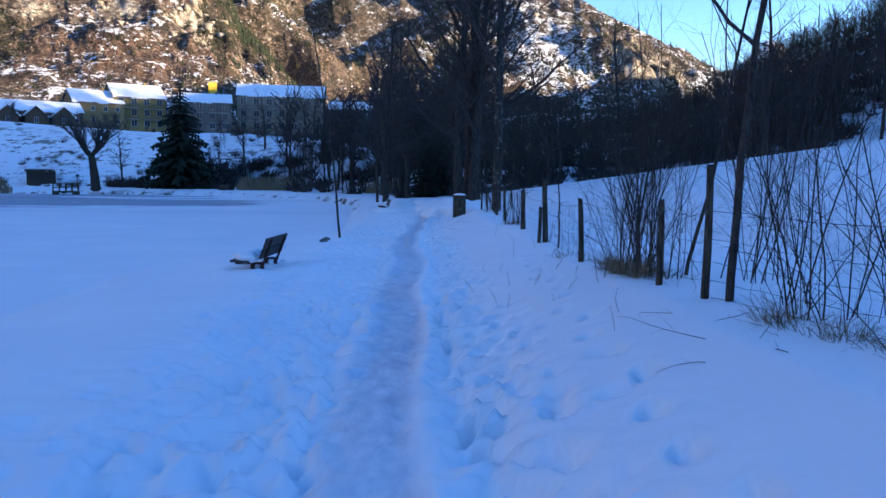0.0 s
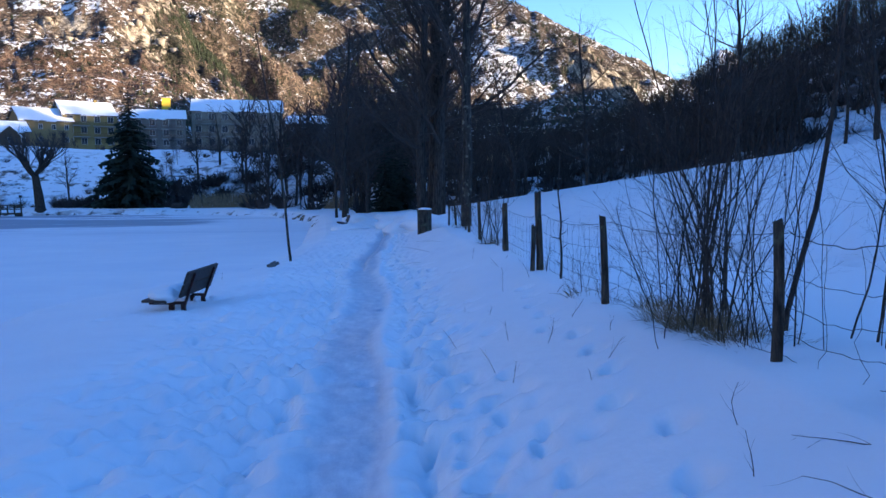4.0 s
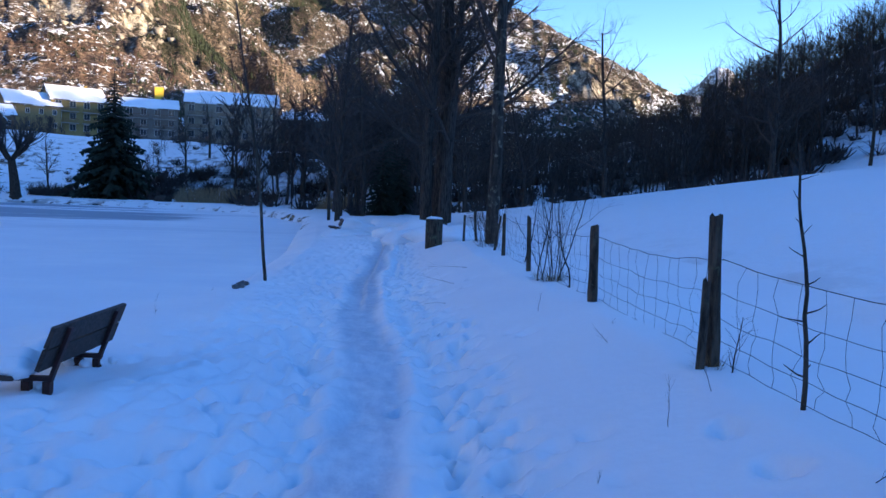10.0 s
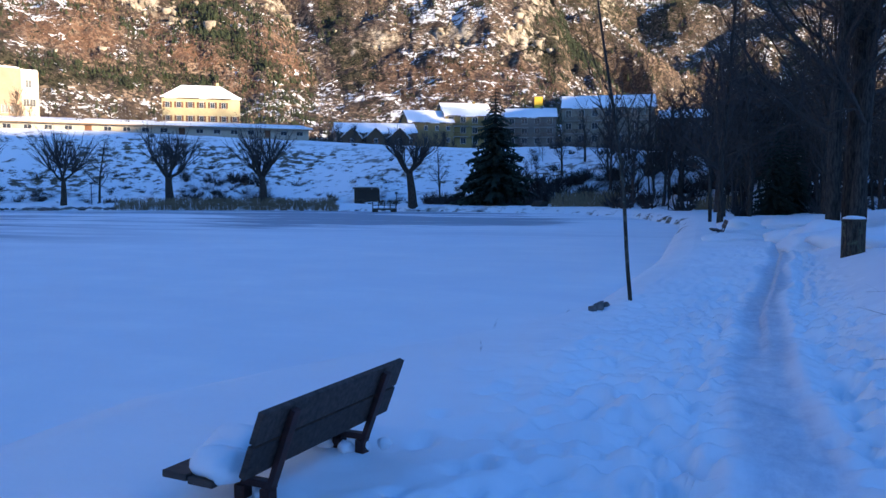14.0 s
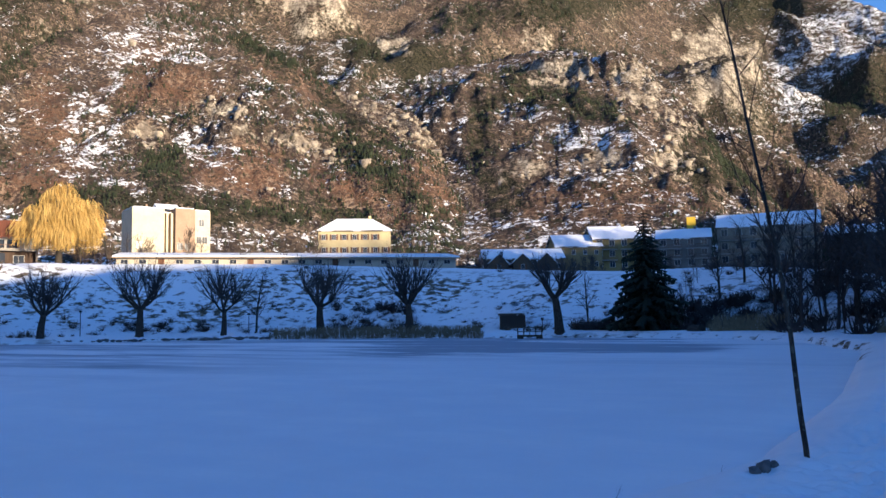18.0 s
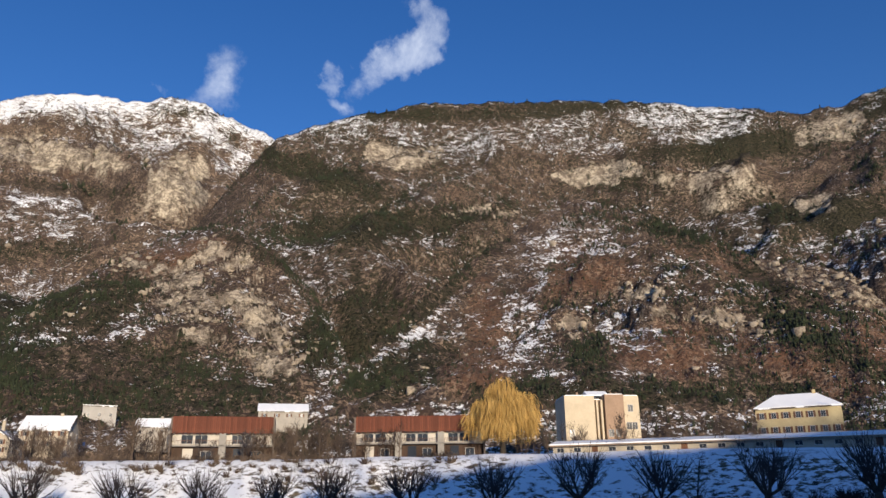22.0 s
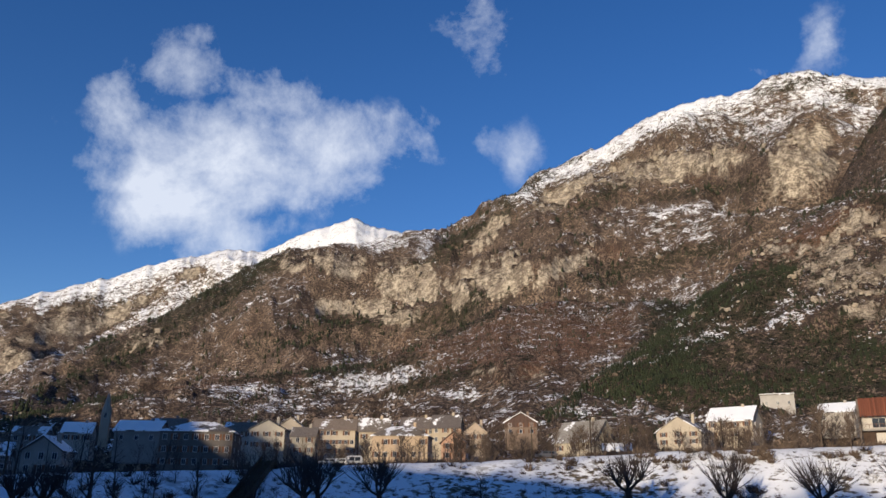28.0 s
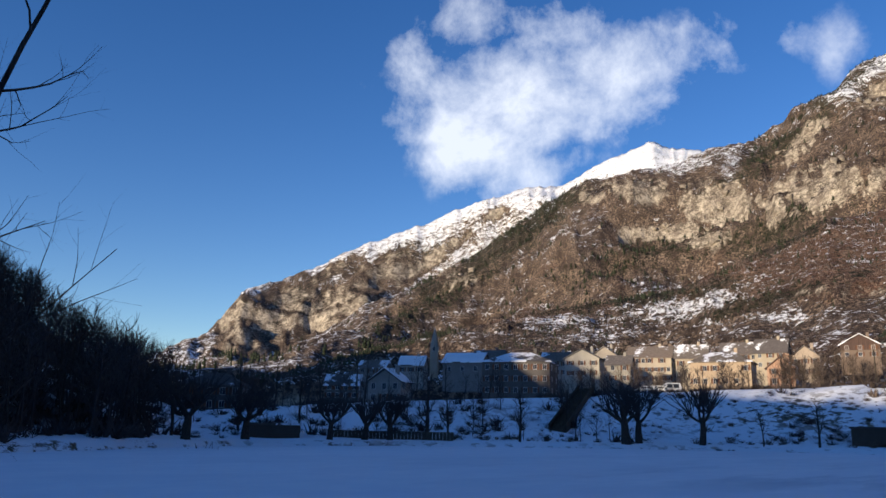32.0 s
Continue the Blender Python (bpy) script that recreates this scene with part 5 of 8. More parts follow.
for k, (x, y, turn, ln) in enumerate(((1.95, 5.0, 150, 0.6), (2.1, 5.3, 20, 0.5), (2.15, 4.3, 100, 0.35), (1.8, 4.6, 170, 0.3), (1.5, 21.0, 160, 0.6), (1.9, 22.4, 175, 0.7), (1.2, 19.4, 170, 0.3), (2.05, 5.7, 140, 0.4))):
    V, F = ([], []), ([], [])
    grow(rnd, V, F, Vector((0, 0, 0.015)), Vector((1, 0, 0.04)), ln, 0.0032, 0, [(5, 35, 0.3, 0.07, 0.0, 4, 7, 0.2), (0, 30, 0.4, 0.1, 0.0, 3, 3, 0.3)])
    n0 = len(V[0])
    st = part_me("fallen_twig", raw_me("fallen_twig", V[0] + V[1], F[0] + [tuple(i + n0 for i in f) for f in F[1]]), TWIG)
    st.matrix_basis = spot(x, y, turn, 0.0)
    tagged(st, "fallen dark twig lying on the snow", "twig", "fallen twigs on the snow")

# bank stones at the lake edge and snow heaps beside the path
for k, (x, y, r) in enumerate(((-2.47, 25.2, 0.10), (-2.40, 25.42, 0.07), (-2.56, 25.02, 0.06))):
    st = blob("bank_stone", k, (r, r * 1.2, r * 1.2), 1.0, ROCK, sub=2, rough=0.5)
    st.matrix_basis = spot(x, y, 40 * k, 0.02)
    tagged(st, "dark stone showing through the snowy lake bank", "stone", "stones on the bank")
for k, (x, y, r, h) in enumerate(((1.9, 40.0, 1.1, 0.5), (2.6, 43.0, 1.3, 0.6), (3.2, 38.2, 1.2, 0.45), (1.7, 46.0, 1.0, 0.5), (-0.6, 47.5, 1.0, 0.35), (3.6, 35.5, 1.1, 0.45), (-0.4, 56.0, 1.2, 0.5), (2.0, 57.0, 1.5, 0.5))):
    sn = blob("snow_mound", k + 20, (r, r * 1.2, h), 1.0, SNOW, sub=3, rough=0.45)
    sn.matrix_basis = spot(x, y, 30 * k, -0.05)
    tagged(sn, "uneven heap of cleared snow beside the path", "snow heap", "snow heaps beside the path")

# tall trees over the path
FARTREE = [(13, 42, 0.42, 0.04, 0.01, 7, 10, 0.25), (7, 42, 0.48, 0.1, 0.05, 4, 6, 0.15), (6, 42, 0.5, 0.12, 0.03, 3, 4, 0.15), (0, 40, 0.5, 0.1, 0.0, 3, 3, 0.2)]
BIG = [(18, 40, 0.42, 0.03, 0.01, 10, 18, 0.26), (8, 44, 0.46, 0.08, 0.06, 6, 8, 0.2), (7, 44, 0.48, 0.11, 0.04, 4, 6, 0.15), (5, 42, 0.5, 0.12, 0.0, 3, 4, 0.15), (0, 30, 0.4, 0.1, 0.0, 3, 2, 0.3)]
TALL = [(19, 58, 0.36, 0.03, 0.012, 10, 18, 0.18), (8, 42, 0.46, 0.08, 0.05, 5, 8, 0.15), (7, 44, 0.50, 0.11, 0.03, 3, 5, 0.15), (4, 42, 0.5, 0.12, 0.0, 3, 3, 0.15), (0, 30, 0.4, 0.1, 0.0, 3, 2, 0.3)]
bare_tree("roadside_tree", spot(3.2, 27.6), 41, 15, 0.17, BIG, "tall leafless tree with lichened bark beside the fence", BARK_LICHEN)
for k, (x, y, h, r, lean) in enumerate(((3.2, 47.5, 19, 0.30, (0.02, 0.0)), (4.0, 48.3, 20, 0.42, (-0.03, 0)), (3.9, 46.8, 18, 0.28, (0.08, 0.02)), (4.6, 50.5, 18, 0.25, (0.03, 0.0)), (3.6, 53.0, 17, 0.22, (0.0, 0.0)))):
    bare_tree("roadside_tree", spot(x, y), 50 + k, h, r, TALL, "tall dark leafless tree of a close clump beside the path", BARK, lean=lean, group="tall clump beside the path")
for k, (x, y, h, r) in enumerate(((-1.5, 62, 14, 0.20), (-2.2, 66, 11, 0.12), (0.2, 74, 15, 0.16), (5.5, 62, 14, 0.16), (7.5, 66, 13, 0.14), (4.9, 70, 15, 0.18))):
    bare_tree("roadside_tree", spot(x, y), 70 + k, h, r, TALL, "dark leafless tree where the path enters the wood", BARK, group="trees at the wood's edge")


for k, (x, y, h, r) in enumerate(((12, 66, 11, 0.16), (17, 63, 12, 0.17), (8.5, 72, 11, 0.15), (26, 57, 12, 0.2), (33, 52, 13, 0.2))):
    bare_tree("field_tree", spot(x, y), 90 + k, h, r, TALL, "spreading dark leafless tree at the edge of the snowy field", BARK, group="trees at the edge of the field")


for k, (az, r, h) in enumerate(((-21.5, 92, 9.5), (-24.5, 88, 12), (-26, 94, 13), (-28.2, 86, 13.5), (-29.6, 92, 12), (-31.5, 88, 14), (-33, 94, 13), (-36, 90, 14), (-39, 96, 13), (-42, 92, 14))):
    x, y = polar(az, r)
    bare_tree("hill_tree", spot(x, y, 47 * k), 120 + k, h, 0.2, FARTREE, "tall bare tree at the foot of the wooded hill", BARK, TWIG_FAR, group="bare trees at the foot of the hill")


# evergreens
def spruce(m, seed, h, w, label, tiers=26, mat=None):
    rnd = random.Random(seed)
    ob = thing("spruce", m, label, "tree")
    V, F = [], []
    tube(V, F, [Vector((0, 0, -0.3)), Vector((0, 0, h * 0.5)), Vector((0, 0, h * 0.98))], [w * 0.05, w * 0.03, 0.02], 8)
    part_me("trunk", raw_me("trunk", V, F), BARK, ob)
    V, F = [], []
    for k in range(tiers):
        f = k / tiers
        z, reach = h * (0.03 + 0.93 * f), w * 0.5 * (1 - f) ** 0.85 * rnd.uniform(0.8, 1.15) + 0.12
        n = int(13 - 6 * f)
        for i in range(n):
            a = 2 * math.pi * (i + rnd.random() * 0.8) / n + k
            ln = reach * rnd.uniform(0.7, 1.15)
            out, side = Vector((math.cos(a), math.sin(a), 0)), Vector((-math.sin(a), math.cos(a), 0))
            p = Vector((0, 0, z))
            drop = ln * rnd.uniform(0.15, 0.4)
            for s in range(7):
                q0, q1 = s / 7, (s + 1.4) / 7
                c0 = p + out * ln * q0 - Vector((0, 0, drop * q0 ** 1.3))
                c1 = p + out * ln * min(q1, 1.08) - Vector((0, 0, drop * q1 ** 1.3))
                wd = ln * 0.22 * (1 - 0.6 * q0)
                for sgn in (-1, 1):
                    t = c1 + side * sgn * wd * rnd.uniform(0.7, 1.3) - Vector((0, 0, rnd.uniform(0.05, 0.3) * ln * 0.35))
                    b = len(V)
                    V += [c0, c1, t]
                    F.append((b, b + 1, b + 2))
                b = len(V)
                V += [c0, c1, c1.lerp(c0, 0.6) - Vector((0, 0, ln * rnd.uniform(0.12, 0.25)))]
                F.append((b, b + 1, b + 2))
    part_me("crown", raw_me("crown", V, F), mat or NEEDLES, ob, "drooping dark green needle boughs")
    return ob


sx, sy = polar(17.0, 107)
spruce(pose(sx, sy, gz(sx, sy) - 0.3), 1, 17.0, 10.5, "large dark green spruce on the far lake shore", 38)
for k, (x, y, h, w) in enumerate(((1.9, 78, 8.0, 3.2), (3.6, 80, 7.0, 3.0), (2.7, 84, 8.5, 3.4))):
    spruce(pose(x, y, gz(x, y) - 0.3), 10 + k, h, w, "dark evergreen tree closing the end of the path", 26)

# ---- far shore ----
def pollard(seed, m, h, head, r, label, shoots=70, arms=5, group="pollarded trees along the lake"):
    """A pollard: stout trunk, short arms with knobs, brushes of straight shoots."""
    rnd = random.Random(seed)
    ob = thing("pollard_tree", m, label, "tree", group)
    V, F = [], []
    trunk = limb(rnd, Vector((0, 0, -0.4)), Vector((rnd.gauss(0, 0.06), rnd.gauss(0, 0.06), 1)), head + 0.4, 0.03, 0, 7)
    tube(V, F, trunk, [r * (1.35 - 0.5 * i / 7) if i else r * 1.7 for i in range(8)], 9)
    knobs = []
    for k in range(arms):
        a = 2 * math.pi * (k + rnd.random() * 0.6) / arms
        ln = rnd.uniform(0.22, 0.36) * h
        pts = limb(rnd, trunk[-1] - Vector((0, 0, 0.2)), Vector((math.cos(a), math.sin(a), rnd.uniform(0.5, 1.1))), ln, 0.14, 0.10, 5)
        tube(V, F, pts, [r * 0.62, r * 0.5, r * 0.42, r * 0.40, r * 0.5, r * 0.36], 6)
        knobs += [pts[-1], pts[-2], pts[3]]
    part_me("trunk", raw_me("trunk", V, F), BARK, ob, smooth=True)
    V, F = [], []
    for k in range(shoots):
        p = rnd.choice(knobs)
        d = (p - trunk[-1]) * 0.35 / max((p - trunk[-1]).length, 0.1)
        d = Vector((d.x + rnd.gauss(0, 0.5), d.y + rnd.gauss(0, 0.5), 0.9 + rnd.gauss(0, 0.15)))
        pts = limb(rnd, p, d, rnd.uniform(0.6, 1.1) * (h - head) * 0.75, 0.06, 0.05, 5)
        tube(V, F, pts, [0.075, 0.065, 0.055, 0.045, 0.032, 0.015], 3, False)
        for j in (2, 3):
            tw = limb(rnd, pts[j], d + Vector((rnd.gauss(0, 0.5), rnd.gauss(0, 0.5), 0.2)), 0.35 * (h - head) * rnd.random() + 0.3, 0.08, 0.05, 3)
            tube(V, F, tw, [0.045, 0.036, 0.026, 0.012], 3, False)
    part_me("crown", raw_me("crown", V, F), TWIG_FAR, ob, "brush of straight leafless shoots")
    return ob


def shore_spot(az, dr, turn=0.0, dz=0.0):
    rs = float(np.interp(az, [a for a, _ in SHORE], [q for _, q in SHORE]))
    x, y = polar(az, rs + dr)
    return pose(x, y, gz(x, y) + dz, 0, 0, turn)


PLABEL = "leafless pollarded tree with knobby arms on the lake shore"
for k, (az, dr, h, head, r) in enumerate(((63.5, 1.5, 9.0, 3.2, 0.42), (57.8, 1.5, 9.4, 3.4, 0.40), (51.9, 2, 11, 4.2, 0.42), (46.5, 2, 10, 3.5, 0.32), (39.9, 2.5, 10.6, 4.0, 0.46), (33.6, 2, 10.6, 4.0, 0.45), (23.0, 1.0, 9.4, 4.4, 0.44), (68.5, 2, 9.0, 3.0, 0.38), (72.5, 2.5, 8.5, 3.0, 0.36), (77.0, 2, 9, 3.0, 0.38), (82, 2.5, 8.8, 3.0, 0.36), (87.5, 2, 9, 3, 0.36),
                                          (93.3, 2, 9.8, 4.2, 0.46), (110.2, 2, 8.8, 3.2, 0.36), (115.0, 1.5, 9.2, 3.0, 0.5), (114.2, 3.5, 8.5, 3.0, 0.4), (132.5, 2, 5.6, 2.0, 0.34), (130.8, 2, 5.8, 2.0, 0.34), (134.8, 1.5, 5.6, 2.2, 0.3), (140.3, 2, 6.5, 2.2, 0.4), (144.0, 3, 8, 2.6, 0.4))):
    pollard(100 + k, shore_spot(az, dr, 37 * k), h * 1.12, head * 1.05, r * 1.15, PLABEL, shoots=100 if az < 70 or az > 90 else 80, arms=4 + k % 3)
for k, (az, dr, h, r) in enumerate(((44.3, 8, 9.5, 0.2), (103.3, 2, 6.2, 0.2), (106.5, 1.5, 5.5, 0.12), (122.0, 2, 7.6, 0.22), (128.3, 3, 8.0, 0.35), (126.9, 4, 6.5, 0.2), (119.0, 20, 7, 0.16), (21.0, 12, 7.0, 0.16), (12.2, 18, 7.5, 0.2), (9.0, 14, 8, 0.2), (6.3, 12, 8.5, 0.2), (4.0, -6, 8.8, 0.36), (2.0, 4, 8, 0.2), (10.6, 22, 8.5, 0.2), (7.5, 20, 9, 0.2), (-1.5, 10, 11, 0.22), (-4.5, 12, 12, 0.22), (-7.5, 10, 10, 0.2), (-10.5, 16, 9, 0.2), (-12.5, 20, 9, 0.2), (-14, 24, 10, 0.2), (137, 14, 9, 0.2), (141, 16, 10, 0.22), (145, 12, 10, 0.22), (148, 14, 10, 0.2))):
    bare_tree("shore_tree", shore_spot(az, dr, 50 * k), 200 + k, h, r, FARTREE, "dark leafless tree near the lake shore", BARK, TWIG_FAR, group="bare trees near the lake")

# stones along the water's edge
rnd = random.Random(3)
stone_mesh = []
for k in range(6):
    bm = bmesh.new()
    bmesh.ops.create_icosphere(bm, subdivisions=1, radius=1.0)
    for v in bm.verts:
        v.co *= 1 + 0.45 * noise.noise(v.co * 1.3 + Vector((k * 5.0, 0, 0)))
        v.co.z *= 0.6
    me = bpy.data.meshes.new("stone")
    bm.to_mesh(me)
    bm.free()
    me.materials.append(ROCK)
    stone_mesh.append(me)
wall = thing("stone_edging", pose(0, 0, 0), "row of dark rough boulders edging the frozen lake", "boulders", kind="structure")
az = 43.5
while az < 70:
    m = shore_spot(az, 0.15 + rnd.uniform(-0.2, 0.3))
    s = rnd.uniform(0.28, 0.62)
    st = new("stone", stone_mesh[rnd.randrange(6)])
    st.parent = wall
    st.matrix_basis = Matrix.Translation((m.translation.x, m.translation.y, LAKE_Z + 0.12 + rnd.uniform(0, 0.15))) @ Matrix.Rotation(rnd.uniform(0, 6), 4, "Z") @ Matrix.Diagonal((s * 1.3, s, s * 0.9, 1))
    az += rnd.uniform(0.16, 0.45)
for lo, hi, n in ((15, 23, 14), (25, 28, 6), (94, 96, 6), (108, 118, 12), (150, 156, 14)):
    for k in range(n):
        m = shore_spot(rnd.uniform(lo, hi), rnd.uniform(0.0, 0.5))
        s = rnd.uniform(0.18, 0.4)
        st = new("stone", stone_mesh[rnd.randrange(6)])
        st.parent = wall
        st.matrix_basis = Matrix.Translation((m.translation.x, m.translation.y, LAKE_Z + 0.1)) @ Matrix.Rotation(rnd.uniform(0, 6), 4, "Z") @ Matrix.Diagonal((s * 1.6, s, s * 0.8, 1))

# reeds
def reeds(az0, az1, n, h, dr, seed):
    rnd = random.Random(seed)
    V, F = [], []
    for k in range(n):
        a = rnd.uniform(az0, az1)
        rs = float(np.interp(a, [q for q, _ in SHORE], [q for _, q in SHORE])) + dr + rnd.uniform(-1.2, 1.6)
        x, y = polar(a, rs)
        env = min(1, (a - az0) / 0.5, (az1 - a) / 0.5)
        hh = h * rnd.uniform(0.35, 1.1) * (0.6 + 0.4 * env)
        dx, dy = rnd.gauss(0, 0.12) * hh, rnd.gauss(0, 0.12) * hh
        b, w = len(V), 0.022
        ca, sa_ = math.cos(radians(a)) * w, math.sin(radians(a)) * w
        z = LAKE_Z - 0.1
        V += [(x - ca, y - sa_, z), (x + ca, y + sa_, z), (x + dx + ca * 0.8, y + dy + sa_ * 0.8, z + hh), (x + dx - ca * 0.8, y + dy - sa_ * 0.8, z + hh)]
        F.append((b, b + 1, b + 2, b + 3))
    me = raw_me("reeds", V, F)
    me.materials.append(REED)
    tagged(new("reeds", me), "stand of dry straw-coloured reeds at the lake edge", "reeds", kind="stuff")


reeds(28.4, 43.4, 3400, 1.8, 0.3, 1)
reeds(7.8, 13.0, 1100, 2.6, -2.0, 2)
reeds(-0.2, 3.0, 900, 2.2, -18, 3)
reeds(94.5, 98.5, 1000, 1.6, 0.0, 4)

# shrubs on the bank
def twig_ball(seed, n=75, wide=0.026):
    rnd = random.Random(seed)
    V, F = [], []
    for k in range(n):
        d = Vector((rnd.gauss(0, 0.7), rnd.gauss(0, 0.7), rnd.uniform(0.3, 1.2)))
        pts = limb(rnd, Vector((rnd.gauss(0, 0.15), rnd.gauss(0, 0.15), -0.1)), d, rnd.uniform(0.6, 1.05), 0.15, 0.0, 3)
        b = len(V)
        for i, p in enumerate(pts):
            q = wide * (1 - 0.25 * i)
            V += [p + Vector((q, 0.4 * q, 0)), p - Vector((q, 0.4 * q, 0))]
        F += [(b + 2 * i, b + 2 * i + 1, b + 2 * i + 3, b + 2 * i + 2) for i in range(3)]
    return tris(V, F)


balls = [twig_ball(k, 50, 0.03) for k in range(5)]
balls_lite = [twig_ball(k + 20, 26, 0.075) for k in range(5)]
rnd = random.Random(8)
rows = []
for k in range(900):
    a = rnd.uniform(8, 148)
    dr = rnd.uniform(8, 38)
    rs = float(np.interp(a, [q for q, _ in SHORE], [q for _, q in SHORE]))
    if vnoise(np.array([a / 3.0]), np.array([dr / 7.0]), 77)[0] < 0.5:
        continue
    x, y = polar(a, rs + dr)
    s = rnd.uniform(0.35, 1.25)
    rows.append((x, y, gz(x, y), s, rnd.uniform(0.5, 1.0), rnd.uniform(0, 6.3), rnd.randrange(5)))
for a0, a1, d0, d1, n, s0, s1 in ((33, 39, 9, 20, 60, 1.2, 2.2), (19, 22, 5, 9, 34, 1.4, 2.4), (47, 53, 10, 14, 40, 0.8, 1.5), (8, 17, 4, 16, 90, 1.6, 3.0), (-13, 8, 0, 22, 150, 1.5, 3.2), (85, 88, 8, 20, 40, 1.2, 2.0), (97, 106, 8, 20, 50, 1.0, 1.8), (119, 150, 12, 34, 80, 1.2, 2.6)):
    for k in range(n):
        a = rnd.uniform(a0, a1)
        rs = float(np.interp(a, [q for q, _ in SHORE], [q for _, q in SHORE]))
        x, y = polar(a, rs + rnd.uniform(d0, d1))
        rows.append((x, y, gz(x, y), rnd.uniform(s0, s1), rnd.uniform(0.7, 1.1), rnd.uniform(0, 6.3), rnd.randrange(5)))
warm = []
for k in range(900):
    a, dr = rnd.uniform(14, 132), rnd.uniform(4, 34) * rnd.random() ** 0.4
    if vnoise(np.array([a / 2.2]), np.array([dr / 6.0]), 78)[0] < 0.45:
        continue
    m = shore_spot(a, max(dr, 4))
    warm.append((m.translation.x, m.translation.y, m.translation.z, rnd.uniform(0.3, 1.5) ** 1.0, rnd.uniform(0.7, 1.2), rnd.uniform(0, 6.3), rnd.randrange(5)))
scatter("bank_brush", balls, warm, TWIG_WARM, "reddish-brown leafless brush on the snowy bank", "shrubs")
scatter("bank_shrubs", balls, rows, TWIG_FAR, "leafless brush growing on the snowy bank", "shrubs")

# golden weeping willow
def weeping_willow(m, h, w, seed):
    rnd = random.Random(seed)
    ob = thing("weeping_willow", m, "large weeping willow with golden-yellow hanging shoots", "tree")
    V, F, ends = [], [], []
    trunk = limb(rnd, Vector((0, 0, -0.5)), Vector((0, 0, 1)), h * 0.35, 0.03, 0, 5)
    tube(V, F, trunk, [0.75, 0.65, 0.6, 0.55, 0.5, 0.45], 10)
    for k in range(22):
        a = 2 * math.pi * k / 22 + rnd.random() * 0.3
        out = rnd.uniform(0.25, 1.0)
        pts = limb(rnd, trunk[-1 - k % 2], Vector((math.cos(a) * out, math.sin(a) * out, rnd.uniform(0.6, 1.3))), h * rnd.uniform(0.45, 0.72), 0.10, -0.05, 8)
        tube(V, F, pts, [0.28, 0.24, 0.2, 0.16, 0.13, 0.1, 0.08, 0.06, 0.04], 5)
        ends += pts[3:]
    part_me("trunk", raw_me("trunk", V, F), BARK, ob, smooth=True)
    V, F = [], []
    lobes = []
    for _ in range(34):
        a, q = rnd.uniform(0, 6.28), rnd.random() ** 0.6 * 0.34 * w
        lobes.append((Vector((math.cos(a) * q, math.sin(a) * q, h * (0.80 - 0.34 * (q / (0.34 * w)) ** 2 - rnd.uniform(0, 0.22)))), rnd.uniform(0.11, 0.17) * w))
    for k in range(17000):
        c, r = rnd.choice(lobes)
        d = Vector((rnd.gauss(0, 1), rnd.gauss(0, 1), rnd.gauss(0.3, 1))).normalized()
        p = c + d * r * rnd.uniform(0.55, 1.05)
        ln = min(rnd.uniform(0.7, 3.0), p.z - 1.4)
        if ln < 0.4:
            continue
        ox, oy = p.x * 0.05 + rnd.gauss(0, 0.25), p.y * 0.05 + rnd.gauss(0, 0.25)
        a, wd = rnd.uniform(0, 3.14), 0.04
        s = Vector((math.cos(a) * wd, math.sin(a) * wd, 0))
        b = len(V)
        q, e = p + Vector((ox, oy, -ln * 0.45)), p + Vector((ox * 1.3, oy * 1.3, -ln))
        V += [p - s, p + s, q + s, q - s, e]
        F += [(b, b + 1, b + 2, b + 3), (b + 3, b + 2, b + 4)]
    part_me("crown", raw_me("crown", V, F), WILLOW, ob, "curtain of golden hanging shoots")
    return ob


wx, wy = polar(56.9, 180)
weeping_willow(pose(wx, wy, 1.7 + 180 * math.tan(radians(4.1))), 16.5, 20, 4)

# ---- woods ----
def ribbon(V, F, pts, w):
    """A thin flat strip along points, for twigs far off."""
    b = len(V)
    for i, p in enumerate(pts):
        q = w * (1 - 0.7 * i / (len(pts) - 1))
        V += [p + Vector((q, 0.3 * q, 0)), p - Vector((q, 0.3 * q, 0))]
    for i in range(len(pts) - 1):
        F.append((b + 2 * i, b + 2 * i + 1, b + 2 * i + 3, b + 2 * i + 2))


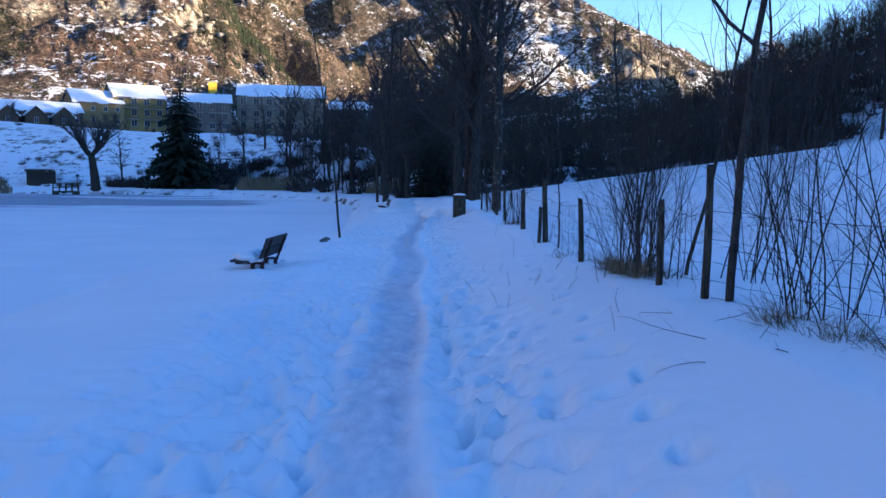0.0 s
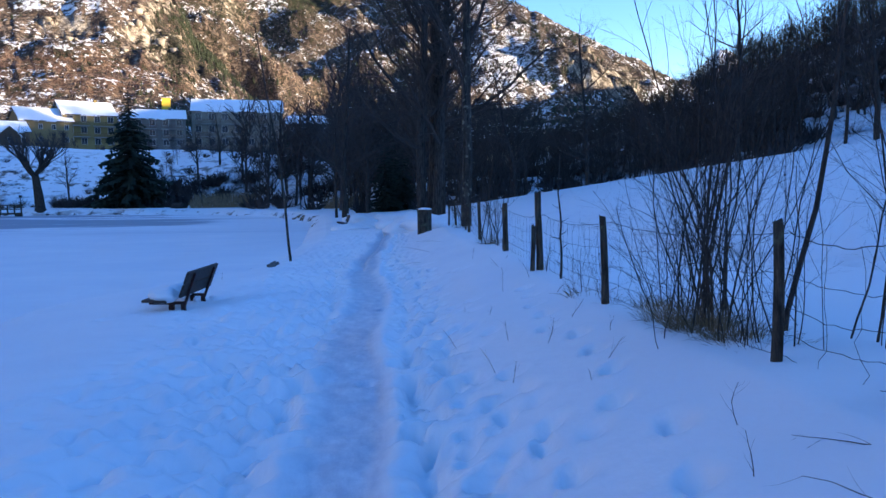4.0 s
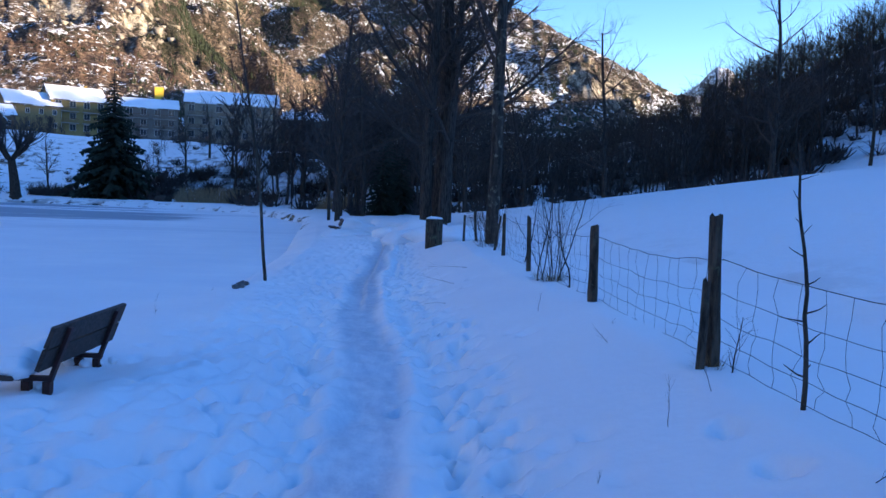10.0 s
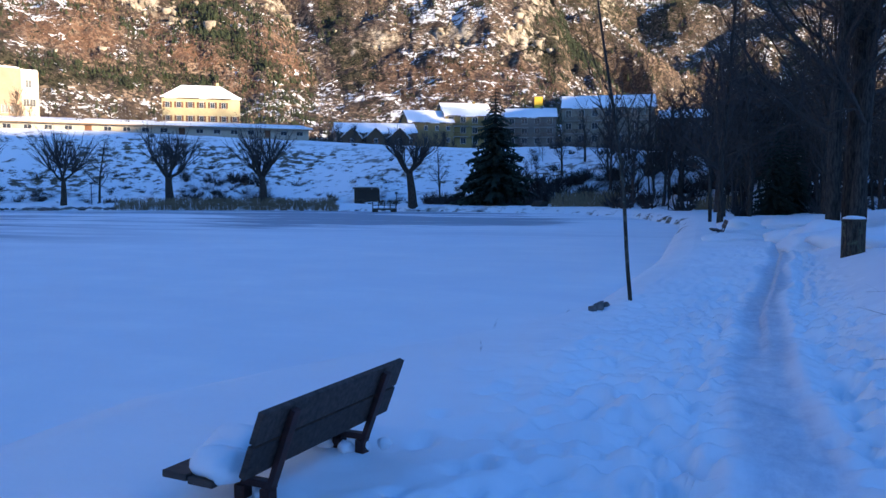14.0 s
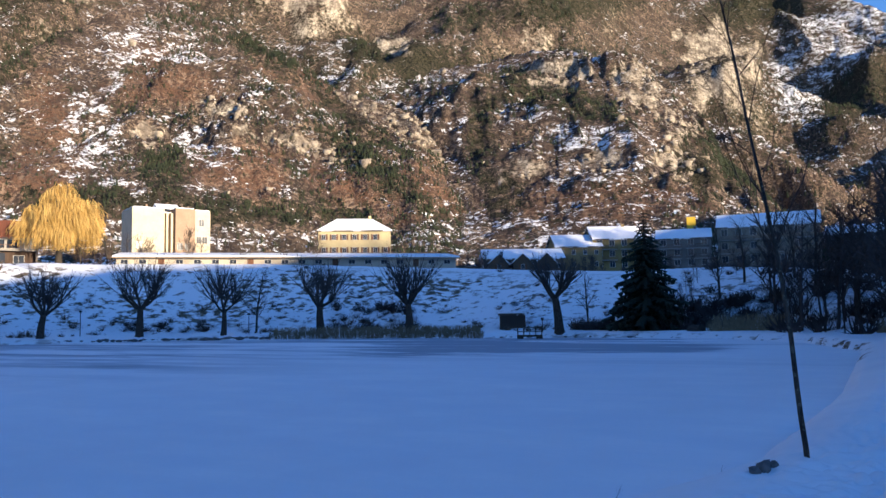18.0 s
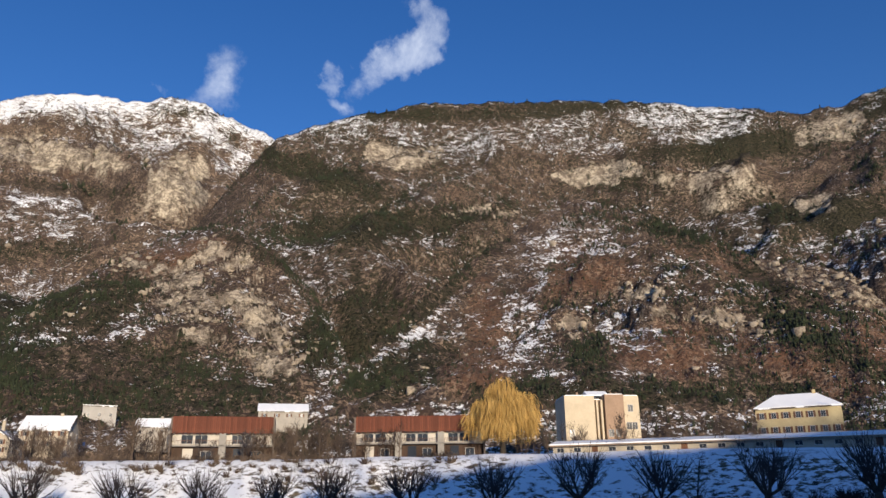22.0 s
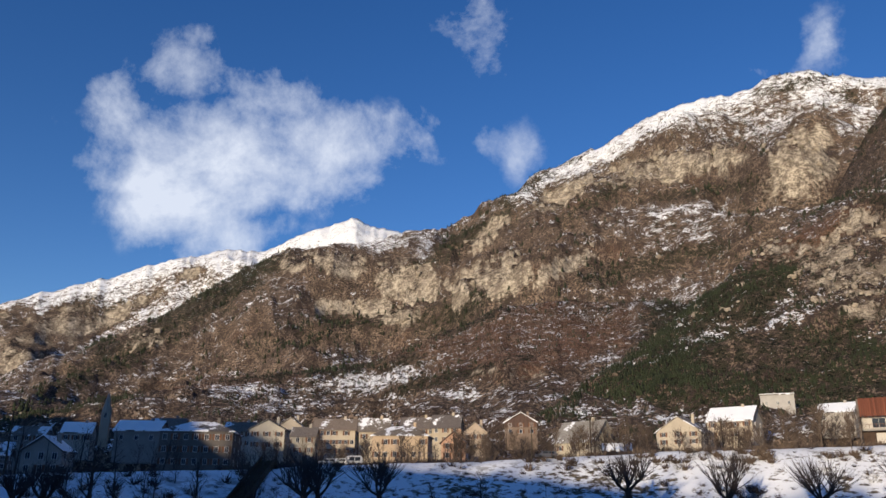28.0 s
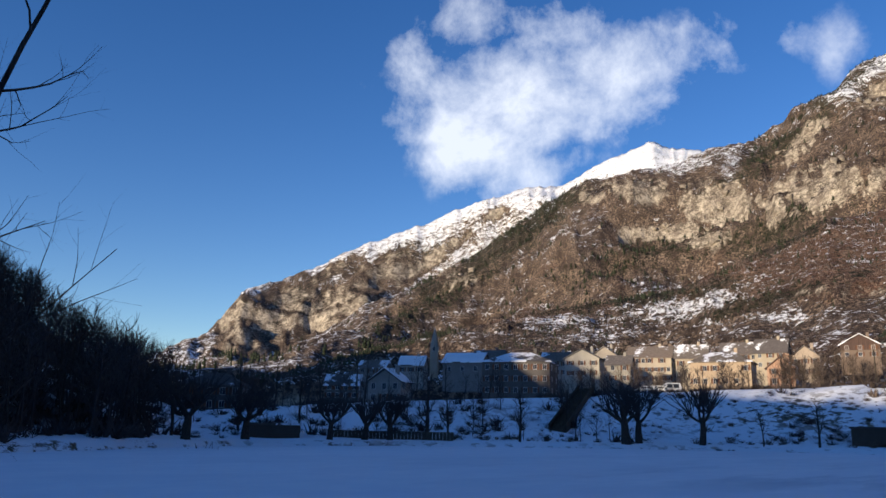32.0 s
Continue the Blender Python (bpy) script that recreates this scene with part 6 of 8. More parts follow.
def wood_template(seed, wide=1.0):
    """A light leafless tree, one metre high."""
    rnd = random.Random(seed)
    V, F = [], []
    trunk = limb(rnd, Vector((0, 0, -0.04)), Vector((rnd.gauss(0, 0.08), rnd.gauss(0, 0.08), 1)), 0.95, 0.04, 0.01, 7)
    tube(V, F, trunk, [0.016 * (1 - 0.11 * i) for i in range(8)], 4)
    for k in range(15):
        f = 1.6 + 5.2 * k / 15
        p = trunk[int(f)].lerp(trunk[int(f) + 1], f % 1)
        a = 2.4 * k + rnd.random()
        br = limb(rnd, p, Vector((math.cos(a), math.sin(a), rnd.uniform(0.5, 1.3))), rnd.uniform(0.22, 0.42) * (1.2 - 0.11 * f), 0.12, 0.08, 4)
        tube(V, F, br, [0.0075 * (0.6 + 0.4 * wide), 0.006, 0.005, 0.004, 0.002], 3, False)
        for j in range(6):
            q = br[1 + j % 4]
            tw = limb(rnd, q, (br[-1] - br[0]) + Vector((rnd.gauss(0, 0.18), rnd.gauss(0, 0.18), rnd.gauss(0.05, 0.12))), rnd.uniform(0.10, 0.2), 0.15, 0.05, 2)
            ribbon(V, F, tw, 0.0032 * wide)
            for i in range(2):
                ribbon(V, F, limb(rnd, tw[1 + i], Vector((rnd.gauss(0, 1), rnd.gauss(0, 1), rnd.gauss(0.3, 0.7))), rnd.uniform(0.05, 0.12), 0.1, 0.0, 1), 0.0024 * wide)
    return tris(V, F)




def light_wood(seed):
    rnd = random.Random(seed)
    V, F = [], []
    trunk = limb(rnd, Vector((0, 0, -0.04)), Vector((rnd.gauss(0, 0.08), rnd.gauss(0, 0.08), 1)), 0.95, 0.04, 0.01, 6)
    tube(V, F, trunk, [0.016 * (1 - 0.13 * i) for i in range(7)], 3)
    for k in range(13):
        f = 1.2 + 4.6 * k / 13
        p = trunk[int(f)].lerp(trunk[int(f) + 1], f % 1)
        a = 2.4 * k + rnd.random()
        br = limb(rnd, p, Vector((math.cos(a), math.sin(a), rnd.uniform(0.5, 1.3))), rnd.uniform(0.22, 0.42) * (1.2 - 0.12 * f), 0.12, 0.08, 3)
        ribbon(V, F, br, 0.0065)
        for j in range(6):
            ribbon(V, F, limb(rnd, br[1 + j % 3], (br[-1] - br[0]) + Vector((rnd.gauss(0, 0.2), rnd.gauss(0, 0.2), rnd.gauss(0.05, 0.14))), rnd.uniform(0.10, 0.22), 0.15, 0.05, 2), 0.0042)
    return tris(V, F)


wood_lite = [light_wood(340 + k) for k in range(7)]
wood_far = [wood_template(320 + k, 2.4) for k in range(7)]
rows, brush, bank_wood = [], [], []
rnd = random.Random(12)
for k in range(2100):
    a = rnd.uniform(-60, -9) if k < 1500 else (rnd.uniform(146, 180) if k < 1850 else rnd.uniform(-180, -60))
    r = rnd.uniform(78, 215) ** 1.0
    x, y = polar(a, r)
    if -33 > a > -42 and r < 104 or (x > 3 and y < 60 + 0.1 * x and r < 84):
        continue
    if lake_distance(np.array([x]), np.array([y]))[0] < 3:
        continue
    h = rnd.uniform(7, 12.5) * float(np.interp(a, [-40, -28, -20, -10], [1, 0.85, 0.58, 0.5])) if a < 0 else rnd.uniform(7, 12)
    if a > -12 and a < 0:
        continue
    rows.append((x, y, gz(x, y), h, 1.0, rnd.uniform(0, 6.3), rnd.randrange(7)))
    if k % 3 < 2:
        for j in range(2 if r < 130 else 1):
            xx, yy = x + rnd.gauss(0, 3), y + rnd.gauss(0, 3)
            brush.append((xx, yy, gz(xx, yy), rnd.uniform(1.6, 3.4) * (1 if a > 0 or a < -26 else 0.65), rnd.uniform(0.8, 1.3), rnd.uniform(0, 6.3), rnd.randrange(5)))
for k in range(150):
    a, r = rnd.uniform(-14, 9), rnd.uniform(60, 112)
    x, y = polar(a, r)
    if lake_distance(np.array([x]), np.array([y]))[0] < 2.0 or abs(x - float(path_x(y))) < 2.2 and y < 82:
        continue
    if a > 1.5 and k % 3:
        continue
    rows.append((x, y, gz(x, y), rnd.uniform(6, 10.5) if a < 1.5 else rnd.uniform(4, 7.5), 1.0, rnd.uniform(0, 6.3), rnd.randrange(7)))
    for j in range(2):
        xx, yy = x + rnd.gauss(0, 2), y + rnd.gauss(0, 2)
        if lake_distance(np.array([xx]), np.array([yy]))[0] > 1 and abs(xx - float(path_x(yy))) > 1.8:
            brush.append((xx, yy, gz(xx, yy), rnd.uniform(1.2, 2.6), rnd.uniform(0.8, 1.3), rnd.uniform(0, 6.3), rnd.randrange(5)))
for k in range(90):
    a, r = rnd.uniform(-2, 15.5), rnd.uniform(112, 175)
    x, y = polar(a, r)
    if lake_distance(np.array([x]), np.array([y]))[0] < 6:
        continue
    bank_wood.append((x, y, gz(x, y), rnd.uniform(2.0, 3.6) if a > 5.5 else rnd.uniform(4, 7), 1.0, rnd.uniform(0, 6.3), rnd.randrange(7)))
    for j in range(2):
        xx, yy = x + rnd.gauss(0, 4), y + rnd.gauss(0, 4)
        if lake_distance(np.array([xx]), np.array([yy]))[0] > 3:
            brush.append((xx, yy, gz(xx, yy), rnd.uniform(0.8, 2.0), rnd.uniform(0.8, 1.3), rnd.uniform(0, 6.3), rnd.randrange(5)))
for k in range(26):
    a, r = rnd.uniform(16, 30), rnd.uniform(178, 200)
    x, y = polar(a, r)
    bank_wood.append((x, y, gz(x, y), rnd.uniform(3.5, 6), 1.0, rnd.uniform(0, 6.3), rnd.randrange(7)))
for k in range(34):
    a, r = (rnd.uniform(-5, 2), rnd.uniform(70, 112)) if k < 26 else (rnd.uniform(2, 9), rnd.uniform(90, 112))
    x, y = polar(a, r)
    if lake_distance(np.array([x]), np.array([y]))[0] < 2.5 or abs(x - float(path_x(y))) < 2.4 and y < 90:
        continue
    bank_wood.append((x, y, gz(x, y), rnd.uniform(10, 15), 1.0, rnd.uniform(0, 6.3), rnd.randrange(7)))
# leafless copses between and behind the houses
town, hedge, shade = [], [], []
for k in range(210):
    a, r = rnd.uniform(66, 118), rnd.uniform(172, 250)
    x, y = polar(a, r)
    town.append((x, y, gz(x, y), rnd.uniform(4.5, 8.5), 1.0, rnd.uniform(0, 6.3), rnd.randrange(7)))
    for j in range(3):
        xx, yy = x + rnd.gauss(0, 4), y + rnd.gauss(0, 4)
        hedge.append((xx, yy, gz(xx, yy), rnd.uniform(1.0, 2.4), rnd.uniform(0.8, 1.3), rnd.uniform(0, 6.3), rnd.randrange(5)))
for k in range(420):
    a, r = (rnd.uniform(116, 152), rnd.uniform(124, 190)) if k < 90 else (rnd.uniform(147, 163), rnd.uniform(84, 200))
    if r < np.interp(a, [q for q, _ in SHORE], [q for _, q in SHORE]) + 5:
        continue
    x, y = polar(a, r)
    shade.append((x, y, gz(x, y), rnd.uniform(3.5, 7.5) if k < 90 else rnd.uniform(7, 11), 1.0, rnd.uniform(0, 6.3), rnd.randrange(7)))
    for j in range(2 if k < 90 else 4):
        xx, yy = x + rnd.gauss(0, 5), y + rnd.gauss(0, 5)
        if lake_distance(np.array([xx]), np.array([yy]))[0] > 2:
            brush.append((xx, yy, gz(xx, yy), rnd.uniform(0.8, 2.2), rnd.uniform(0.8, 1.3), rnd.uniform(0, 6.3), rnd.randrange(5)))
for k in range(45):
    a, r = rnd.uniform(66, 118), rnd.uniform(166, 190)
    x, y = polar(a, r)
    bank_wood.append((x, y, gz(x, y), rnd.uniform(3.5, 6.5), 1.0, rnd.uniform(0, 6.3), rnd.randrange(7)))
for k in range(900):
    a, r = rnd.uniform(60, 121), rnd.uniform(160, 184) + 3 * math.sin(k)
    if vnoise(np.array([a / 1.3]), np.array([r / 9.0]), 79)[0] < 0.42:
        continue
    x, y = polar(a, r)
    hedge.append((x, y, gz(x, y), rnd.uniform(0.6, 2.3), rnd.uniform(0.7, 1.2), rnd.uniform(0, 6.3), rnd.randrange(5)))
for k in range(130):
    a, r = rnd.choice((rnd.uniform(64, 74), rnd.uniform(79, 88), rnd.uniform(92, 105), rnd.uniform(40, 56))), rnd.uniform(168, 200)
    x, y = polar(a, r)
    town.append((x, y, gz(x, y), rnd.uniform(4, 8), 1.0, rnd.uniform(0, 6.3), rnd.randrange(7)))
scatter("bank_copse", wood_far, bank_wood, TWIG_FAR, "grey-brown leafless trees along the top of the bank", "wood")
scatter("shaded_copse", wood_lite, shade, TWIG_FAR, "dark leafless trees on the shaded end of the bank", "wood")
scatter("village_copse", wood_far, town, TWIG_WARM, "brown leafless trees between the village houses", "wood")
scatter("village_hedge", balls_lite, hedge, TWIG_WARM, "brown leafless shrubs between the village houses", "shrubs")
scatter("hillside_wood", wood_lite, rows, BARK, "dark leafless wood covering the shaded hillside", "wood")
scatter("undergrowth", balls_lite, brush, TWIG_FAR, "dark leafless undergrowth in the hillside wood", "shrubs")

# pines and scrub on the mountainside
con = [conifer_template(k, 2, 5) for k in range(5)]
clump = [clump_template(k, 4) for k in range(5)]
rngm = np.random.default_rng(3)


def sow(field, count, seed, top):
    """Random points of a slope: x, y, z, height share, bearing, its cover maps."""
    X, Y, Z, UG, A, maps = field
    i, j = rngm.integers(4, int(X.shape[0] * top), count), rngm.integers(0, X.shape[1] - 1, count)
    f, g = rngm.random(count), rngm.random(count)
    blend = [a[i, j] * (1 - f) * (1 - g) + a[i + 1, j] * f * (1 - g) + a[i, j + 1] * (1 - f) * g + a[i + 1, j + 1] * f * g for a in (X, Y, Z)]
    return (*blend, UG[i, j], A[i, j], {k: m[i, j] for k, m in maps.items()})


def rows_of(pts, idx, lo, hi, sink, kinds):
    n = len(idx)
    away = np.clip(np.hypot(pts[0][idx] - CX, pts[1][idx] - CY) / 560, 0.55, 1.3)
    return np.stack([pts[0][idx], pts[1][idx], pts[2][idx] - sink, rngm.uniform(lo, hi, n) * away, rngm.uniform(0.8, 1.15, n), rngm.uniform(0, 6.3, n), rngm.integers(0, kinds, n)], -1)


def plant(name, field, count, seed, top, cell, h, mat, label, kinds, category="wood", of="pine", base=0.12):
    """Trees or scrub sown over a slope by its cover maps and by drifts of noise."""
    pts = sow(field, count, seed, top)
    mask = fbm(pts[0] / cell, pts[1] / cell, 4, seed)
    zero = np.zeros(count)
    got = {k: pts[5].get(k, zero) for k in ("pine", "cliff", "snow", "red")}
    if of == "pine":
        dens = base * np.clip(0.4 + 2.0 * mask, 0, 1) + 0.75 * got["pine"] * np.clip(0.55 + 1.6 * mask, 0, 1)
        dens = dens * (1 - 0.85 * got["cliff"]) * (1 - 0.6 * got["red"]) * (1 - 0.45 * got["snow"])
    else:
        dens = base * np.clip(0.5 - 1.2 * mask, 0, 1) * (1 - got["pine"]) * (1 - 0.6 * got["cliff"]) + 0.5 * got["red"]
    idx = np.nonzero((rngm.random(count) < dens) & (pts[2] > 12) & (pts[4] > -28))[0]
    scatter(name, kinds, rows_of(pts, idx, h[0], h[1], 0.1 * h[0], len(kinds)), mat, label, category)


def crag_template(seed):
    """An angular outcrop, one metre across."""
    rnd = random.Random(seed)
    bm = bmesh.new()
    for k in range(15):
        w, q = rnd.uniform(0, 6.28), rnd.uniform(0.25, 0.55)
        bm.verts.new((math.cos(w) * q, math.sin(w) * q, rnd.choice((-0.4, 0.1, 0.3, 0.42)) * rnd.uniform(0.5, 1.1)))
    hull = bmesh.ops.convex_hull(bm, input=bm.verts)
    bmesh.ops.delete(bm, geom=list({e for e in hull["geom_interior"] + hull["geom_unused"] if isinstance(e, bmesh.types.BMVert)}), context="VERTS")
    bm.verts.index_update()
    bmesh.ops.triangulate(bm, faces=bm.faces)
    out = np.array([v.co[:] for v in bm.verts]), np.array([[v.index for v in f.verts] for f in bm.faces])
    bm.free()
    return out


crags = [crag_template(k) for k in range(7)]


def outcrops(field, count, seed, lo, hi, base):
    pts = sow(field, count, seed, 0.80)
    mask = fbm(pts[0] / 60, pts[1] / 60, 3, seed)
    idx = np.nonzero((rngm.random(count) < base * np.clip(mask * 2.5, 0, 1) + 0.9 * pts[5]["cliff"]) & (pts[2] > 20) & (pts[4] > -28))[0]
    rows = rows_of(pts, idx, lo, hi, 0.0, len(crags))
    rows[:, 3] = lo + (hi - lo) * rngm.random(len(idx)) ** 2.5
    rows[:, 4] = rngm.uniform(0.6, 1.5, len(idx))
    rows[:, 2] -= rows[:, 3] * 0.1
    scatter("rock_outcrops", crags, rows, CRAG, "pale weathered crags standing out of the mountainside", "rocks")


for field, n_r, lo, hi, base in ((UP, 5000, 2.5, 9, 0.03), (RS, 2000, 1.5, 5.5, 0.04), (DS, 3600, 1.6, 6, 0.04), (RH, 3200, 1.6, 6, 0.08), (BK, 6000, 4, 15, 0.04)):
    outcrops(field, n_r, 85, lo, hi, base)
PINE_TEXT = "scattered dark green pines on the mountainside"
SCRUB_TEXT = "leafless red-brown oak scrub on the mountainside"
for field, n_p, n_s, seed in ((UP, 150000, 26000, 71), (RS, 34000, 10000, 72), (DS, 60000, 20000, 73), (RH, 36000, 12000, 74), (BH, 16000, 14000, 76)):
    plant("pine_wood", field, n_p, seed, 0.80, 45, (1.8, 4.6), PINES, PINE_TEXT, con, base=0.26)
    plant("oak_scrub", field, n_s, seed + 20, 0.78, 40, (0.8, 2.0), SCRUB, SCRUB_TEXT, clump, "shrubs", "scrub", 0.45)
plant("high_pine_wood", BK, 34000, 75, 0.80, 110, (4.0, 8.0), PINES, "dark pines dotted over the high mountain", con, base=0.14)

# ---- buildings ----
SHUTTER = wall_mat((0.16, 0.075, 0.04), "boards")
WHITE_FRAME = wall_mat((0.55, 0.53, 0.50))
CONCRETE = wall_mat((0.30, 0.28, 0.25))
_win = {}


def window_mesh(kind, w, h):
    """Shared meshes of a frame with reveal and a pane."""
    key = (kind, round(w, 2), round(h, 2))
    if key not in _win:
        bm = bmesh.new()
        t = 0.07
        for a in ((-w / 2 - t, -w / 2, -t, h + t), (w / 2, w / 2 + t, -t, h + t), (-w / 2, w / 2, h, h + t), (-w / 2, w / 2, -t, 0), (-0.025, 0.025, 0, h)):
            box_bm(a[0], a[1], -0.05, 0.06, a[2], a[3], bm=bm)
        fr = bpy.data.meshes.new("frame")
        bm.to_mesh(fr)
        bm.free()
        fr.materials.append(WHITE_FRAME)
        bm = box_bm(-w / 2, w / 2, 0.0, 0.02, 0, h)
        pa = bpy.data.meshes.new("pane")
        bm.to_mesh(pa)
        bm.free()
        pa.materials.append(GLASS_DARK)
        bm = box_bm(-0.24, 0.24, -0.06, 0.0, -0.05, h + 0.05)
        sh = bpy.data.meshes.new("shutter")
        bm.to_mesh(sh)
        bm.free()
        sh.materials.append(SHUTTER)
        _win[key] = (fr, pa, sh)
    return _win[key]


def add_window(ob, x, y, z, turn, w, h, shutters=False):
    fr, pa, sh = window_mesh("w", w, h)
    win = part_me("window", fr, None, ob)
    win.matrix_basis = pose(x, y, z, 0, 0, turn)
    part_me("pane", pa, None, win)
    if shutters:
        for s in (-1, 1):
            q = part_me("shutter", sh, None, win)
            q.matrix_basis = pose(s * (w / 2 + 0.32), 0, 0)
    return win


def gable_bm(w, d, h, rh, ridge, over, thick=0.22, lift=0.0):
    """Two roof slabs with eaves, the ridge along x or y."""
    bm = bmesh.new()
    a, b = (w, d) if ridge == "x" else (d, w)
    run = b / 2 + over
    drop = rh * over / (b / 2)
    for s in (-1, 1):
        pts = [(-a / 2 - over, s * run, h - drop), (a / 2 + over, s * run, h - drop), (a / 2 + over, 0, h + rh), (-a / 2 - over, 0, h + rh)]
        lo = [bm.verts.new((x, y, z + lift) if ridge == "x" else (y, x, z + lift)) for x, y, z in pts]
        up = [bm.verts.new((x, y, z + lift + thick) if ridge == "x" else (y, x, z + lift + thick)) for x, y, z in pts]
        bm.faces.new(lo[::-1])
        bm.faces.new(up)
        for k in range(4):
            bm.faces.new((lo[k], lo[(k + 1) % 4], up[(k + 1) % 4], up[k]))
    bmesh.ops.recalc_face_normals(bm, faces=bm.faces)
    return bm


def hip_bm(w, d, h, rh, over, lift=0.0):
    bm = bmesh.new()
    x, y, q = w / 2 + over, d / 2 + over, max(w / 2 - d / 2 * 0.8, 0.3)
    e = [bm.verts.new(p) for p in ((-x, -y, h + lift), (x, -y, h + lift), (x, y, h + lift), (-x, y, h + lift))]
    u = [bm.verts.new((p.co.x, p.co.y, h + lift + 0.18)) for p in e]
    r = [bm.verts.new((-q, 0, h + rh + lift)), bm.verts.new((q, 0, h + rh + lift))]
    bm.faces.new(e[::-1])
    for k in range(4):
        bm.faces.new((e[k], e[(k + 1) % 4], u[(k + 1) % 4], u[k]))
    bm.faces.new((u[0], u[1], r[1], r[0]))
    bm.faces.new((u[2], u[3], r[0], r[1]))
    bm.faces.new((u[1], u[2], r[1]))
    bm.faces.new((u[3], u[0], r[0]))
    return bm


def walls_bm(w, d, h, rh=0.0, ridge=None, foot=4.0):
    """Walls with gable ends, carried down into the ground."""
    bm = bmesh.new()
    x, y = w / 2, d / 2
    low = [bm.verts.new(p) for p in ((-x, -y, -foot), (x, -y, -foot), (x, y, -foot), (-x, y, -foot))]
    top = [bm.verts.new((v.co.x, v.co.y, h)) for v in low]
    bm.faces.new(low[::-1])
    if ridge == "x":
        a, b = bm.verts.new((-x, 0, h + rh)), bm.verts.new((x, 0, h + rh))
        bm.faces.new((low[0], low[1], top[1], top[0]))
        bm.faces.new((low[2], low[3], top[3], top[2]))
        bm.faces.new((low[1], low[2], top[2], b, top[1]))
        bm.faces.new((low[3], low[0], top[0], a, top[3]))
        bm.faces.new((top[0], top[1], b, a))
        bm.faces.new((top[2], top[3], a, b))
    elif ridge == "y":
        a, b = bm.verts.new((0, -y, h + rh)), bm.verts.new((0, y, h + rh))
        bm.faces.new((low[0], low[1], top[1], a, top[0]))
        bm.faces.new((low[2], low[3], top[3], b, top[2]))
        bm.faces.new((low[1], low[2], top[2], top[1]))
        bm.faces.new((low[3], low[0], top[0], top[3]))
        bm.faces.new((top[1], top[2], b, a))
        bm.faces.new((top[3], top[0], a, b))
    else:
        for k in range(4):
            bm.faces.new((low[k], low[(k + 1) % 4], top[(k + 1) % 4], top[k]))
        bm.faces.new(top)
    return bm


